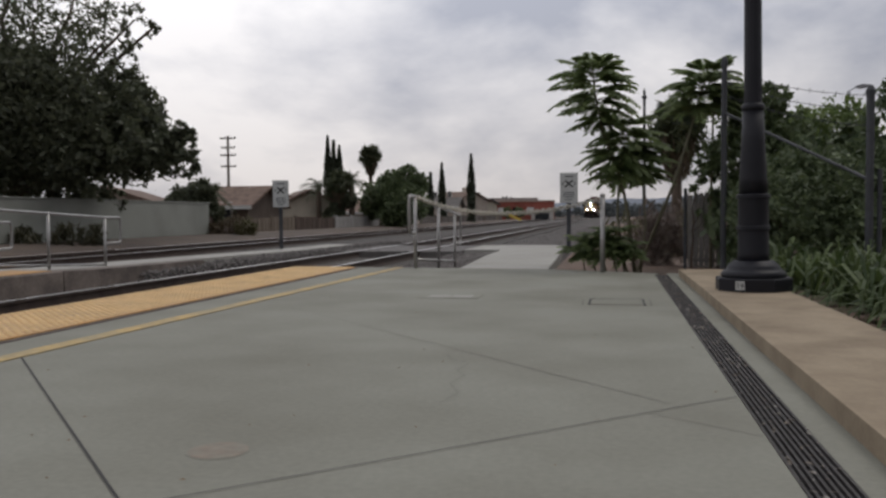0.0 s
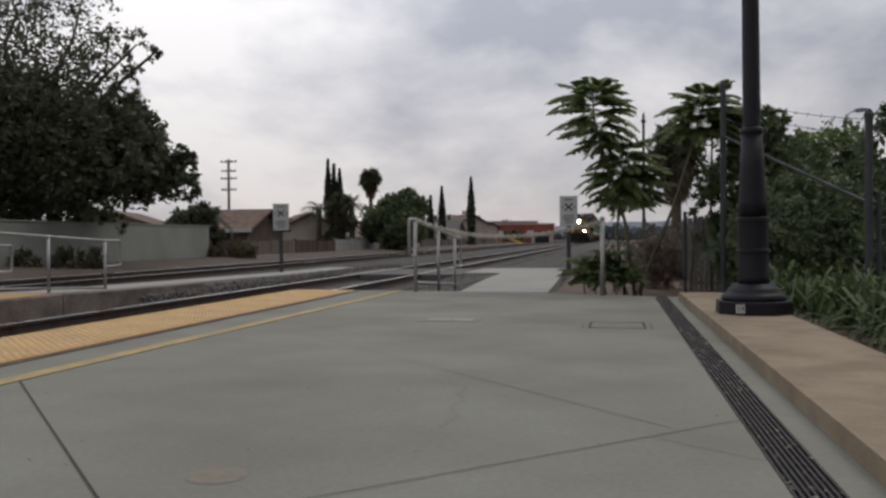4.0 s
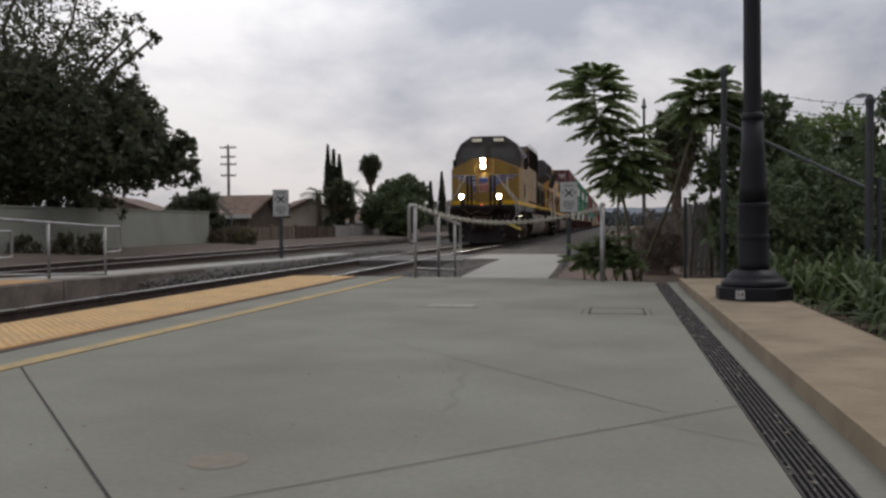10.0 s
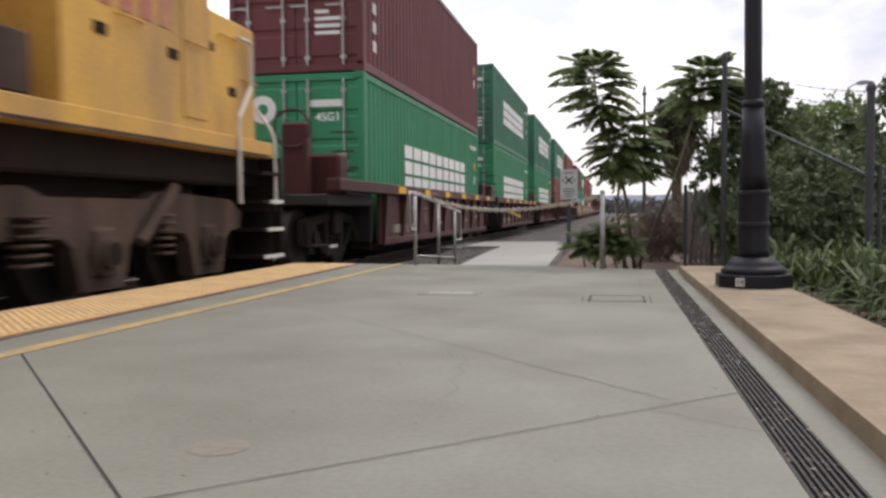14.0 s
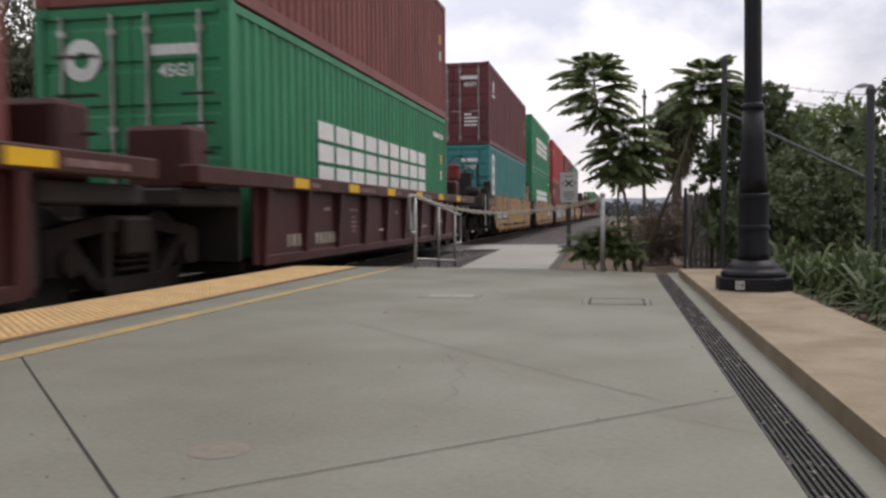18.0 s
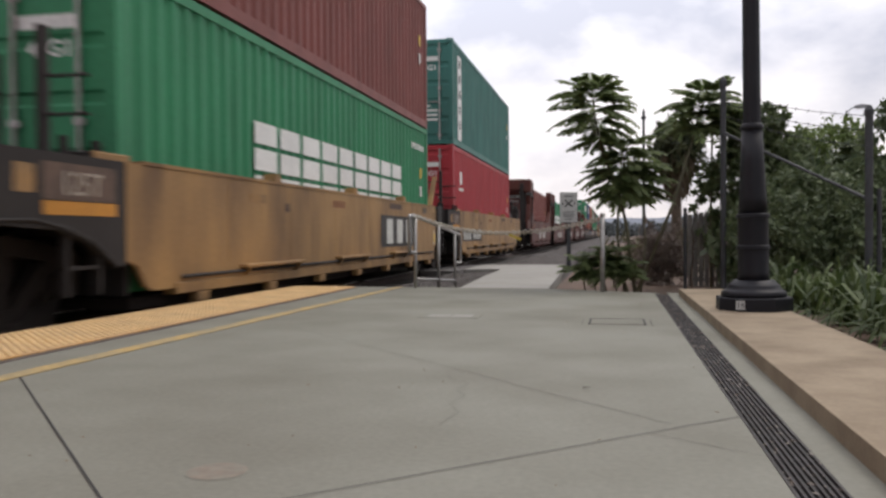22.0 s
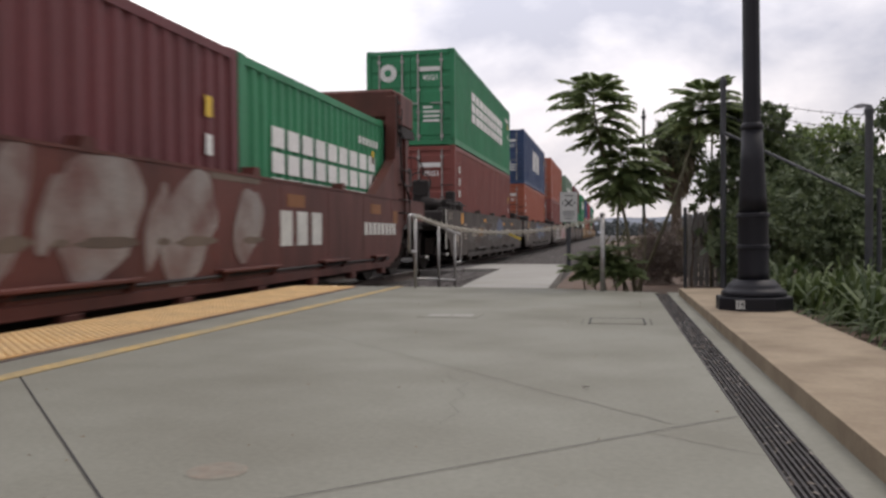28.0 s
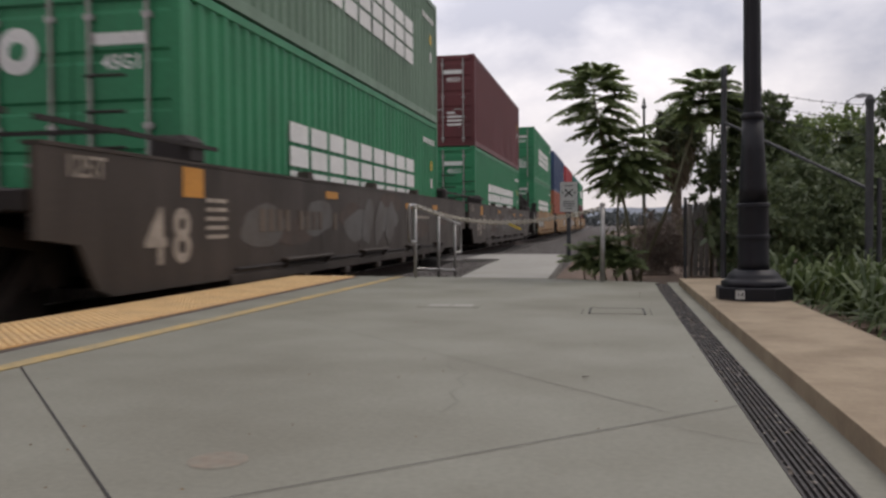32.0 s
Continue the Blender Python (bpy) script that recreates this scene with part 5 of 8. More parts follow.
            if d > 0 and not last:
                part("container_guide", Mesh().prism([(y1 if d < 0 else y0, top), (ym, top + 0.75), (ym - 0.08, top + 0.75), ((y1 if d < 0 else y0) - 0.12, top)], 0, 1.2, 1.3), paint_, U)
        if style == "ribbed":
            part("guide_bracket", Mesh().box(0.6, 1.3, ym - 0.35, ym + 0.1, 1.1, 1.75, 0.05), paint_, U)
            part("guide_bracket", Mesh().box(-1.3, -0.6, ym - 0.35, ym + 0.1, 1.1, 1.75, 0.05), paint_, U)
        if style == "grey":
            part("walkway_rail", Mesh().box(-1.4, 1.44, ym - 0.02, ym + 0.02, 1.62, 1.66), BLACK_GEAR, U)
            part("walkway_rail", Mesh().box(1.4, 1.44, y0 + 0.1, y1 + 0.4, 1.6, 1.64), BLACK_GEAR, U)
            part("hopper_block", Mesh().box(1.0, 1.42, (y1 if d < 0 else y0) - 0.2, (y1 if d < 0 else y0) + 0.2, 1.42, 1.72, 0.06), BLACK_GEAR, U)
        if style == "posts":
            q = 0.0 if d < 0 else CAR_LENGTH
            for s in (-1, 1):
                x0, x1 = min(s * 1.26, s * 1.44), max(s * 1.26, s * 1.44)
                plate = [(-1.45, top), (-0.1, 2.24), (-0.04, 3.4), (0.1, 3.46), (0.95, 3.46), (1.05, 2.85), (0.85, 2.3), (1.0, 1.75), (1.05, 1.15), (0.75, top - 0.5), (0.0, top - 0.35)]
                post = part("end_post", Mesh().prism([(q + d * o, z) for o, z in plate], 0, x0, x1), paint_, U)
                part("post_cap", Mesh().box(min(s * 1.15, s * 1.5), max(s * 1.15, s * 1.5), min(q + d * 0.05, q + d * 1.1), max(q + d * 0.05, q + d * 1.1), 2.86, 3.5, 0.05), paint_, U)
                part("cap_skirt", Mesh().prism([(q + d * 0.05, 2.87), (q + d * 1.08, 2.87), (q + d * 1.2, 2.72), (q + d * 0.25, 2.66)], 0, min(s * 1.3, s * 1.51), max(s * 1.3, s * 1.51)), BLACK_GEAR, post)
                part("post_web", Mesh().box(min(s * 0.95, s * 1.25), max(s * 0.95, s * 1.25), min(q + d * 0.6, q + d * 0.95), max(q + d * 0.6, q + d * 0.95), 1.0, 3.3, 0.03), BLACK_GEAR, post)
                part("post_rib", Mesh().box(min(s * 1.44, s * 1.49), max(s * 1.44, s * 1.49), min(q + d * 0.5, q + d * 0.58), max(q + d * 0.5, q + d * 0.58), 1.1, 2.7, 0.01), paint_, post)
                part("post_gear", Mesh().tube([(s * 1.49, q + d * 0.3, 0.95), (s * 1.49, q + d * 0.85, 1.12), (s * 1.49, q + d * 0.75, 1.6), (s * 1.49, q + d * 0.2, 1.9), (s * 1.49, q + d * 0.1, 2.6), (s * 1.49, q + d * 0.2, 3.2)], 0.025, 6), BLACK_GEAR, post)
                for z in (1.25, 1.5, 1.78, 2.05):
                    part("grab_iron", Mesh().tube([(s * 1.45, q + d * 0.1, z), (s * 1.53, q + d * 0.12, z), (s * 1.53, q + d * 0.8, z), (s * 1.45, q + d * 0.82, z)], 0.014, 6), BLACK_GEAR, post)
                for k in range(4):
                    part("post_rung", Mesh().tube([(s * 1.5, q - d * 0.16, 2.5 + 0.26 * k), (s * 1.5, q + d * 0.1, 2.5 + 0.26 * k)], 0.016, 6), BLACK_GEAR, post)
                part("post_ladder_rail", Mesh().tube([(s * 1.5, q - d * 0.14, 2.4), (s * 1.5, q - d * 0.14, 3.4)], 0.016, 6), BLACK_GEAR, post)
                part("side_reflector", Mesh().box(min(s * 1.451, s * 1.456), max(s * 1.451, s * 1.456), min(q - d * 0.3, q - d * 0.02), max(q - d * 0.3, q - d * 0.02), 1.05, 1.28), FADED_ORANGE, post)
            if (first and d < 0) or (last and d > 0):
                part("end_beam", Mesh().box(-1.4, 1.4, q + d * 0.2 - 0.2, q + d * 0.2 + 0.2, 3.0, 3.55, 0.05), paint_, U)
    if style in ("tan", "grey") and (first or last):
        for y0, y1 in ([(-2.5, -0.1)] if first else []) + ([(CAR_LENGTH + 0.1, CAR_LENGTH + 2.5)] if last else []):
            part("end_cabinet", Mesh().box(-1.38, 1.38, y0, y1, 1.05, 1.42, 0.03), BLACK_GEAR, U)
            for k in range(4):
                yy = y0 + 0.3 + 0.5 * k
                part("end_bracket", Mesh().box(1.2, 1.43, yy, yy + 0.22, 0.85 + 0.1 * (k % 2), 1.5 + 0.22 * (k % 3), 0.03), BLACK_GEAR, U)
            part("air_tank", Mesh().tube([(0.9, y0 + 0.4, 1.6), (0.9, y1 - 0.4, 1.6)], 0.17, 14), BLACK_GEAR, U, smooth=True)
            part("end_grab", Mesh().tube([(1.44, y0 + 0.2, 0.5), (1.44, y0 + 0.2, 1.45)], 0.016, 6), HAND_WHITE, U)
    if first:
        car_truck(U, -1.1)
        part("brake_wheel", Mesh().tube([(0.7 + 0.28 * math.cos(t * 0.35), -1.9, 2.1 + 0.28 * math.sin(t * 0.35)) for t in range(19)], 0.02, 6).box(0.5, 0.9, -1.85, -1.6, 1.1, 2.2, 0.04), BLACK_GEAR if style != "ribbed" else paint_, U)
        part("coupler", Mesh().box(-0.15, 0.15, -3.2, -2.4, 0.72, 1.02, 0.04), LOCO_DARK, U)
        part("corner_step", Mesh().box(1.15, 1.47, -2.5, -2.2, 0.36, 0.39), BLACK_GEAR, U)
        part("step_edge", Mesh().box(1.47, 1.485, -2.5, -2.2, 0.355, 0.395), HAND_WHITE, U)
    if last:
        car_truck(U, CAR_LENGTH + 1.1)
        part("brake_wheel", Mesh().tube([(1.0 + 0.29 * math.cos(t * 0.35), CAR_LENGTH + 2.86, 2.25 + 0.29 * math.sin(t * 0.35)) for t in range(19)], 0.018, 6), BLACK_GEAR, U)
        part("brake_housing", Mesh().box(0.72, 1.06, CAR_LENGTH + 2.55, CAR_LENGTH + 2.8, 1.85, 2.3, 0.05).box(0.8, 0.92, CAR_LENGTH + 2.58, CAR_LENGTH + 2.7, 1.0, 1.9).box(0.6, 0.75, CAR_LENGTH + 2.6, CAR_LENGTH + 2.75, 1.7, 2.05, 0.03), BRAKE_RED if style == "ribbed" else BLACK_GEAR, U, "red hand-brake housing" if style == "ribbed" else "")
        part("coupler", Mesh().box(-0.15, 0.15, CAR_LENGTH + 2.4, CAR_LENGTH + 3.2, 0.72, 1.02, 0.04), LOCO_DARK, U)
        part("corner_step", Mesh().box(1.15, 1.47, CAR_LENGTH + 2.2, CAR_LENGTH + 2.5, 0.36, 0.39), BLACK_GEAR, U)
        part("step_edge", Mesh().box(1.47, 1.485, CAR_LENGTH + 2.2, CAR_LENGTH + 2.5, 0.355, 0.395), HAND_WHITE, U)
    else:
        car_truck(U, CAR_LENGTH + gap / 2)
    return U


# ---- containers
BOXES = {}


def container_meshes(length, height):
    """The shared meshes of one size: corrugated sides, roof, frame, doors and fittings."""
    if (length, height) in BOXES:
        return BOXES[length, height]
    w, k = 1.22, {}
    for s, name in ((1, "near"), (-1, "far")):
        m = Mesh()
        y, up = 0.14, False
        prof = []
        end = length - 0.14
        step = (end - y) / round((end - y) / 0.28)
        while y < end - 0.01:
            prof += [(y, 0.0), (y + step * 0.26, 0.0), (y + step * 0.5, 0.036), (y + step * 0.76, 0.036)]
            y += step
        prof.append((end, 0.0))
        for yy, d in prof:
            m.v += [(s * (w - 0.008 - d), yy, 0.15), (s * (w - 0.008 - d), yy, height - 0.1)]
        m.f = [(2 * i, 2 * i + 2, 2 * i + 3, 2 * i + 1) if s > 0 else (2 * i, 2 * i + 1, 2 * i + 3, 2 * i + 2) for i in range(len(prof) - 1)]
        k["side_" + name] = m.done("side_panel", fix=False)
    fr = Mesh()
    for s in (-1, 1):
        x0, x1 = min(s * (w - 0.12), s * w), max(s * (w - 0.12), s * w)
        for y in (0.0, length - 0.15):
            fr.box(x0, x1, y, y + 0.15, 0.1, height - 0.1)
        fr.box(x0, x1, 0.0, length, 0.02, 0.17)
        fr.box(min(s * (w - 0.07), s * w), max(s * (w - 0.07), s * w), 0.0, length, height - 0.12, height - 0.02)
    for y in (0.02, length - 0.12):
        fr.box(-w, w, y, y + 0.1, 0.02, 0.16).box(-w, w, y, y + 0.1, height - 0.13, height - 0.01)
    k["frame"] = fr.done("frame")
    k["roof"] = Mesh().box(-w + 0.03, w - 0.03, 0.05, length - 0.05, height - 0.06, height - 0.02).done("roof")
    k["floor"] = Mesh().box(-w + 0.05, w - 0.05, 0.05, length - 0.05, 0.1, 0.16).done("floor")
    e = Mesh()
    n = 9
    for i in range(n):
        x = -w + 0.12 + i * (2 * w - 0.24) / n
        d = (2 * w - 0.24) / n
        e.box(x, x + d * 0.6, length - 0.1, length - 0.05, 0.16, height - 0.12)
    e.box(-w + 0.1, w - 0.1, length - 0.13, length - 0.09, 0.16, height - 0.12)
    k["end_wall"] = e.done("end_wall")
    for s, name in ((1, "near"), (-1, "far")):
        face = [(0.09, height - 0.14), (0.09, 0.17), (0.05, 0.17)]
        for i in range(5):
            z, h = 0.22 + i * (height - 0.42) / 5, (height - 0.42) / 5
            face += [(0.05, z + 0.04), (0.028, z + 0.07), (0.028, z + h - 0.07), (0.05, z + h - 0.04)]
        d = Mesh().prism(face + [(0.05, height - 0.14)], 0, min(s * 0.01, s * (w - 0.12)), max(s * 0.01, s * (w - 0.12)))
        k["door_" + name] = d.done("door")
        for j, x in enumerate((0.22, 0.86)):
            r = Mesh().tube([(s * x, 0.0, 0.12), (s * x, 0.0, height - 0.1)], 0.021, 8)
            for z in (0.25, 0.9, 1.5, height - 0.3):
                r.box(s * x - 0.05, s * x + 0.05, -0.015, 0.05, z - 0.03, z + 0.03)
            r.box(min(s * x, s * x - 0.3), max(s * x, s * x - 0.3), -0.02, 0.01, 1.12, 1.15)
            k["rod_%s_%d" % (name, j)] = r.done("lock_rod")
    c = Mesh().box(-0.09, 0.09, -0.09, 0.09, -0.06, 0.06, 0.012)
    k["casting"] = c.done("corner_casting")
    BOXES[length, height] = k
    return k


def shade(name, colour, dirt=None, stain=0.3):
    # lifted and slightly greyed: the sky's sheen on the steel goes into the colour
    colour = tuple(min(0.9, c * 1.18 + 0.014) for c in colour)
    return train_paint(name, colour, dirt or tuple(c * 0.5 + 0.02 for c in colour), stain, 0.55)


HUES = {
    "green": (shade("green_container_paint", (0.018, 0.19, 0.085)), "bright green"),
    "dark_green": (shade("dark_green_container_paint", (0.02, 0.13, 0.075)), "darker green"),
    "pale_green": (shade("faded_green_container_paint", (0.13, 0.21, 0.15)), "faded grey-green"),
    "maroon": (shade("maroon_container_paint", (0.11, 0.023, 0.027)), "dark maroon"),
    "brown": (shade("brown_container_paint", (0.175, 0.045, 0.036)), "red-brown"),
    "orange": (shade("orange_container_paint", (0.3, 0.08, 0.045)), "orange-brown"),
    "red": (shade("red_container_paint", (0.34, 0.025, 0.035)), "red"),
    "teal": (shade("teal_container_paint", (0.03, 0.185, 0.185)), "teal"),
    "blue_teal": (shade("blue_green_container_paint", (0.035, 0.155, 0.135)), "blue-green"),
    "navy": (shade("navy_container_paint", (0.022, 0.05, 0.125)), "navy blue"),
}
MARK_WHITE = paint("white_container_marking", (0.75, 0.76, 0.74), 0.55, stain=0.15)
MARK_YELLOW = paint("yellow_warning_sticker", (0.75, 0.5, 0.03), 0.5)


def container(hue, marks="", length=12.19, height=2.9, upper=False):
    """A freight container: doors at local y = 0, floor at z = 0, centred on x."""
    paint_, word = HUES[hue]
    what = {"wide": " with wide white side marking", "strip": " with a vertical white strip", "badge": " with blue and yellow badge",
            "logo": " with a small white badge", "short": " with a short white marking", "": "", "column": " with a column of white marks"}[marks]
    C = thing("shipping_container", word + " corrugated steel container" + what + (", stacked" if upper and len(what) < 20 else ""), "container", "containers on the train")
    k = container_meshes(length, height)
    for key, name in (("side_near", "side_panel"), ("side_far", "side_panel"), ("frame", "frame"), ("roof", "roof"), ("floor", "floor"), ("end_wall", "end_wall")):
        part(name, k[key], paint_, C)
    for side in ("near", "far"):
        door = part("door", k["door_" + side], paint_, C)
        for j in (0, 1):
            part("lock_rod", k["rod_%s_%d" % (side, j)], STEEL if hue not in ("teal",) else paint_, door)
    for x in (-1.13, 1.13):
        for y in (0.085, length - 0.085):
            for z in (0.06, height - 0.055):
                part("corner_casting", k["casting"], paint_, C, m=pose(x, y, z))
    flush = 1.2135
    lettering("45G1", 0.2, MARK_WHITE, C, pose(0.34, 0.028, height - 0.82, 90, 0, 0), "type_code")
    # door stencils
    for x0, x1, z in ((0.24, 0.82, height - 0.58), (0.35, 0.6, 1.0), (0.35, 0.8, 0.88), (0.35, 0.8, 0.76), (0.35, 0.8, 0.64)):
        part("stencil_bar", Mesh().box(x0, x1, 0.022, 0.03, z, z + (0.12 if z > 1.5 else 0.06)), MARK_WHITE, C)
    if marks == "wide":
        part("badge", Mesh().lathe([(0.24, 0.0), (0.24, 0.008)], 24), MARK_WHITE, C, "round white door badge", m=pose(-0.62, 0.026, height - 0.6, 90, 0, 0))
        part("badge_centre", Mesh().lathe([(0.1, 0.0), (0.1, 0.004)], 8), paint_, C, m=pose(-0.62, 0.017, height - 0.6, 90, 0, 0))
        if length < 10:
            y0, y1 = 0.9, 5.6
        else:
            y0, y1 = 2.78, 9.85
        w = (y1 - y0) / 9
        for i in range(9):
            block = Mesh()
            p, q, z0, z1 = y0 + i * w + 0.03, y0 + (i + 1) * w - 0.03, 0.97, 1.88
            for k in range(3):
                block.box(flush, flush + 0.004, p, q - 0.06, z0 + k * 0.32, z0 + k * 0.32 + 0.26)
            part("marking_block", block, MARK_WHITE, C, "white marking block")
        for i in range(6):
            part("stencil_bar", Mesh().box(flush, flush + 0.004, length - 1.5 + i * 0.2, length - 1.38 + i * 0.2, height - 0.55, height - 0.43), MARK_WHITE, C)
    elif marks == "strip":
        part("marking_strip", Mesh().box(flush, flush + 0.004, 0.75, 1.3, 0.2, height - 0.3), MARK_WHITE, C)
        for i in range(5):
            part("stencil_bar", Mesh().box(flush + 0.004, flush + 0.006, 0.9, 1.15, 0.5 + i * 0.42, 0.72 + i * 0.42), INK, C)
    elif marks == "column":
        for i in range(6):
            part("stencil_bar", Mesh().box(flush, flush + 0.004, 0.58, 0.8, height - 0.72 - i * 0.33, height - 0.53 - i * 0.33), OFF_WHITE, C)
    elif marks == "badge":
        part("badge", Mesh().box(flush, flush + 0.004, 0.75, 1.85, 1.75, 2.6), BLUE, C)
        part("badge_field", Mesh().box(flush + 0.004, flush + 0.007, 1.15, 1.8, 2.25, 2.55), MARK_YELLOW, C)
        bars(C, "badge_bar", flush + 0.004, 0.8, 1.8, 1.8, 2.18, 4, MARK_WHITE, 0.3)
    elif marks == "logo":
        part("logo", Mesh().box(flush, flush + 0.004, 1.0, 1.3, 1.9, 2.25), MARK_WHITE, C)
        bars(C, "stencil_bar", flush, 0.85, 1.5, 1.72, 1.8, 5, MARK_WHITE)
    elif marks == "short":
        bars(C, "marking_block", flush, 4.4, 8.2, 0.95, 2.0, 5, MARK_WHITE, 0.35, 0.004)
    for y, z in ((length - 0.75, 1.75), (length - 0.75, 1.35)):
        part("sticker", Mesh().box(flush, flush + 0.004, y, y + 0.14, z, z + 0.22), MARK_YELLOW if z > 1.5 else MARK_WHITE, C)
    return C


def place_load(s, lower, upper, tall=2.8):
    """Containers of one well; each is (hue, marks), or a list of two short ones."""
    if isinstance(lower, list):
        for i, (hue, marks) in enumerate(lower):
            TRAIN.append((container(hue, marks, 6.06, 2.59), s + i * 6.1, 0.345))
    else:
        TRAIN.append((container(*lower), s, 0.345))
    if upper:
        TRAIN.append((container(*upper, height=tall, upper=True), s, 3.25))


TRAIN.append((lead_locomotive(), -1.3, 0.0))
TRAIN.append((second_locomotive(), 21.0, 0.0))
E_ = "wide"
CARS = [
    ("ribbed", 15.7, 46.5, [(("green", E_), ("maroon", "column")), (("green", E_), ("dark_green", E_)), (("green", E_), ("dark_green", E_)), (("brown", "column"), ("dark_green", E_)), (("green", E_), ("brown", ""))]),
    ("tan", 15.33, 129.0, [(("teal", "strip"), ("maroon", "logo")), (("green", E_), ("green", E_)), (("brown", "logo"), ("red", "logo")), (("green", E_), ("brown", "column")), (("red", "logo"), ("blue_teal", "strip"))]),
    ("posts", 15.8, 209.9, [(("brown", "badge"), None), (("green", E_), None), (("brown", "badge"), None), (("brown", "column"), None), ([("maroon", "column"), ("green", E_)], None)]),
    ("grey", 17.8, 292.4, [(("brown", "column"), ("green", E_)), (("orange", "column"), ("navy", "short")), (("brown", "column"), ("orange", "column")), (("green", E_), ("pale_green", E_)), (("green", E_), ("maroon", ""))]),
    ("tan", 15.33, 383.2, [(("green", E_), ("green", E_)), (("orange", ""), ("navy", "")), (("brown", ""), ("red", "")), (("green", E_), ("blue_teal", "")), (("maroon", ""), ("green", E_))]),
]
SILVER = paint("silver_spray_paint", (0.44, 0.43, 0.41), 0.5, stain=0.5, stain_scale=2, stain_colour=(0.3, 0.26, 0.21), grain=0.1)
SPRAY_RED = paint("red_spray_paint", (0.36, 0.07, 0.07), 0.6, stain=0.3)
SPRAY_BLUE = paint("blue_spray_paint", (0.06, 0.095, 0.17), 0.6, stain=0.7, stain_scale=2.5, stain_colour=(0.085, 0.078, 0.075))
WORN_SILVER = paint("worn_silver_spray", (0.23, 0.205, 0.19), 0.6, stain=0.8, stain_scale=2.2, stain_colour=(0.12, 0.05, 0.042))
FAINT_TAG = paint("faint_grey_tag", (0.1, 0.093, 0.088), 0.7, stain=0.8, stain_scale=2.5, stain_colour=(0.085, 0.072, 0.063))
SPRAY_BRIGHT = paint("bright_blue_spray_paint", (0.045, 0.1, 0.24), 0.6, stain=0.5, stain_scale=3)
SPRAY_LIME = paint("lime_spray_paint", (0.32, 0.34, 0.07), 0.6, stain=0.4)
WHITE_SPRAY = paint("white_spray_paint", (0.56, 0.53, 0.48), 0.6, stain=0.4, stain_scale=2.5, stain_colour=(0.4, 0.35, 0.29))
RUST_SMEAR = paint("brown_rust_smear", (0.075, 0.05, 0.038), 0.8, stain=0.8, stain_scale=4, stain_colour=(0.06, 0.047, 0.04))
RUST_PANEL = paint("rusty_brown_panel", (0.12, 0.075, 0.055), 0.8, stain=0.6, stain_scale=6, stain_colour=(0.06, 0.042, 0.036))
WORN_BROWN = paint("worn_orange_brown_patch", (0.3, 0.165, 0.06), 0.75, stain=0.6, stain_scale=5, stain_colour=(0.2, 0.13, 0.07))
DARK_PANEL = paint("dark_stencil_panel", (0.035, 0.032, 0.03), 0.7)


def bubble(y, z, w, h, material, parent, x, name="graffiti_shape"):
    n, q = 26, random.uniform(0, 20)
    radii = [1 + 0.35 * noise.noise((q, 1.3 * math.cos(2 * math.pi * k / n), 1.3 * math.sin(2 * math.pi * k / n))) for k in range(n)]
    part(name, Mesh().prism([(y + w / 2 * radii[k] * math.cos(2 * math.pi * k / n) + 0.18 * h * math.sin(2 * math.pi * k / n), z + h / 2 * radii[k] * math.sin(2 * math.pi * k / n)) for k in range(n)], 0, x, x + 0.003), material, parent)


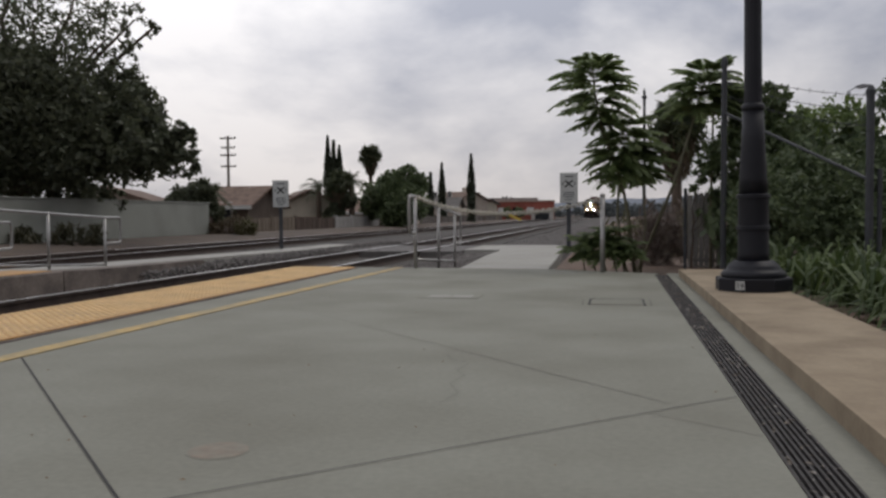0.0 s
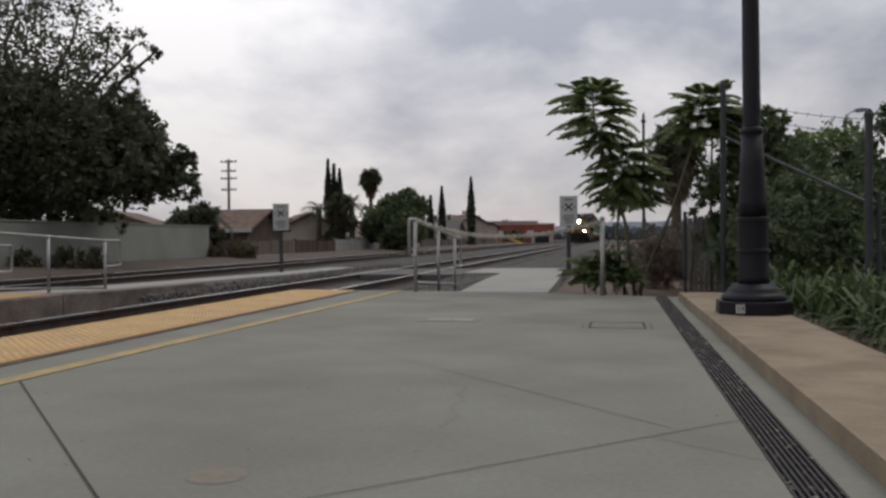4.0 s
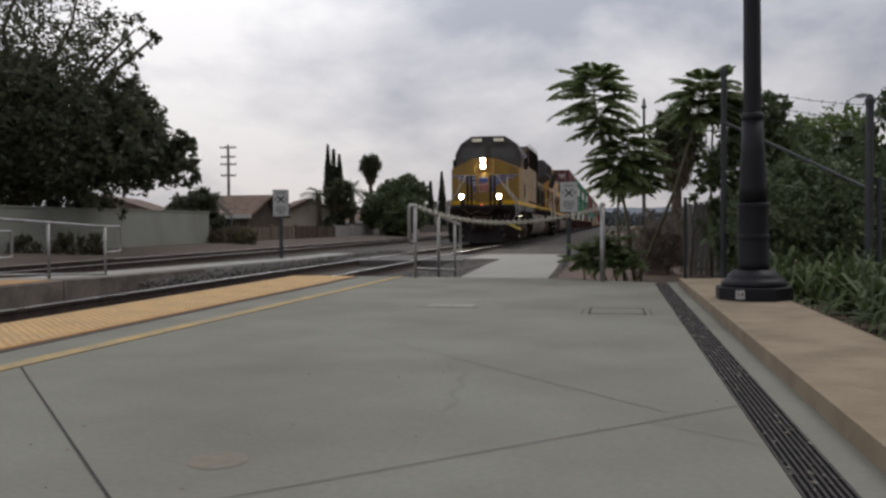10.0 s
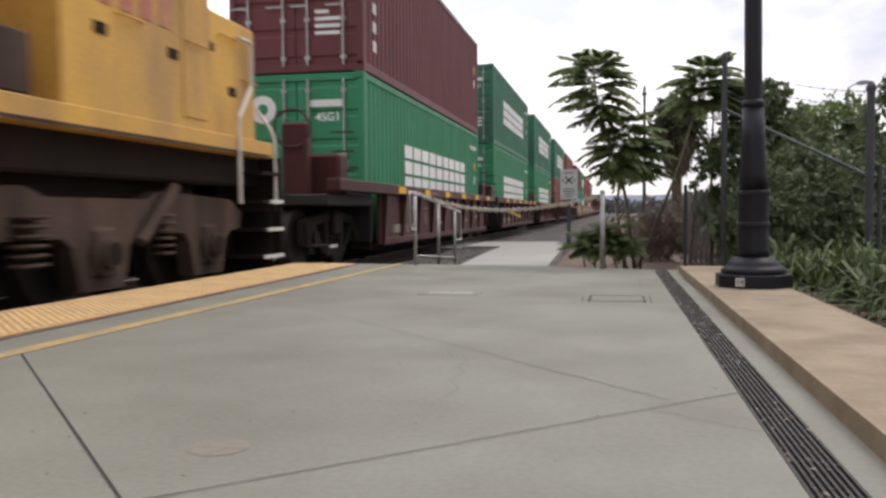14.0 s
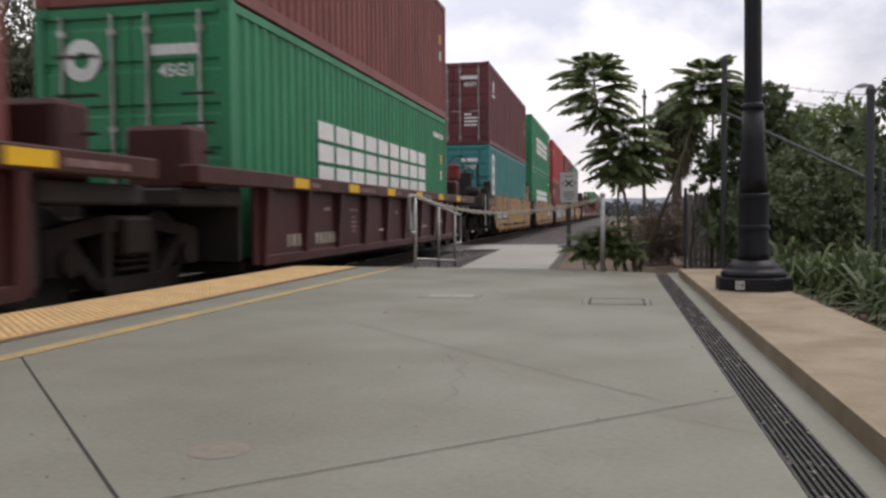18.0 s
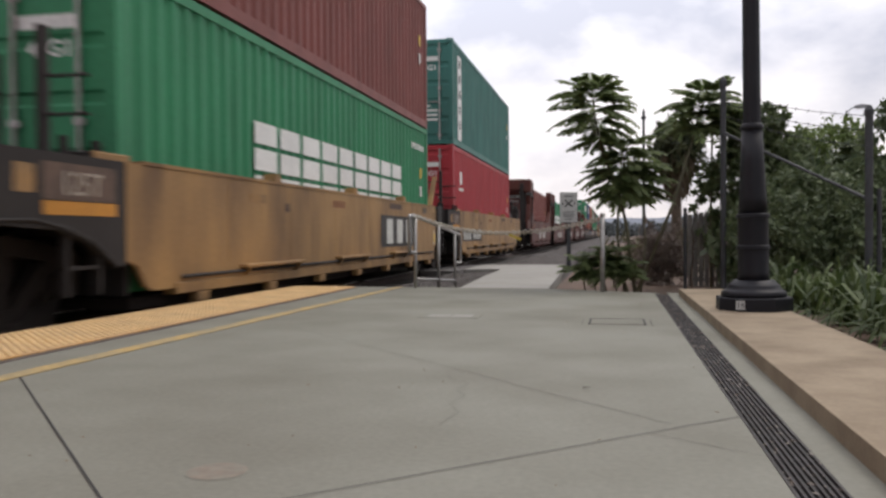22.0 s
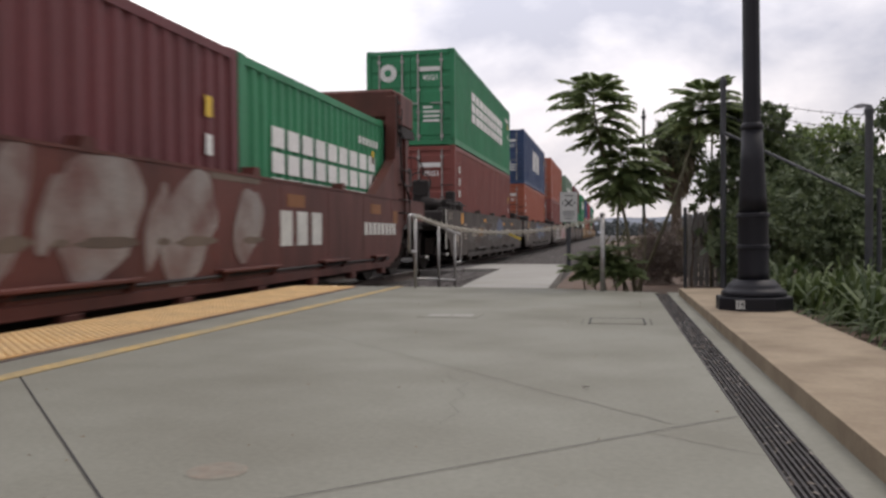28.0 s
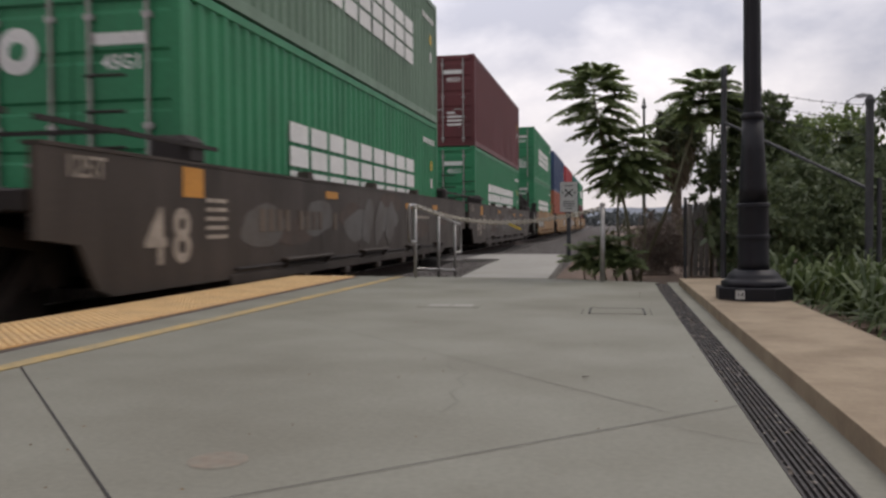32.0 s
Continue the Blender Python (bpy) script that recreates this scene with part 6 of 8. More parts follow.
def decorate(U, style, start, i):
    """Stencils, patches and graffiti on the platform side of a unit."""
    x = 1.452
    if style == "grey":
        side_text("4", 0.7, DIM_WHITE, U, x, -1.0, 0.52, "numeral", "white stencilled numeral")
        side_text("8", 0.7, DIM_WHITE, U, x, -0.55, 0.52, "numeral", "white stencilled numeral")
        part("orange_patch", Mesh().box(x, x + 0.003, -0.35, 0.05, 1.12, 1.4), ORANGE_PATCH, U)
        side_text("125T", 0.24, DIM_WHITE, U, x, -2.05, 1.22, "load_stencil", "pale stencilled load mark", 0.006)
        for k in range(5):
            part("stencil_bar", Mesh().box(x, x + 0.003, 0.1, 0.55, 0.72 + 0.09 * k, 0.76 + 0.09 * k), DIM_WHITE, U)
        bars(U, "stencil_bar", x + 0.003, 8.85, 10.2, 0.97, 1.03, 8, DIM_WHITE, 0.25, 0.003)
        for k in range(6):
            part("stencil_bar", Mesh().box(x, x + 0.003, 13.35, 13.85, 0.72 + 0.1 * k, 0.75 + 0.1 * k), FAINT_TAG, U)
        for k in range(5):
            bubble(2.5 + 2.3 * k, 0.75 + 0.25 * (k % 3), 1.4, 0.35, RUST_SMEAR, U, x - 0.001, "rust_stain")
        for y, z in ((3.6, 1.22), (8.15, 1.16), (10.6, 1.18)):
            part("orange_patch", Mesh().box(x, x + 0.003, y, y + 0.5, z, z + 0.1), ORANGE_PATCH, U)
        if i == 2:
            for k, ch in enumerate("TROLL"):
                side_text(ch, 1.5, SILVER, U, x + 0.004, (0.55, 1.75, 2.75, 4.0, 4.95)[k], 0.3, "graffiti_letter", "large silver sprayed letter", 0.055)
            part("graffiti_ground", Mesh().prism([(0.3, 0.27), (6.2, 0.27), (6.25, 1.4), (0.3, 1.4)], 0, x, x + 0.002), DARK_PANEL, U, "black sprayed ground behind the letters")
            part("graffiti_fill", Mesh().prism([(6.3, 0.5), (7.4, 0.3), (11.2, 0.36), (12.4, 0.5), (12.5, 1.25), (11.4, 1.38), (9.6, 1.4), (6.35, 1.38)], 0, x, x + 0.003), SPRAY_RED, U, "red sprayed ground behind the letters")
            for k, ch in enumerate("SLAYER"):
                side_text(ch, 1.35, SILVER, U, x + 0.005, 6.35 + k * 1.0, 0.36, "graffiti_letter", "large silver sprayed letter", 0.05)
        else:
            for k in range(4):
                bubble(1.5 + k * 1.8, 0.85 + 0.1 * (k % 2), 1.3, 0.45, SPRAY_BLUE if i < 2 and k == 3 else FAINT_TAG, U, x)
            if i == 1:
                for y, z, w, h in ((4.2, 1.1, 1.8, 0.55), (5.9, 0.95, 2.0, 0.85), (7.6, 1.0, 2.0, 0.6), (8.3, 0.8, 1.0, 0.3)):
                    bubble(y, z, w, h, SPRAY_BLUE, U, x + 0.007)
            elif i == 0:
                bubble(7.3, 1.05, 1.8, 0.7, SPRAY_BLUE, U, x + 0.007)
            bars(U, "lettering_bar", x + 0.004, 1.31, 2.3, 0.78, 1.04, 4, DIM_WHITE if i == 0 else TANK_GREY, 0.35)
            bars(U, "numeral_bar", x + 0.004, 2.52, 3.45, 0.79, 1.03, 4, WORN_BROWN if i == 0 else TANK_GREY, 0.35)
            bars(U, "lettering_bar", x + 0.004, 3.84, 4.08, 0.78, 1.02, 1, DIM_WHITE if i == 0 else TANK_GREY, 0.35)
            for k in range(3):
                bubble(5.6 + k * 0.7, 0.9, 0.55, 0.75, FAINT_TAG, U, x + 0.004)
    elif style == "tan":
        if i in (0, 4):
            part("stencil_panel", Mesh().box(x, x + 0.003, 0.12, 3.38, 0.67, 1.0), DARK_PANEL, U)
            bars(U, "lettering_bar", x + 0.003, 0.25, 1.5, 0.71, 0.96, 4, OFF_WHITE, 0.5)
            bars(U, "numeral_bar", x + 0.003, 1.8, 3.2, 0.73, 0.95, 5, OFF_WHITE, 0.45)
        else:
            part("stencil_panel", Mesh().box(x, x + 0.003, 7.5, 10.05, 0.64, 1.2), DARK_PANEL, U)
            bars(U, "lettering_bar", x + 0.003, 7.72, 9.83, 0.7, 1.14, 3, OFF_WHITE, 0.42)
            for z in (0.84, 0.97):
                part("panel_stripe", Mesh().box(x + 0.004, x + 0.007, 7.8, 9.75, z, z + 0.03), DARK_PANEL, U)
        part("reflector", Mesh().box(x, x + 0.003, CAR_LENGTH - 0.6, CAR_LENGTH - 0.42, 0.64, 0.94), FADED_WHITE, U, "worn white label with a yellow field")
        part("reflector_field", Mesh().box(x + 0.003, x + 0.005, CAR_LENGTH - 0.56, CAR_LENGTH - 0.46, 0.69, 0.88), MARK_YELLOW, U)
        part("orange_patch", Mesh().box(x, x + 0.003, CAR_LENGTH - 0.76, CAR_LENGTH - 0.4, 1.12, 1.34), WORN_BROWN, U)
        part("stencil_bar", Mesh().box(x, x + 0.003, CAR_LENGTH - 1.62, CAR_LENGTH - 1.27, 1.3, 1.42), TANK_GREY, U)
        # dark sheet over the truck with the load stencil
        sheet = part("end_sheet", Mesh().prism([(-1.78, 1.46), (-0.17, 1.46), (-0.17, 0.62), (-0.3, 0.6), (-0.67, 0.8), (-1.0, 0.9), (-1.78, 0.94)], 0, 1.38, 1.446), BLACK_GEAR, U, "dark steel sheet over the truck")
        part("stencil_panel", Mesh().box(1.446, 1.449, -1.18, -0.3, 1.12, 1.39), RUST_PANEL, sheet)
        side_text("125T", 0.25, DIM_WHITE, sheet, 1.45, -1.0, 1.16, "load_stencil", "pale stencilled load mark", 0.006)
        part("orange_patch", Mesh().box(1.446, 1.449, -1.18, -0.3, 1.01, 1.11), ORANGE_PATCH, sheet)
        part("orange_patch", Mesh().box(1.446, 1.449, -1.47, -1.27, 1.16, 1.36), WORN_BROWN, sheet)
        part("sheet_rim", Mesh().tube([(1.45, -1.78, 0.96), (1.45, -1.3, 0.97), (1.45, -0.98, 0.92), (1.45, -0.65, 0.82), (1.45, -0.3, 0.62)], 0.016, 6), BLACK_GEAR, sheet)
        for k, (y, w, z) in enumerate(((2.22, 0.45, 1.22), (5.0, 0.55, 1.25), (8.1, 0.85, 1.32), (3.24, 0.12, 1.14))):
            part("orange_patch", Mesh().box(x, x + 0.0025, y, y + w, z, z + 0.1), (WORN_BROWN, FADED_ORANGE, RUST_PANEL, RUST_PANEL)[k], U)
        if i == 2:
            for y, z, w, h, m in ((-0.1 + 0.5, 0.82, 1.3, 0.75, SPRAY_BRIGHT), (5.3, 0.95, 1.7, 0.75, SPRAY_BRIGHT), (1.1, 1.1, 0.5, 0.55, SPRAY_LIME), (4.9, 1.25, 0.9, 0.3, SPRAY_LIME)):
                bubble(y, z, w, h, m, U, x)
            for k, (y, z, w, h) in enumerate(((1.85, 1.0, 1.75, 0.88), (3.3, 1.22, 1.2, 0.42), (4.0, 0.8, 2.4, 0.45), (4.55, 1.1, 0.9, 0.62))):
                bubble(y, z, w + 0.14, h + 0.09, DARK_PANEL, U, x + 0.003 + 0.003 * k, "graffiti_outline")
                bubble(y, z, w, h, WHITE_SPRAY, U, x + 0.0045 + 0.003 * k)
            for y, z, w in ((1.75, 1.15, 0.5), (1.95, 0.86, 0.35), (3.3, 1.2, 0.45), (4.4, 0.9, 0.7), (3.7, 0.72, 0.5)):
                bubble(y, z, w, 0.08, DARK_PANEL, U, x + 0.017)
    elif style == "posts":
        if i < 4:
            for y0, n, z1, w in ((4.0, 3, 1.06, 0.47), (6.15, 4, 1.08, 0.5)):
                bars(U, "lettering_bar", x, y0, y0 + w * n, 0.62, z1 - 0.06, n, OFF_WHITE, 0.42)
        else:
            bars(U, "lettering_bar", x, 6.7, 8.3, 0.72, 1.15, 3, OFF_WHITE, 0.3)
            for k, (y, w, h) in enumerate(((0.9, 1.1, 1.0), (2.1, 0.5, 1.1), (3.2, 1.2, 0.95), (4.6, 1.0, 1.0), (5.9, 0.7, 0.8), (2.6, 0.25, 0.6), (4.0, 0.3, 0.7))):
                bubble(y, 0.95 + 0.04 * (k % 3), w, h, WORN_SILVER, U, x + 0.001 * k)
                bubble(y + 0.1, 0.8, w * 0.75, h * 0.1, TANK_GREY, U, x + 0.001 * k + 0.002)
            bars(U, "numeral_bar", x, 10.2, 12.2, 0.85, 1.05, 8, OFF_WHITE, 0.3)
        part("stencil_bar", Mesh().box(x, x + 0.003, 5.0, 6.2, 1.42, 1.52), TANK_GREY, U)
        for y in (1.0, 7.0, 10.6):
            part("orange_patch", Mesh().box(x, x + 0.003, y, y + 0.6, 1.2, 1.36), FADED_ORANGE, U)
    elif i in (2, 4):
        side_text("10", 0.6, OFF_WHITE, U, x, 7.4, 0.5, "numerals", "white stencilled numerals")


for style, pitch, start, loads in CARS:
    for i, (lower, upper) in enumerate(loads):
        s = start + i * pitch
        unit = well_unit(style, pitch, i == 0, i == len(loads) - 1)
        decorate(unit, style, start, i)
        TRAIN.append((unit, s - 0.08, 0.0))
        place_load(s, lower, upper, 2.58 if style == "grey" and i < 2 else 2.8)


# ---- platform furniture
def sight(right, ahead, up):
    """A place by metres to the right of and along the heading, and height over the platform."""
    a = radians(HEADING)
    return (math.cos(a) * right - math.sin(a) * ahead, math.sin(a) * right + math.cos(a) * ahead, up)


def build_lamp_post():
    L = thing("lamp_post", "black cast-iron fluted lamp post with stepped base on the low wall", "lamp post", at=pose(0.985, 6.3, 0.063, 0, -0.5, 0))
    part("base_plate", Mesh().lathe([(0.268, 0.0), (0.268, 0.085), (0.262, 0.093)], 8), BLACK_IRON, L)
    part("base_moulding", Mesh().lathe([(0.215, 0.09), (0.222, 0.1), (0.222, 0.125), (0.205, 0.14), (0.185, 0.15), (0.182, 0.165), (0.168, 0.185), (0.15, 0.195), (0.14, 0.21)], 32), BLACK_IRON, L, smooth=True)
    part("lower_shaft", Mesh().lathe([(0.1129, 0.2), (0.1062, 0.26), (0.1046, 0.64), (0.1079, 0.66)], 24), BLACK_IRON, L, smooth=True)
    for z in (0.435, 0.45, 0.66, 0.675):
        part("band", Mesh().lathe([(0.1054, z - 0.012), (0.1154, z - 0.007), (0.1154, z + 0.004), (0.1054, z + 0.009)], 28), BLACK_IRON, L, smooth=True)
    part("tapered_shaft", Mesh().lathe([(0.0996, 0.68), (0.09379, 0.8), (0.08134, 1.05), (0.07138, 1.28)], 24), BLACK_IRON, L, smooth=True)
    part("collar", Mesh().lathe([(0.06972, 1.27), (0.07968, 1.285), (0.07968, 1.31), (0.0664, 1.325)], 24), BLACK_IRON, L, smooth=True)
    pole = Mesh()
    n = 32
    v, f = [], []
    for z in (1.32, 2.4, 3.6):
        r = 0.062 - 0.003 * (z - 1.3)
        for k in range(n):
            t = 2 * math.pi * k / n
            q = r * (1 - (0.045 if k % 2 else 0))
            v.append((q * math.cos(t), q * math.sin(t), z))
    for i in range(2):
        f += [(i * n + k, i * n + (k + 1) % n, (i + 1) * n + (k + 1) % n, (i + 1) * n + k) for k in range(n)]
    f.append(tuple(range(2 * n, 3 * n)))
    pole.add(v, f)
    part("fluted_pole", pole, BLACK_IRON, L)
    tag = part("number_tag", Mesh().box(-0.03, 0.03, -0.004, 0.0, -0.03, 0.03), WHITE, L, "small white numbered tag", m=pose(-0.125, -0.243, 0.048, 0, 0, -3))
    cu = bpy.data.curves.new("tag_number", "FONT")
    cu.body, cu.size, cu.align_x, cu.align_y, cu.extrude = "14", 0.05, "CENTER", "CENTER", 0.0006
    tmp = bpy.data.objects.new("tmp", cu)
    scene.collection.objects.link(tmp)
    me = bpy.data.meshes.new_from_object(tmp.evaluated_get(bpy.context.evaluated_depsgraph_get()))
    bpy.data.objects.remove(tmp)
    part("numerals", me, INK, tag, m=pose(0, -0.006, 0, 90, 0, 0))


def rail_tube(parent, name, pts, r=0.021, label=""):
    part(name, Mesh().tube(pts, r, 10), STEEL, parent, label, smooth=True)


def build_rails():
    H = thing("ramp_handrail", "galvanised steel handrail along the walkway ramp", "handrail")
    ends = [(-2.24, 9.4, 0.0), (-2.3, 11.0, -0.06), (-2.38, 12.6, -0.19)]
    for x, y, z in ends:
        rail_tube(H, "post", [(x, y, z - 0.25), (x, y, z + 0.83)])
    top = [(-2.24, 9.38, 0.41), (-2.235, 9.1, 0.42), (-2.235, 9.1, 0.83), (-2.24, 9.4, 0.83), (-2.38, 12.6, 0.64), (-2.385, 13.1, 0.61), (-2.385, 13.1, 0.16), (-2.38, 12.62, 0.18)]
    rail_tube(H, "top_rail", bend(top))
    rail_tube(H, "bottom_rail", [(-2.24, 9.4, 0.1), (-2.38, 12.6, -0.09)], 0.018)
    P = thing("chain_post", "slim galvanised steel post at the ramp entrance", "post")
    rail_tube(P, "post_pipe", [(-0.11, 8.95, -0.2), (-0.11, 8.95, 0.8)], 0.026)
    part("cap", Mesh().lathe([(0.03, 0.795), (0.03, 0.815), (0.018, 0.83)], 14, (-0.11, 8.95, 0)), STEEL, P)
    part("hook", Mesh().tube([(-0.11, 8.95, 0.74), (-0.16, 8.95, 0.73), (-0.16, 8.95, 0.77)], 0.008, 6), STEEL, P)
    # sagging chain of oval links between handrail and post
    C = thing("chain", "sagging steel barrier chain with a small yellow tag", "chain")
    a, b, n = Vector((-2.23, 9.36, 0.835)), Vector((-0.14, 8.95, 0.765)), 64
    pts = []
    for i in range(n + 1):
        t = i / n
        p = a.lerp(b, t)
        p.z -= 0.175 * 4 * t * (1 - t) * (1.18 - 0.36 * t)
        pts.append(p)
    for i in range(n):
        p, d = (pts[i] + pts[i + 1]) / 2, pts[i + 1] - pts[i]
        u = d.normalized()
        w = (Vector((0, 0, 1)) if i % 2 else Vector((0, 1, 0)))
        w = (w - u * w.dot(u)).normalized()
        loop = [p + u * (d.length * 0.72) * math.cos(k * math.pi / 5) + w * 0.02 * math.sin(k * math.pi / 5) for k in range(11)]
        part("link", Mesh().tube(loop, 0.0075, 5), CHAIN, C)
    p = pts[36]
    part("tag", Mesh().box(-0.07, 0.075, -0.004, 0.004, -0.013, 0.013), STRIPE, C, "yellow plastic tag", m=pose(p.x, p.y, p.z - 0.045, 0, 24, 0))
    # median handrails
    M = thing("ramp_handrail", "galvanised steel handrail on the median ramp", "handrail")
    for y, z in ((4.2, 0.0), (5.7, 0.0), (7.1, 0.0), (8.5, 0.0), (9.97, -0.03), (11.25, -0.12)):
        rail_tube(M, "post", [(-7.45, y, z - 0.2), (-7.45, y, z + 0.73)])
    rail_tube(M, "top_rail", bend([(-7.45, 4.2, 0.76), (-7.45, 8.5, 0.74), (-7.45, 11.25, 0.612), (-7.45, 11.65, 0.61), (-7.45, 11.65, 0.23), (-7.45, 11.25, 0.225)]))
    rail_tube(M, "bottom_rail", [(-7.45, 4.2, 0.08), (-7.45, 8.5, 0.05), (-7.45, 11.25, -0.09)], 0.018)
    N = thing("ramp_handrail", "galvanised steel handrail with looped end on the median platform", "handrail")
    for y in (4.0, 5.8, 7.6, 9.4):
        rail_tube(N, "post", [(-8.0, y, -0.2), (-8.0, y, 0.56)])
    rail_tube(N, "top_rail", bend([(-8.0, 4.0, 0.56), (-8.0, 9.95, 0.555), (-8.0, 9.95, 0.2), (-8.0, 9.4, 0.2)]))


def crossing_sign(at, label):
    S = thing("crossing_sign", label, "sign", "pedestrian crossing signs", at=at @ pose(0, 0, 0.12))
    part("post", Mesh().box(-0.045, 0.045, -0.045, 0.045, -0.2, 0.93, 0.008), DULL_STEEL, S)
    board = part("board", Mesh().box(-0.19, 0.19, -0.06, -0.05, 0.86, 1.52, 0.004), WHITE, S)
    part("border", Mesh().box(-0.195, 0.195, -0.05, -0.044, 0.855, 1.525), DULL_STEEL, board)
    for a in (42, -42):
        part("cross_bar", Mesh().box(-0.115, 0.115, -0.0015, 0.0015, -0.017, 0.017), INK, board, m=pose(0, -0.0625, 1.28, 0, a, 0))
    for x in (-0.13, 0.13):
        part("marking_bar", Mesh().box(x - 0.012, x + 0.012, -0.0625, -0.0605, 1.25, 1.31), INK, board)
    for z, w in ((1.44, 0.2), (1.09, 0.24), (1.04, 0.26), (0.99, 0.22), (0.93, 0.16)):
        part("lettering_bar", Mesh().box(-w / 2, w / 2, -0.0618, -0.0604, z - 0.01, z + 0.01), DULL_STEEL, board)


build_lamp_post()
build_rails()
crossing_sign(pose(-0.97, 18.8, -0.11, 0, 0, 6), "white pedestrian crossing sign with black X on a grey post")
crossing_sign(pose(-8.1, 19.6, -0.14, 0, 0, 22), "white pedestrian crossing sign on a grey post on the median")


# ---- plants
RNG = np.random.default_rng(7)


def leaf_quads(centres, size, spread=0.5, droop=0.3, ratio=0.45):
    """One small pointed leaf (two triangles along a rib) at each centre."""
    n = len(centres)
    d = RNG.normal(size=(n, 3))
    d[:, 2] -= droop
    d /= np.linalg.norm(d, axis=1)[:, None]
    s = RNG.normal(size=(n, 3))
    s -= d * (s * d).sum(1)[:, None]
    s /= np.linalg.norm(s, axis=1)[:, None]
    L = (size * RNG.uniform(1 - spread, 1 + spread, n))[:, None]
    v = np.stack([centres - d * L, centres + s * L * ratio, centres + d * L, centres - s * L * ratio], 1).reshape(-1, 3)
    return v, n


def leaf_part(name, centres, size, material, parent, spread=0.5, droop=0.3, ratio=0.45):
    v, n = leaf_quads(np.asarray(centres), size, spread, droop, ratio)
    me = bpy.data.meshes.new(name)
    me.vertices.add(4 * n)
    me.vertices.foreach_set("co", v.astype(np.float32).ravel())
    me.loops.add(4 * n)
    me.loops.foreach_set("vertex_index", np.arange(4 * n, dtype=np.int32))
    me.polygons.add(n)
    me.polygons.foreach_set("loop_start", np.arange(0, 4 * n, 4, dtype=np.int32))
    me.update(calc_edges=True)
    me.validate()
    return part(name, me, material, parent)


def blob_points(blobs, count, hollow=0.3):
    """Points in clumps inside round masses (x, y, z, r): uneven, with gaps."""
    w = np.array([b[3] ** 2 for b in blobs])
    w = w / w.sum()
    out = []
    for (x, y, z, r), share in zip(blobs, w):
        n = max(8, int(count * share / 14))
        u = RNG.normal(size=(n, 3))
        u /= np.linalg.norm(u, axis=1)[:, None]
        q = u * (r * RNG.uniform(hollow, 1.0, n) ** 0.6)[:, None] + (x, y, z)
        for c in q:
            out.append(c + RNG.normal(size=(14, 3)) * r * 0.085)
    return np.concatenate(out)


def limb(a, b, r0, r1, n=6, wob=0.05):
    a, b = Vector(a), Vector(b)
    d = (b - a).length
    pts = [a.lerp(b, i / n) + Vector([random.uniform(-wob, wob) * d * (0 < i < n) for _ in range(3)]) for i in range(n + 1)]
    return pts, [r0 + (r1 - r0) * i / n for i in range(n + 1)]


def tree(label, foot, trunk_top, blobs, count, size, material, r=0.25, name="tree", category="tree", group="", density=1.0):
    T = thing(name, label, category, group)
    pts, rs = limb(foot, trunk_top, r, r * 0.6, 6, 0.02)
    part("trunk", Mesh().tube(pts, rs, 10), BARK, T, smooth=True)
    for x, y, z, q in blobs[:9]:
        p2, r2 = limb(trunk_top, (x, y, z), r * 0.45, r * 0.06, 6, 0.06)
        part("limb", Mesh().tube(p2, r2, 6), BARK, T, smooth=True)
    leaf_part("crown", blob_points(blobs, count), size, material, T)
    return T


def seen_blobs(rows):
    """Round masses from (right, ahead, up, radius) along the heading."""
    return [(*sight(a, b, c), r) for a, b, c, r in rows]


HEDGE_LEAF = leafy("hedge_leaves", (0.055, 0.085, 0.038), (0.13, 0.18, 0.075))
# the big dark tree behind the block wall
BIG = seen_blobs([(-13.7, 28, 4.2, 2.9), (-11.2, 27.2, 3.2, 1.9), (-9.4, 26.3, 2.9, 1.25), (-8.3, 26.2, 2.65, 0.85), (-12.0, 28, 5.6, 1.8), (-13.8, 28.5, 7.3, 2.3), (-16.6, 28, 4.6, 3.0),
                  (-16.4, 29, 7.4, 2.6), (-9.75, 27, 4.0, 0.95), (-12.4, 27, 2.6, 1.2), (-14.6, 26.5, 2.6, 1.4), (-11.3, 28.4, 6.6, 1.0), (-10.7, 28.2, 4.9, 0.9), (-19.0, 28, 5.0, 3.2), (-10.4, 28.6, 7.3, 0.75),
                  (-8.05, 26.0, 3.2, 0.4), (-9.5, 28, 6.95, 0.22), (-10.3, 28.3, 6.3, 0.4), (-17.5, 27, 2.5, 1.6), (-12.5, 29, 8.6, 1.7), (-15, 29, 9.4, 2.0)])
tree("tall dense dark-leaved tree spreading over the block wall", sight(-14.6, 28.5, -0.5), sight(-14.3, 28.5, 2.6), [b for b in BIG if b[2] < 5.3], 52000, 0.105, DARK_LEAF, 0.42)
UPPER = thing("tree", "airy upper boughs of the tall dark-leaved tree", "tree")
for x, y, z, q in [b for b in BIG if b[2] >= 5.3]:
    p2, r2 = limb(sight(-14.3, 28.5, 3.2), (x, y, z), 0.16, 0.03, 6, 0.05)
    part("limb", Mesh().tube(p2, r2, 6), BARK, UPPER, smooth=True)
leaf_part("crown", blob_points([b for b in BIG if b[2] >= 5.3], 7500, 0.5), 0.09, DARK_LEAF, UPPER)
leaf_part("inner_foliage", blob_points([(x, y, z, r * 0.72) for x, y, z, r in BIG if z < 5.0], 9000, 0.0), 0.2, DARK_LEAF, UPPER)
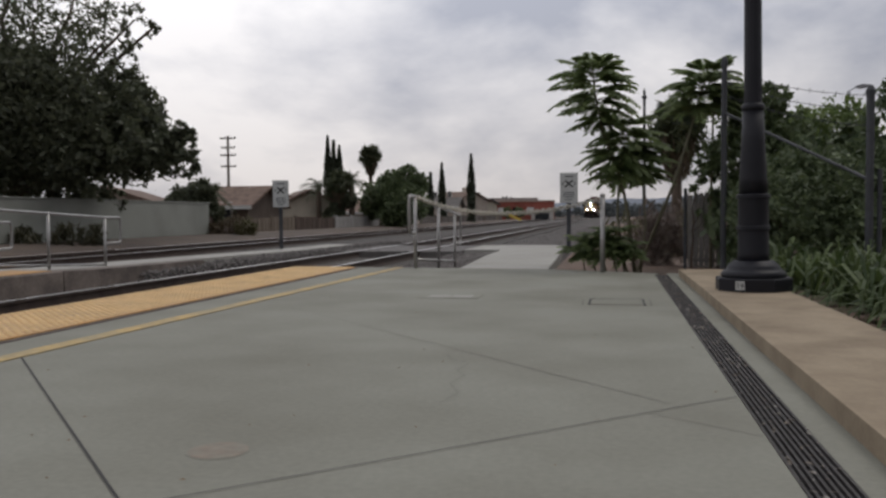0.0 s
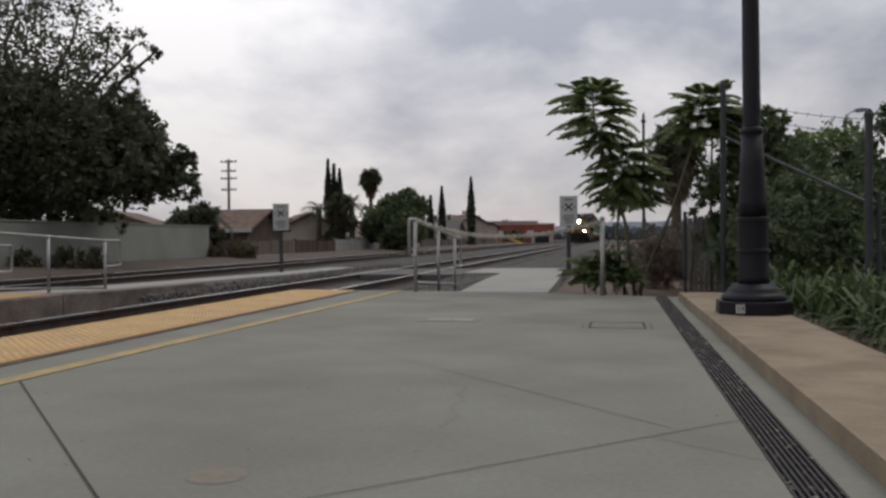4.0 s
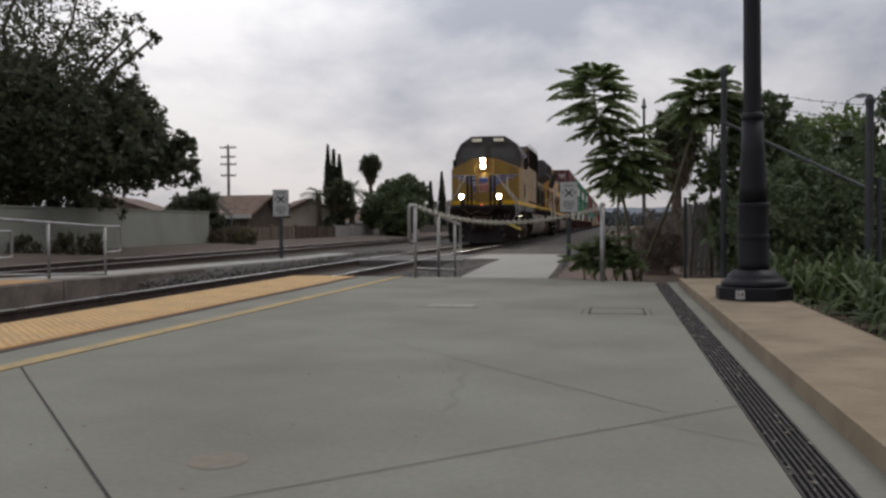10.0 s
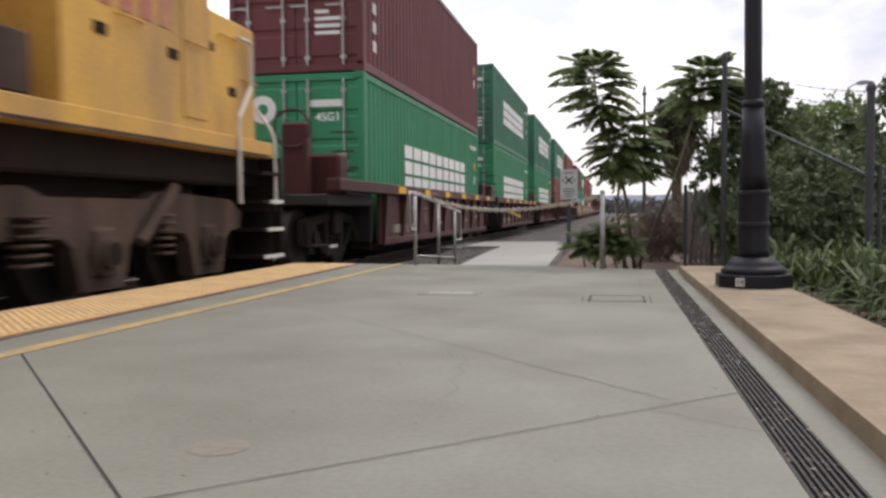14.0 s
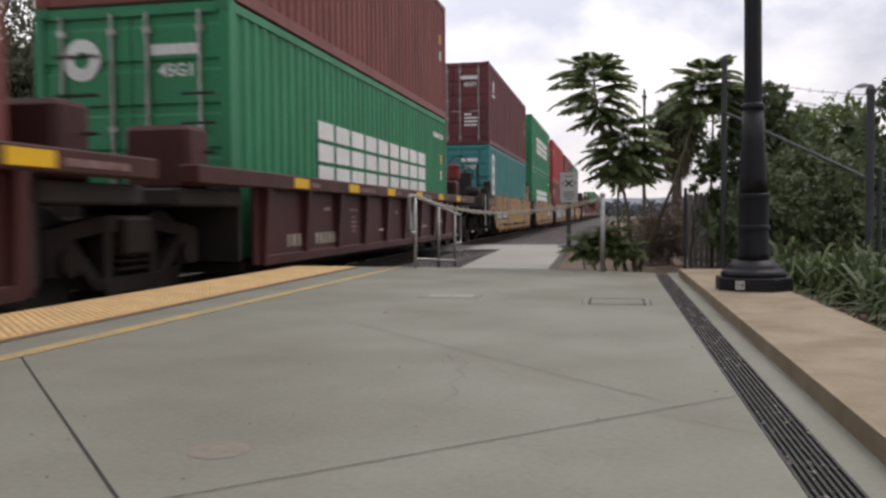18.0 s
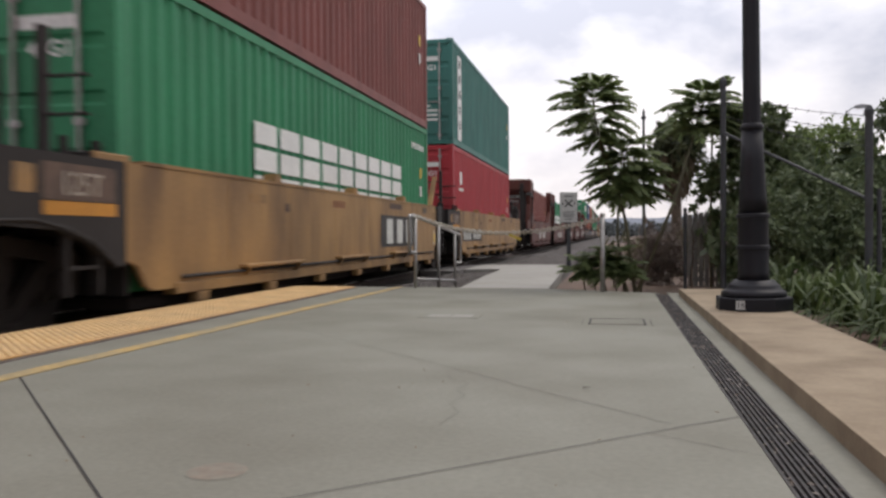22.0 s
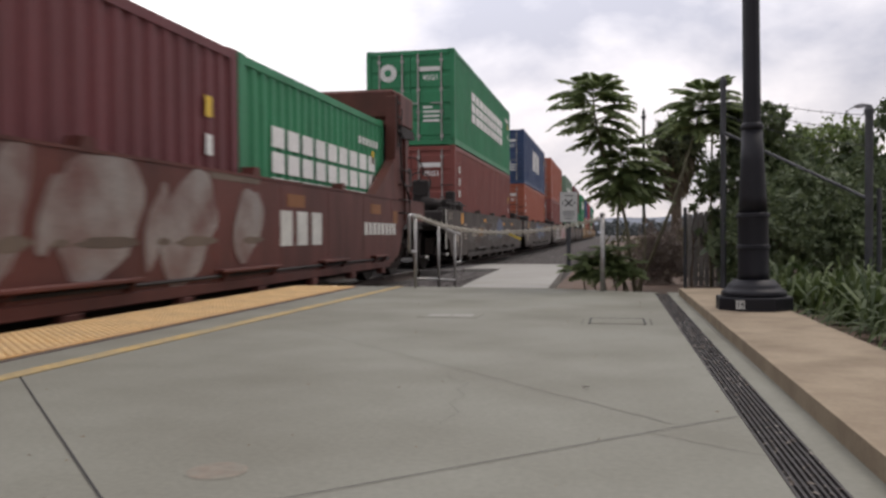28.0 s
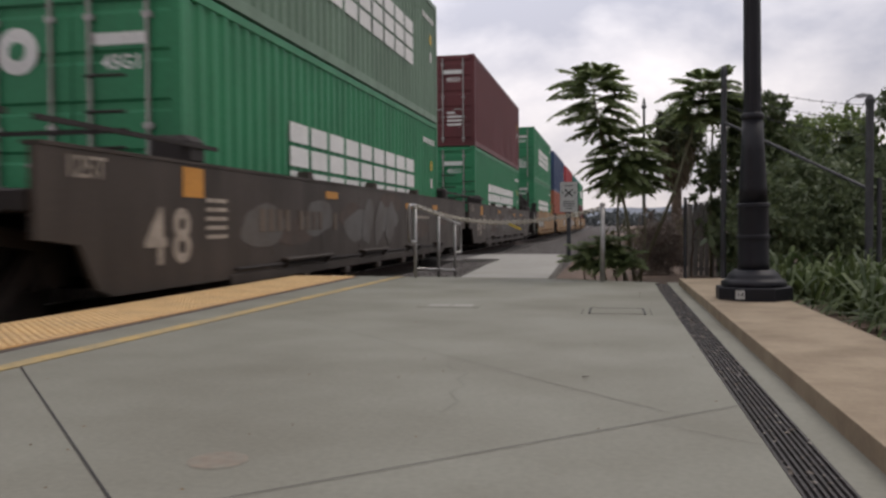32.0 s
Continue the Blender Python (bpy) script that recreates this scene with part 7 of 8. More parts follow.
leaf_part("shrub", blob_points(seen_blobs([(-13.2, 29.5, 1.5, 0.9), (-15.3, 29.5, 1.6, 1.0), (-17.5, 29.5, 1.7, 1.0), (-11.6, 29.5, 1.2, 0.5)]), 6000), 0.12, DARK_LEAF,
          thing("shrub", "dark shrubs hanging over the top of the block wall", "shrub"))


def palm(label, foot, height, spread, fronds, material, fan=False, skirt=False, r=0.2):
    T = thing("palm_tree", label, "palm tree")
    x, y, z = foot
    part("trunk", Mesh().tube([(x, y, z), (x, y, z + height * 0.5), (x, y, z + height)], [r * 1.15, r, r * 0.9], 10), BARK, T, smooth=True)
    top = Vector((x, y, z + height))

    def frond(elev, az, length, parent, mat_, name):
        m = Mesh()
        d = Vector((math.cos(az), math.sin(az), 0))
        s = Vector((-d.y, d.x, 0))
        n = 9
        spine = []
        for i in range(n + 1):
            t = i / n
            spine.append(top + d * length * t * math.cos(elev) + Vector((0, 0, length * (t * math.sin(elev) - 0.55 * t * t * (1 if not fan else 0.25)))))
        for i in range(1, n + 1):
            p = spine[i]
            w = length * (0.22 if not fan else 0.36 * i / n) * (1 if i < n else 0.5)
            for q in (-1, 1):
                tip = p + s * q * w + (spine[i] - spine[i - 1]) * 1.2 - Vector((0, 0, w * 0.55))
                m.add([p, p + (spine[i] - spine[i - 1]) * 0.35, tip], [(0, 1, 2)])
        m.tube(spine, 0.02 * length / 1.5, 4)
        part(name, m, mat_, parent, fix=False)
    for k in range(fronds):
        frond(random.uniform(-0.3, 1.3), k * 2.4 + random.uniform(-0.2, 0.2), spread * random.uniform(0.8, 1.1), T, material, "frond")
    if skirt:
        for k in range(14):
            frond(random.uniform(-1.4, -0.9), k * 2.4, spread * random.uniform(0.6, 0.9), T, DRY, "dry_frond")
    return T


def cypress(right, ahead, top, width):
    T = thing("cypress_tree", "tall slim dark cypress behind the houses", "tree", "cypresses")
    x, y, _ = sight(right, ahead, 0)
    part("trunk", Mesh().tube([(x, y, -0.6), (x, y, top * 0.8)], [0.16, 0.04], 8), BARK, T)
    n = 2600
    t = RNG.uniform(0.0, 1.0, n) ** 0.8
    rad = width / 2 * np.minimum(1, 2.2 * (1 - t)) ** 0.8 * RNG.uniform(0.5, 1.06, n)
    a = RNG.uniform(0, 2 * math.pi, n)
    c = np.stack([x + rad * np.cos(a), y + rad * np.sin(a), -0.4 + t * (top + 0.4)], 1)
    leaf_part("crown", c, 0.16, CYPRESS, T, droop=-1.2)


Z = 80
for px_r, top, w in ((-10.95, 8.2, 0.85), (-10.4, 7.8, 0.7), (-9.85, 7.3, 0.85)):
    cypress(px_r, Z, top, w)
cypress(-1.35, 92, 5.3, 0.65)
cypress(-0.1, 95, 6.5, 0.8)
cypress(3.25, 96, 7.6, 0.95)
def shaggy_palm(label, foot, height, r, size):
    """A fan palm: a spiky ball of leaves over a hanging dry skirt."""
    T = thing("palm_tree", label, "palm tree")
    x, y, z = foot
    part("trunk", Mesh().tube([(x, y, z), (x, y, z + height)], [r * 0.2, r * 0.16], 10), BARK, T, smooth=True)
    leaf_part("crown", blob_points([(x, y, z + height + r * 0.25, r), (x, y, z + height + r * 0.5, r * 0.8)], 1500, 0.2), size, PALM, T, droop=0.0, ratio=0.13)
    k = 500
    t, a = RNG.uniform(0, 1, k), RNG.uniform(0, 6.28, k)
    q = np.stack([x + r * 0.62 * (1 - 0.5 * t) * np.cos(a), y + r * 0.62 * (1 - 0.5 * t) * np.sin(a), z + height - r * 1.25 * t], 1)
    leaf_part("dry_skirt", q, size * 0.8, DRY_PALM, T, droop=3.0, ratio=0.12)


DRY_PALM = leafy("dry_palm_leaves", (0.07, 0.055, 0.035), (0.15, 0.115, 0.07))
shaggy_palm("tall fan palm with a shaggy skirt behind the trees", sight(-7.75, 90, -0.6), 7.2, 1.15, 0.42)
palm("feather palm in a back garden", sight(-8.6, 58, -0.6), 3.3, 1.5, 24, PALM, r=0.2)
palm("feather palm in a back garden", sight(-6.3, 58, -0.6), 3.6, 1.6, 24, PALM, r=0.2)
shaggy_palm("shaggy palm with a brown skirt before the cypresses", sight(-7.15, 58, -0.6), 3.2, 0.85, 0.34)
palm("small bushy palm beside the block wall", sight(-10.55, 38, -0.6), 2.3, 1.1, 44, PALM, r=0.25)
tree("round green tree behind the fence", sight(-3.4, 61, -0.6), sight(-3.4, 61, 1.0), seen_blobs([(-3.5, 61, 2.1, 1.6), (-2.6, 61, 3.3, 1.0), (-1.9, 61.5, 2.9, 0.9), (-4.8, 60.5, 2.0, 1.15), (-2.3, 60, 1.5, 1.35), (-5.2, 61, 1.2, 0.9), (-3.4, 60, 0.9, 1.3), (-3.7, 61, 3.0, 0.9)]), 24000, 0.12, TREE_LEAF, 0.2)
tree("low dark garden tree behind the fence", sight(-7.6, 58, -0.6), sight(-7.6, 58, 0.8), seen_blobs([(-7.4, 58, 1.0, 0.6), (-6.5, 58, 1.7, 0.6), (-7.9, 57.5, 0.6, 0.5)]), 3000, 0.14, DARK_LEAF, 0.15)
tree("bushy dark shrub at the end of the block wall", sight(-12.0, 37, -0.6), sight(-12.0, 37, 0.5), seen_blobs([(-11.5, 37, 1.3, 0.7), (-10.8, 37.3, 1.55, 0.75), (-10.5, 37.6, 0.8, 0.7), (-11.9, 37, 0.9, 0.6)]), 6000, 0.11, DARK_LEAF, 0.12)
for a, b, c, r, n in ((-10.0, 36, -0.05, 0.42, 900), (-9.4, 36.4, 0.1, 0.5, 1000), (-9.2, 37, 0.4, 0.35, 400), (-8.5, 36, 0.05, 0.55, 1500)):
    leaf_part("dry_tuft", blob_points(seen_blobs([(a, b, c, r)]), n), 0.1, OLIVE if a > -9 else DRY_PALM, thing("dry_bush", "dry brown tumbleweed bush beside the far track", "bush", "dry bushes"), droop=-0.8, ratio=0.15)
for a, b, r in ((-12.8, 24.5, 0.5), (-12.0, 24, 0.45), (-11.0, 24.3, 0.5), (-10.3, 24.6, 0.4), (-13.4, 24, 0.45)):
    leaf_part("grass_tuft", blob_points(seen_blobs([(a, b, 0.0, r)]), 700), 0.13, WEED, thing("weed_clump", "green weeds growing at the foot of the block wall", "weeds", "weeds"), droop=-1.5, ratio=0.12)


def compound_leaf(base, az, length, rise, sag, leaf):
    """One long drooping leaf: a stalk with paired broad leaflets that overlap into a feather."""
    d = Vector((math.cos(az), math.sin(az), 0))
    side = Vector((-d.y, d.x, 0))
    n = 13
    spine = [base + d * length * (j / n) * math.cos(rise * 0.6) + Vector((0, 0, length * ((j / n) * math.sin(rise) - sag * (j / n) ** 2.2))) for j in range(n + 1)]
    m = Mesh().tube(spine, [0.006 * (1 - 0.8 * j / n) for j in range(n + 1)], 4)
    for j in range(3, n + 1):
        p, fw = spine[j], (spine[j] - spine[j - 1]).normalized()
        for q in (-1, 1):
            w = leaf * (1.15 - 0.9 * abs(j / n - 0.5)) * random.uniform(0.8, 1.2)
            out = (side * q + fw * 0.45 + Vector((0, 0, -0.38 + random.uniform(-0.15, 0.15)))).normalized()
            wide = fw * 0.3 * w
            mid = p + out * w * 0.45
            m.add([p, mid + wide, p + out * w, mid - wide * 0.8], [(0, 1, 2, 3)])
    return m


def frond_plant(label, stems, material, leaf=0.125, name="tree_of_heaven"):
    """Slender stems with whorls of compound leaves; stems: (points, radius, [(share, count, length, rise)])."""
    T = thing(name, label, "young tree")
    for pts, r, whorls in stems:
        pts = [Vector(p) for p in pts]
        part("stem", Mesh().tube(pts, [r * (1 - 0.6 * i / (len(pts) - 1)) for i in range(len(pts))], 7), STEM, T, smooth=True)
        for share, count, length, rise in whorls:
            f = share * (len(pts) - 1)
            i = min(int(f), len(pts) - 2)
            base = pts[i].lerp(pts[i + 1], f - i)
            a0 = random.uniform(0, 6)
            for k in range(count):
                az = a0 + k * 2 * math.pi / count + random.uniform(-0.3, 0.3)
                m = compound_leaf(base, az, length * random.uniform(0.8, 1.15), rise + random.uniform(-0.2, 0.2), random.uniform(0.22, 0.5), leaf)
                part("frond", m, material if random.random() > 0.1 or rise < 0.6 else BRIGHT_LEAF, T, fix=False)
    return T


frond_plant("young tree with an umbrella of drooping leaves beside the ramp", [
    ([sight(2.16, 9.4, -0.1), sight(2.08, 9.4, 0.6), sight(2.0, 9.4, 1.0), sight(1.8, 9.38, 1.5), sight(1.7, 9.35, 1.92), sight(1.67, 9.3, 2.22)], 0.022,
     [(0.68, 8, 0.36, 0.05), (0.735, 9, 0.44, 0.1), (0.78, 10, 0.5, 0.18), (0.84, 11, 0.52, 0.28), (0.9, 10, 0.5, 0.4), (0.955, 9, 0.44, 0.6), (0.99, 7, 0.3, 1.0)]),
    ([sight(2.06, 9.45, -0.1), sight(1.98, 9.5, 0.6), sight(2.0, 9.5, 1.1), sight(2.1, 9.5, 1.62)], 0.018,
     [(0.64, 8, 0.34, 0.0), (0.7, 9, 0.4, 0.05), (0.76, 10, 0.44, 0.1), (0.81, 10, 0.46, 0.15), (0.86, 10, 0.46, 0.2), (0.92, 10, 0.44, 0.35), (0.99, 8, 0.36, 0.6)]),
    ([sight(2.24, 9.5, -0.1), sight(2.3, 9.5, 0.5), sight(2.27, 9.5, 1.0), sight(2.3, 9.5, 1.35)], 0.014,
     [(0.74, 7, 0.3, 0.0), (0.82, 8, 0.34, 0.1), (0.91, 8, 0.36, 0.3), (0.99, 8, 0.34, 0.5)])], FROND)
frond_plant("young tree with broad drooping crown on a leaning stem", [
    ([sight(2.3, 9.95, -0.1), sight(2.75, 10, 0.95), sight(2.95, 10.05, 1.55), sight(3.08, 10.1, 1.97), sight(3.18, 10.1, 2.3)], 0.022,
     [(0.7, 8, 0.46, 0.15), (0.76, 10, 0.55, 0.25), (0.82, 11, 0.55, 0.3), (0.87, 10, 0.52, 0.4), (0.94, 9, 0.46, 0.6), (0.995, 7, 0.32, 1.0)]),
    ([sight(3.3, 10.3, -0.1), sight(3.3, 10.3, 1.2), sight(3.32, 10.3, 1.85), sight(3.34, 10.3, 2.36)], 0.018,
     [(0.72, 8, 0.34, 0.1), (0.82, 8, 0.34, 0.3), (0.92, 8, 0.34, 0.5), (0.995, 6, 0.26, 1.0)])], FROND)
frond_plant("low leafy sucker growing over the ramp edge", [
    ([(-0.3 + 0.12 * k, 9.5 - 0.03 * k, -0.1), (-0.34 + 0.1 * k, 9.52, 0.12 + h * 0.4), (-0.4 + 0.1 * k, 9.55, h)], 0.01, [(0.4, 6, 0.24, 0.15), (0.7, 7, 0.26, 0.3), (0.98, 7, 0.24, 0.5)])
    for k, h in enumerate((0.2, 0.3, 0.36, 0.3, 0.42, 0.25))], FROND, name="leafy_sucker", leaf=0.09)
dead = thing("dead_shrub", "brown dried shrub in front of the slat fence", "shrub")
leaf_part("brushwood", blob_points([(0.62, 11.2, 0.45, 0.3), (0.5, 11.3, 0.15, 0.35), (0.75, 11.2, 0.2, 0.3)], 4200, 0.0), 0.05, PURPLE_BRUSH, dead, droop=-0.8, ratio=0.1)
for k in range(16):
    bx, by, q = 0.35 + 0.1 * k + random.uniform(-0.15, 0.15), 13.5 + 1.3 * k, random.uniform(0.45, 0.75)
    leaf_part("brush", blob_points([(bx, by, 0.05, q), (bx + 0.9, by + 0.3, 0.2, q)], 900, 0.0), 0.085, PURPLE_BRUSH if k % 3 else OLIVE, thing("dry_bush", "dusty brown brush on the soil beyond the young trees", "bush", "brush beyond the ramp"), droop=-0.6, ratio=0.16)
setting("planting_soil", Mesh().box(-0.7, 9.0, 9.05, 60, -0.6, -0.06), SOIL, "bare brown soil beside the ramp", "soil")
setting("planting_bed", Mesh().box(1.14, 9.0, -30, 9.04, -0.6, -0.03), SOIL, "brown soil of the planting bed", "soil")
shaggy_palm("fan palm with a dry skirt beyond the fence", ring(4.1, 24, -0.5), 3.15, 0.8, 0.26)


def strap_clump(x, y, z, n, length, parent):
    """Arching strap-like leaves from one crown."""
    m = Mesh()
    for k in range(n + 24):
        az, ln = random.uniform(0, 2 * math.pi), length * (random.uniform(0.6, 1.15) if k < n else random.uniform(0.3, 0.6))
        d, lift = Vector((math.cos(az), math.sin(az), 0)), random.uniform(1.12, 1.55) if k < n else random.uniform(0.5, 1.2)
        fall = random.uniform(0.5, 1.1)
        s = Vector((-d.y, d.x, 0)) * 0.019 * random.uniform(0.6, 1.3)
        pts = [Vector((x, y, z)) + d * ln * t * math.cos(lift) * (1 + 0.5 * t) + Vector((0, 0, ln * (math.sin(lift) * t - fall * t ** 3))) for t in (0, 0.25, 0.5, 0.75, 1.0)]
        ws = (0.8, 1.0, 0.95, 0.7, 0.05)
        m.add([q for p, w in zip(pts, ws) for q in (p - s * w, p + s * w)], [(2 * i, 2 * i + 1, 2 * i + 3, 2 * i + 2) for i in range(4)])
    part("leaves", m, LILY, parent, fix=False)


for k in range(46):
    x, y = 1.4 + random.uniform(-0.02, 0.12) + 0.34 * (k % 3), 2.4 + 6.4 * (k / 46) + random.uniform(-0.1, 0.1)
    c = thing("strap_leaf_plant", "clump of arching green strap leaves behind the low wall", "plant", "strap-leaf plants")
    strap_clump(x + 0.14, y, -0.05, 20, random.uniform(0.6, 0.9), c)
# shrubs and trees along the wire fence
tree("dense dark green hedge shrub behind the planting", sight(3.7, 9.3, -0.3), sight(3.7, 9.3, 0.4), seen_blobs([(3.55, 9.0, 0.6, 0.5), (4.0, 9.4, 0.7, 0.7), (4.8, 9.4, 0.6, 0.7), (4.3, 9.8, 0.8, 0.55), (5.5, 9.5, 0.7, 0.7), (3.5, 9.4, 0.1, 0.4), (4.4, 8.9, 0.2, 0.5)]), 26000, 0.034, SHADE_LEAF, 0.06, "shrub", "shrub")
leaf_part("inner_foliage", blob_points(seen_blobs([(4.0, 9.8, 0.9, 0.6), (4.8, 9.9, 0.9, 0.6), (5.5, 9.9, 0.9, 0.6), (6.2, 10.0, 1.0, 0.6), (3.6, 9.9, 0.5, 0.5), (4.3, 10.2, 1.3, 0.4), (5.2, 10.4, 1.3, 0.45), (5.8, 10.2, 1.4, 0.4)]), 9000, 0.0), 0.075, SHADE_LEAF,
          thing("shrub", "dense shaded foliage inside the hedge", "shrub"))
tree("leafy green shrub tree beside the lamp post", sight(3.9, 10.2, -0.3), sight(3.9, 10.2, 0.6), seen_blobs([(3.75, 10.2, 1.75, 0.42), (3.6, 10.2, 1.3, 0.4), (4.05, 10.2, 1.45, 0.42), (3.45, 10.2, 2.0, 0.2), (3.95, 10.2, 1.95, 0.25)]), 9000, 0.042, TREE_LEAF, 0.04)
tree("bright green shrub tree above the hedge", sight(5.0, 11.0, -0.3), sight(5.0, 11.0, 0.6), seen_blobs([(4.7, 11, 1.6, 0.4), (5.2, 11, 1.65, 0.45), (5.5, 11, 1.2, 0.5), (4.9, 11, 1.2, 0.5), (4.35, 11, 1.3, 0.35)]), 11000, 0.042, BRIGHT_LEAF, 0.04)
tree("dark leafy tree at the end of the fence", sight(6.0, 10.5, -0.3), sight(5.9, 10.5, 1.0), seen_blobs([(5.75, 10.3, 2.05, 0.4), (6.1, 10.3, 2.4, 0.5), (6.2, 10.3, 1.7, 0.6), (6.6, 10.4, 2.2, 0.8), (6.1, 10, 1.0, 0.7)]), 15000, 0.045, SHADE_LEAF, 0.06)
tree("thin leafy shrub beside the fence post", sight(3.1, 10.4, -0.3), sight(3.1, 10.4, 0.4), seen_blobs([(3.32, 10.4, 0.95, 0.22), (3.4, 10.5, 0.6, 0.24), (3.25, 10.5, 1.2, 0.18)]), 700, 0.05, TREE_LEAF, 0.02, "shrub", "shrub")


# ---- wire fence, slat fence and posts on the planting side
def build_fences():
    F = thing("wire_fence", "grey steel wire fence with diagonal brace and barbed strands", "fence")
    p1, p2 = Vector(sight(3.05, 9.1, -0.3)), Vector(sight(3.82, 7.5, -0.3))
    part("post", Mesh().tube([p1, p1 + Vector((0, 0, 2.52))], 0.031, 12).lathe([(0.037, 2.5), (0.037, 2.56), (0.02, 2.6)], 12, p1), DULL_STEEL, F)
    part("post", Mesh().tube([p2, p2 + Vector((0, 0, 1.98))], 0.036, 12).lathe([(0.042, 1.96), (0.042, 2.0), (0.02, 2.04)], 12, p2), DULL_STEEL, F)
    part("post", Mesh().tube([p2 + Vector((0.09, 0.02, 0)), p2 + Vector((0.09, 0.02, 1.3))], 0.022, 10), DULL_STEEL, F)
    part("brace", Mesh().tube([p1 + Vector((0, 0, 2.0)), p2 + Vector((0, 0, 1.2))], 0.016, 8), DULL_STEEL, F)
    for k, dz in enumerate((0.0, -0.13, -0.27)):
        a, b = p1 + Vector((0, 0, 2.46 + dz)), p2 + Vector((0, 0, 1.95 + dz))
        m = Mesh()
        pts = [a.lerp(b, i / 24) - Vector((0, 0, 0.06 * math.sin(math.pi * i / 24))) for i in range(25)]
        m.tube(pts, 0.003, 4)
        for i in range(1, 24, 2):
            m.tube([pts[i] + Vector((0, 0, -0.02)), pts[i] + Vector((0.012, 0, 0.02))], 0.003, 3)
        part("barbed_strand", m, DULL_STEEL, F)
    SLAT = paint("weathered_slat_wood", (0.27, 0.255, 0.245), 0.9, stain=0.4, stain_scale=3, per_piece=0.15)
    S = thing("slat_fence", "weathered grey vertical slat fence behind the young trees", "fence")
    a, b = Vector((0.95, 10.95, 0)), Vector((1.75, 10.9, 0))
    for k in range(13):
        p = a.lerp(b, k / 12)
        part("slat", Mesh().box(p.x - 0.027, p.x + 0.027, p.y - 0.01, p.y + 0.01, -0.3, 0.86 + random.uniform(-0.02, 0.02)), SLAT, S)
    for z in (0.0, 0.62):
        part("fence_rail", Mesh().box(0.93, 1.78, 10.965, 10.99, z, z + 0.05), SLAT, S)
    post = thing("fence_post", "dull steel post beyond the slat fence", "post")
    x, y, _ = sight(2.78, 9.6, 0)
    part("pipe", Mesh().tube([(x, y, -0.3), (x, y, 0.9)], 0.02, 8), DULL_STEEL, post)
    far = thing("street_lamp", "slim far lamp post with a pointed finial", "lamp post")
    x, y, _ = sight(9.85, 41, 0)
    part("pole", Mesh().tube([(x, y, -0.5), (x, y, 6.2)], [0.09, 0.065], 10), DULL_STEEL, far)
    part("finial", Mesh().lathe([(0.1, 6.2), (0.14, 6.3), (0.05, 6.42), (0.08, 6.5), (0.01, 6.75)], 10, (x, y, 0)), DULL_STEEL, far)
    arm = thing("street_lamp", "grey cobra-head street lamp far beyond the fence", "lamp post")
    x, y, _ = sight(27.0, 56, 0)
    part("pole", Mesh().tube([(x, y, -0.5), (x, y, 8.7)], 0.055, 8), PALE_STEEL, arm)
    part("bracket", Mesh().tube([(x, y, 8.6), (x + 0.3, y, 8.85), (x + 0.7, y, 8.95)], 0.04, 6), PALE_STEEL, arm)
    part("head", Mesh().prism([(x + 0.45, 8.9), (x + 0.8, 8.82), (x + 1.5, 8.92), (x + 1.45, 9.04), (x + 0.9, 9.12), (x + 0.5, 9.02)], 1, y - 0.14, y + 0.14), PALE_STEEL, arm)


build_fences()


# ---- beyond the far track
def build_far_side():
    wall = Mesh().box(-17.2, -17.0, -40, 33.2, -0.6, 1.19, 0.01)
    W = setting("block_wall", wall, STUCCO, "plain grey-green block wall along the railway", "wall")
    setting("block_wall_return", Mesh().box(-26, -17.2, 33.0, 33.2, -0.6, 1.19, 0.01), STUCCO, "end of the grey-green block wall", "wall")
    part("wall_cap", Mesh().box(-17.23, -16.97, -40, 33.23, 1.19, 1.24, 0.01), STUCCO, W)
    tans = [paint("tan_fence_boards", (0.2, 0.16, 0.125), 0.9, per_piece=0.25), paint("white_fence_boards", (0.34, 0.33, 0.32), 0.9, per_piece=0.18),
            paint("grey_fence_boards", (0.15, 0.132, 0.122), 0.9, per_piece=0.25), paint("brown_fence_boards", (0.1, 0.07, 0.056), 0.9, per_piece=0.3)]
    board = Mesh().box(-0.015, 0.015, -0.069, 0.069, -1.3, 0.0, 0.004).done("board")
    y, order = 34.0, [3, 0, 0, 3, 3, 1, 1, 1, 3, 2, 2, 3, 2, 2, 3, 2, 2, 3, 2, 2, 0, 2, 2, 3, 2, 2, 2, 0, 2]
    for k, c in enumerate(order):
        length = 3.4
        P = thing("board_fence", ("tan", "pale whitewashed", "weathered grey", "dark brown")[c] + " board fence panel along the railway", "fence", "fence panels")
        h = random.uniform(0.95, 1.15) + (0.1 if c == 1 else 0)
        n = 22
        for i in range(n):
            part("board", board, tans[c], P, m=pose(-17.405 + random.uniform(-0.012, 0.012), y + (i + 0.5) * length / n, h - 0.5 + random.uniform(-0.03, 0.03), 0, 0, random.uniform(-2, 2)))
        part("fence_rail", Mesh().box(-17.46, -17.42, y, y + length, 0.2, 0.29), tans[c], P)
        part("post", Mesh().box(-17.5, -17.36, y - 0.06, y + 0.06, -0.6, h - 0.42), tans[c], P)
        y += length
    return tans


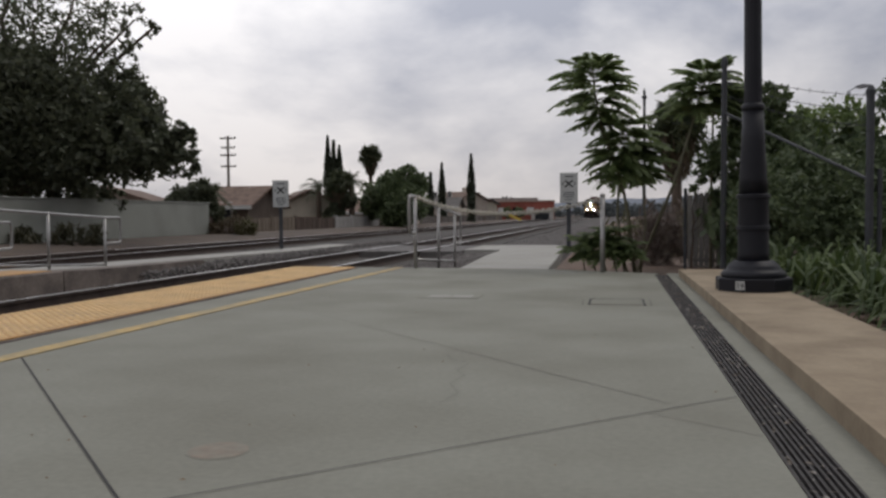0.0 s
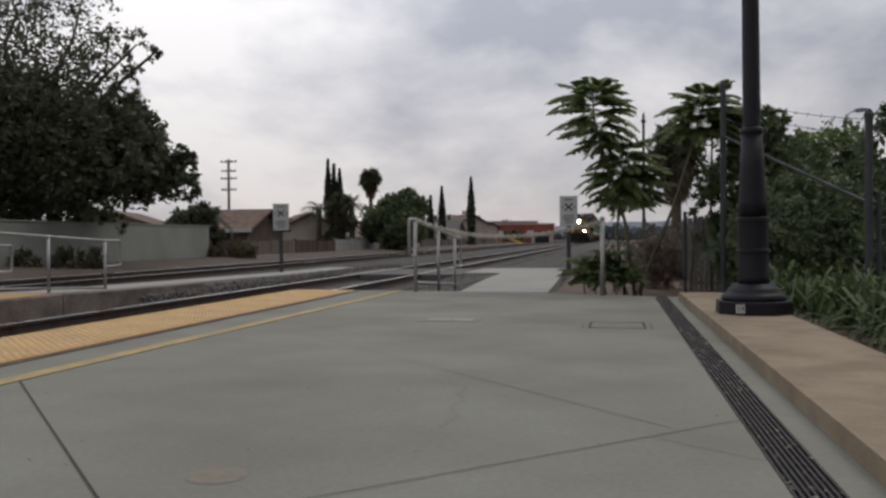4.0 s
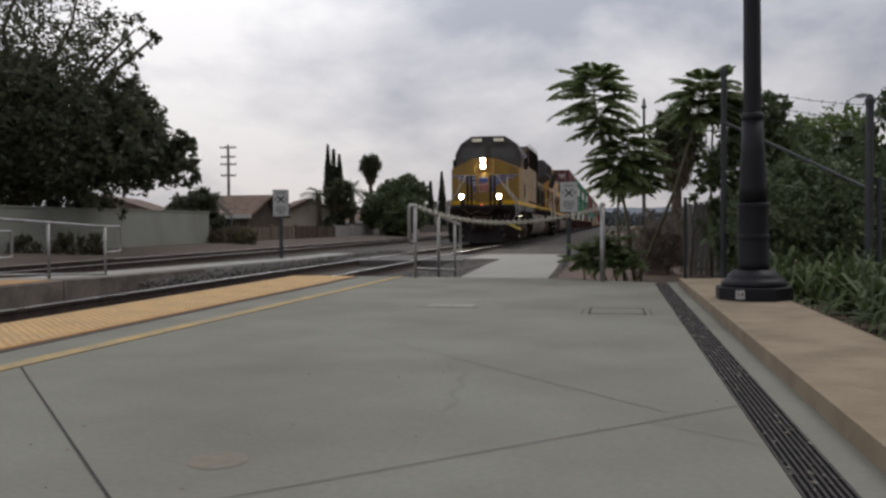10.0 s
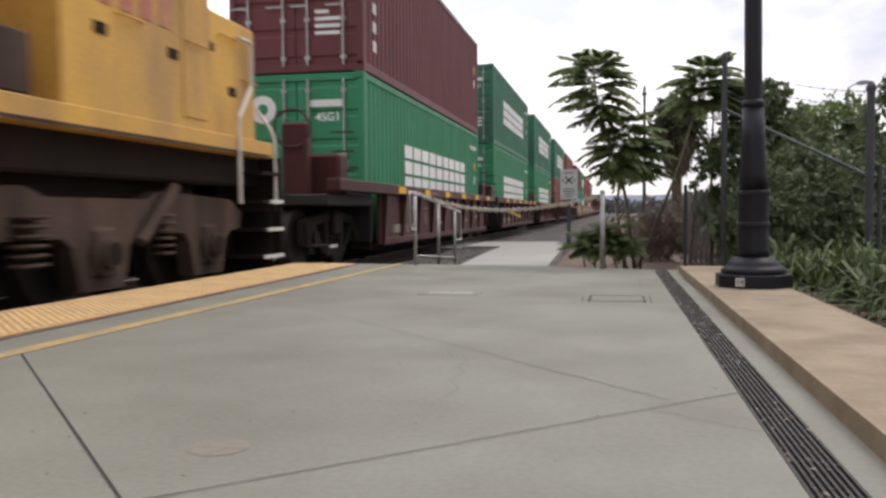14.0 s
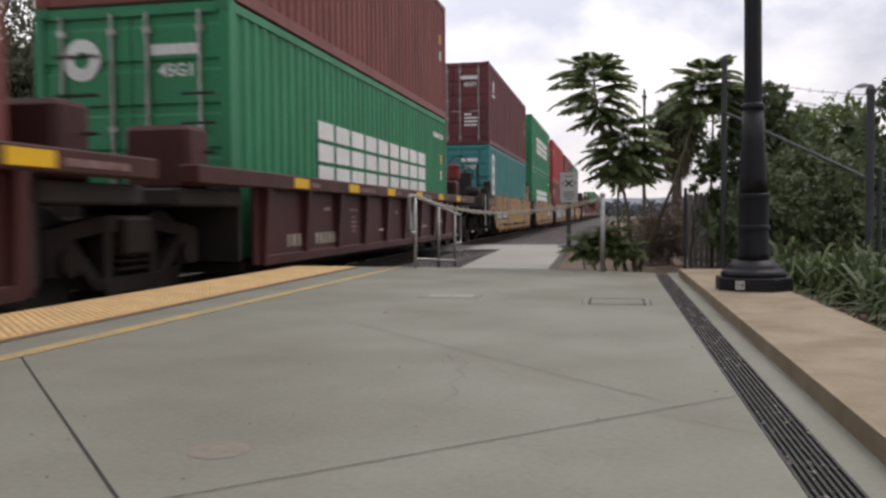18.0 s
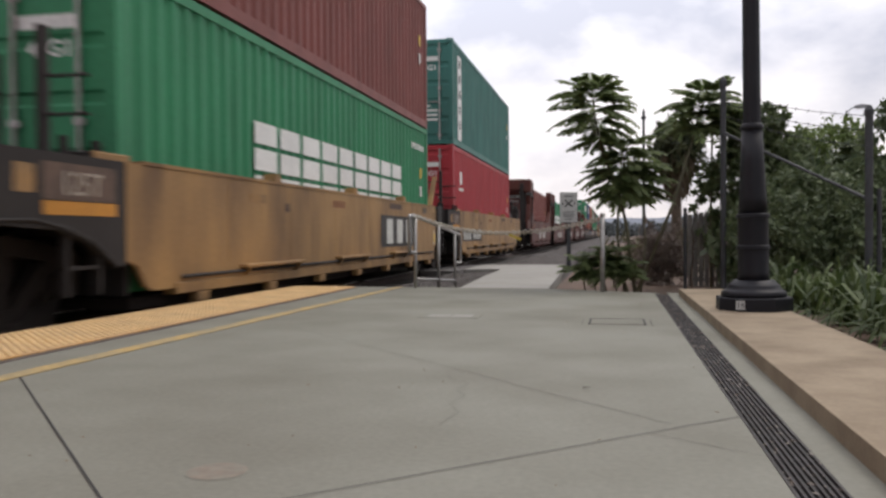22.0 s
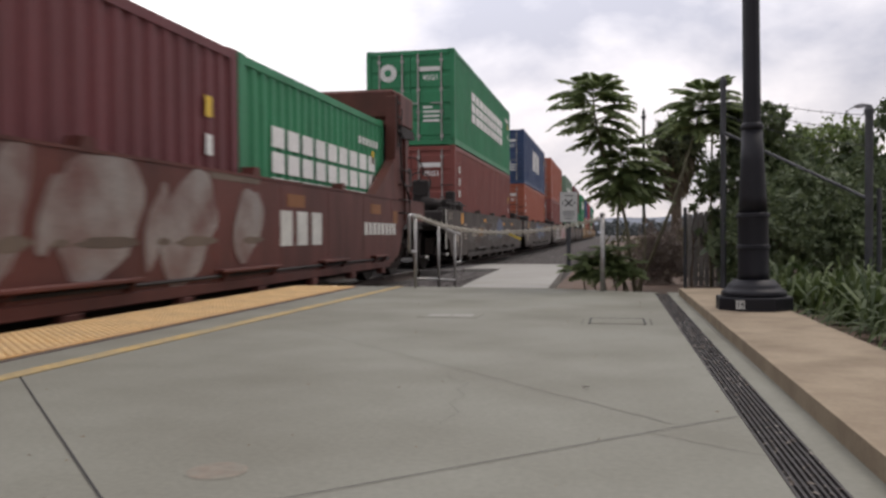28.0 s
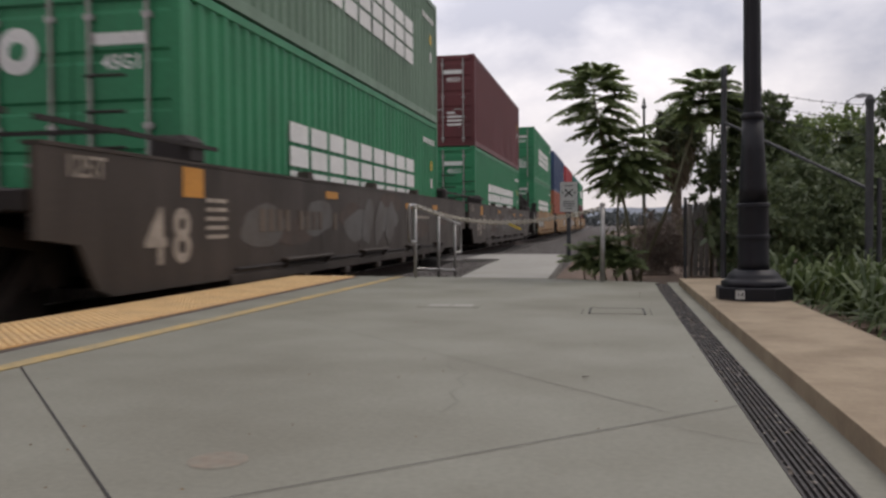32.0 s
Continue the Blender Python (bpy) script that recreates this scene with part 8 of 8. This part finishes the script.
def house(label, at, w, d, eave, ridge, wall_mat, roof_mat, windows=2, storeys=1, chimney=False, base=-0.7):
    """A house with a pitched roof; local x runs along the ridge."""
    H = thing("house", label, "house", "houses beyond the railway", at=at)
    part("wall", Mesh().prism([(-d / 2, base), (d / 2, base), (d / 2, eave), (0, ridge - 0.12), (-d / 2, eave)], 0, -w / 2, w / 2), wall_mat, H)
    o = 0.45
    for s in (-1, 1):
        k = (ridge - eave) / (d / 2)
        part("roof", Mesh().prism([(s * (d / 2 + o), eave - k * o), (0, ridge), (0, ridge + 0.14), (s * (d / 2 + o), eave - k * o + 0.14)], 0, -w / 2 - o, w / 2 + o), roof_mat, H)
    for st in range(storeys):
        z0 = base + 1.1 + st * 2.6
        for i in range(windows):
            x = -w / 2 + (i + 0.5) * w / windows
            win = part("window", Mesh().box(x - 0.55, x + 0.55, -d / 2 - 0.05, -d / 2 + 0.02, z0, z0 + 1.05, 0.01), WHITE, H)
            part("pane", Mesh().box(x - 0.47, x + 0.47, -d / 2 - 0.06, -d / 2 - 0.045, z0 + 0.08, z0 + 0.97), GLASS, win)
    part("fascia", Mesh().box(-w / 2 - o, w / 2 + o, -d / 2 - o - 0.03, -d / 2 - o, eave - (ridge - eave) / (d / 2) * o - 0.06, eave - (ridge - eave) / (d / 2) * o + 0.15), WHITE, H)
    if chimney:
        part("chimney", Mesh().box(w * 0.2, w * 0.2 + 0.7, -0.3, 0.3, eave, ridge + 0.7, 0.02), wall_mat, H)


FENCES = build_far_side()
# brown darkened to carry the shade below the eaves
EAVE_SHADE_WALL = paint("eave_shade_brown", (0.11, 0.085, 0.07), 0.9, stain=0.3)
PINK = paint("pale_stucco", (0.46, 0.40, 0.35), 0.9, stain=0.2)
CREAM = paint("cream_stucco", (0.5, 0.46, 0.38), 0.9, stain=0.2)
ROOF_BROWN = paint("brown_shingles", (0.17, 0.115, 0.09), 0.9, stain=0.4, stain_scale=2, grain=0.25, grain_scale=6)
ROOF_GREY = paint("grey_shingles", (0.12, 0.11, 0.105), 0.9, stain=0.4, stain_scale=2, grain=0.25, grain_scale=6)
BRICK = paint("red_brick_walling", (0.26, 0.075, 0.055), 0.9, stain=0.3, stain_scale=0.8, grain=0.15, grain_scale=4)


def facing(right, ahead, turn=0):
    x, y, _ = sight(right, ahead, 0)
    return pose(x, y, 0, 0, 0, HEADING + turn)


house("single-storey house with a pinkish wall and brown gable roof", facing(-18.3, 48, -82), 8, 5.2, 1.3, 2.15, PINK, ROOF_BROWN, 2)
house("single-storey house with a long brown shingle roof", facing(-12.0, 50, -14), 3.0, 4.4, 1.3, 2.3, EAVE_SHADE_WALL, ROOF_BROWN, 1)
house("single-storey house with a brown shingle roof", facing(-13.9, 62, -58), 6.5, 6, 1.3, 2.5, EAVE_SHADE_WALL, ROOF_BROWN, 2)
house("single-storey house with a cream gable", facing(-10.4, 62, -72), 7, 4.6, 1.3, 2.4, CREAM, ROOF_BROWN, 2)
house("single-storey house with a pale wall and brown roof", facing(-6.3, 70, -20), 7, 6, 0.95, 1.9, PINK, ROOF_BROWN, 2)
house("low house with a dark grey shingle roof", facing(-1.0, 104, -10), 6, 5, 1.7, 2.7, PINK, ROOF_GREY, 2)
house("two-storey pale stucco house with brown roof", facing(2.2, 122, -55), 7, 5.5, 2.7, 3.9, PINK, ROOF_BROWN, 2, 2, True)
house("two-storey cream house with a grey roof", facing(5.8, 128, -50), 4, 3, 2.3, 3.0, CREAM, ROOF_GREY, 2, 2)


def brick_block():
    B = thing("commercial_building", "long red brick commercial building with a flat pale roofline", "building", at=facing(13.5, 150, -8))
    part("wall", Mesh().box(-6.4, 6.4, -4, 4, -0.7, 2.9), BRICK, B)
    part("parapet", Mesh().box(-6.5, 6.5, -4.1, 4.1, 2.9, 3.15, 0.02), paint("roof_trim", (0.4, 0.33, 0.29), 0.8), B)
    part("roof", Mesh().box(-6.3, 3.5, -3.9, 3.9, 3.15, 3.6, 0.05), paint("pale_roof", (0.36, 0.31, 0.29), 0.9), B)
    for k in range(4):
        x = -5.2 + k * 2.5
        win = part("window", Mesh().box(x - 0.6, x + 0.6, -4.06, -3.98, 0.7, 1.9), WHITE if k % 2 else GLASS, B)
    part("loading_bay", Mesh().box(2.6, 6.3, -7.5, -4.02, -0.7, 1.4, 0.03), paint("pale_bay", (0.5, 0.47, 0.44), 0.8), B)
    part("bay_opening", Mesh().box(3.2, 5.6, -7.55, -7.48, -0.6, 0.9), GLASS, B)
    bush = thing("shrub", "small green tree in front of the brick building", "shrub")
    leaf_part("crown", blob_points(seen_blobs([(10.9, 140, 0.9, 1.0), (13.0, 140, 1.1, 0.9)]), 900), 0.25, TREE_LEAF, bush)


brick_block()
POLE = thing("utility_pole", "wooden utility pole with four crossarms and wires", "utility pole")
px, py, _ = sight(-23.0, 90, 0)
part("pole", Mesh().tube([(px, py, -0.6), (px, py, 9.3)], [0.17, 0.12], 10), BARK, POLE)
for z, w in ((9.0, 1.8), (8.0, 1.6), (7.2, 1.8), (6.0, 1.7)):
    arm = part("crossarm", Mesh().box(px - w / 2, px + w / 2, py - 0.06, py + 0.06, z - 0.06, z + 0.06), BARK, POLE)
    for x in (-0.46, -0.2, 0.2, 0.46):
        part("insulator", Mesh().lathe([(0.04, 0.05), (0.07, 0.1), (0.05, 0.2)], 8, (px + x * w, py, z)), DULL_STEEL, arm)
for z, dx in ((2.4, 0.3), (2.9, 0)):
    part("wire", Mesh().tube([(px + dx + i * 0.9, py + 0.5 * i, z - 0.4 * math.sin(math.pi * i / 12)) for i in range(13)], 0.022, 4), BARK, POLE)
    part("wire", Mesh().tube([(px + dx - i * 2.0, py - 0.5 * i, z - 0.4 * math.sin(math.pi * i / 12)) for i in range(13)], 0.022, 4), BARK, POLE)
# distant trees and hills, with the distance haze mixed into their colours
FARLEAF = leafy("haze_tinted_leaves", (0.11, 0.125, 0.13), (0.15, 0.165, 0.165), 0.9)
woods = thing("distant_trees", "hazy line of distant trees along the horizon", "trees", kind="stuff")
rows = [(ring(b + random.uniform(-0.3, 0.3), random.uniform(230, 420))) for b in np.arange(-42, 22, 0.55)]
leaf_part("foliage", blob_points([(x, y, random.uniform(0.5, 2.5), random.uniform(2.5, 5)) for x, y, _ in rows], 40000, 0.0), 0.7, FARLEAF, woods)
HILL = paint("haze_tinted_hills", (0.2, 0.225, 0.27), 1.0, stain=0.3, stain_scale=0.01, grain=0.05)
hm = Mesh()
n = 120
for i in range(n + 1):
    b = -60 + 120 * i / n
    h = 26 + 16 * noise.noise((b * 0.09, 3.1, 0)) + 7 * noise.noise((b * 0.35, 1.7, 0)) + max(0, (b + 8) * 0.9)
    hm.v += [ring(b, 1700, -5), ring(b, 1850, max(6, h))]
hm.f = [(2 * i, 2 * i + 2, 2 * i + 3, 2 * i + 1) for i in range(n)]
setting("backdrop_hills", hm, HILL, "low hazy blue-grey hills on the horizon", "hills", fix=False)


# ---- a loose leaf that the train's wind carries over the platform
LEAF = thing("fallen_leaf", "small curled dry leaf blown over the platform", "leaf", at=pose(-3.3, 7.6, 0.02))
part("blade", Mesh().add([(-0.022, 0, 0.004), (-0.006, -0.011, 0.001), (0.022, 0, 0.008), (-0.004, 0.012, 0.003)], [(0, 1, 2, 3)]), paint("dry_leaf_brown", (0.06, 0.05, 0.035), 0.8), LEAF, fix=False)
CRUMBS = Mesh()
for k in range(70):
    x, y, s = random.uniform(-2.3, 0.38), random.uniform(1.5, 8.5), random.uniform(0.003, 0.009)
    a = random.uniform(0, 6.28)
    CRUMBS.add([(x + s * math.cos(a), y + s * math.sin(a), 0.006), (x + s * 0.4 * math.cos(a + 1.7), y + s * 0.4 * math.sin(a + 1.7), 0.009), (x - s * math.cos(a), y - s * math.sin(a), 0.006)], [(0, 1, 2)])
tagged(part("platform_crumbs", CRUMBS, DRY, fix=False), "scattered crumbs of dry leaf on the platform", "leaf litter", kind="stuff")


# ---- what moves
def motions():
    for ob, behind, height in TRAIN:
        rows = [(t, pose(TRACK_X, 35.1 - SPEED * (t - 10.0) + behind, RAIL_Z + height)) for t in (0.0, 0.1, 0.2, 8.0, 16.0, 24.0, 31.8, 31.9, 32.0)]
        walk(ob, rows)
    a, b, c = (-3.3, 7.6, 0.02), (-1.37, 4.95, 0.006), (-0.104, 3.31, 0.006)
    drift = [(0.0, a, 0), (14.6, a, 0), (15.0, (-2.9, 6.9, 0.08), 60), (15.6, (-2.2, 5.9, 0.05), 120), (16.3, b, 170), (18.8, b, 170), (19.2, (-1.2, 4.5, 0.04), 230), (19.7, (-0.6, 3.6, 0.03), 290), (20.3, c, 330), (32.0, c, 330)]
    walk(LEAF, [(t, pose(*p, 0, 0, turn)) for t, p, turn in drift])


motions()
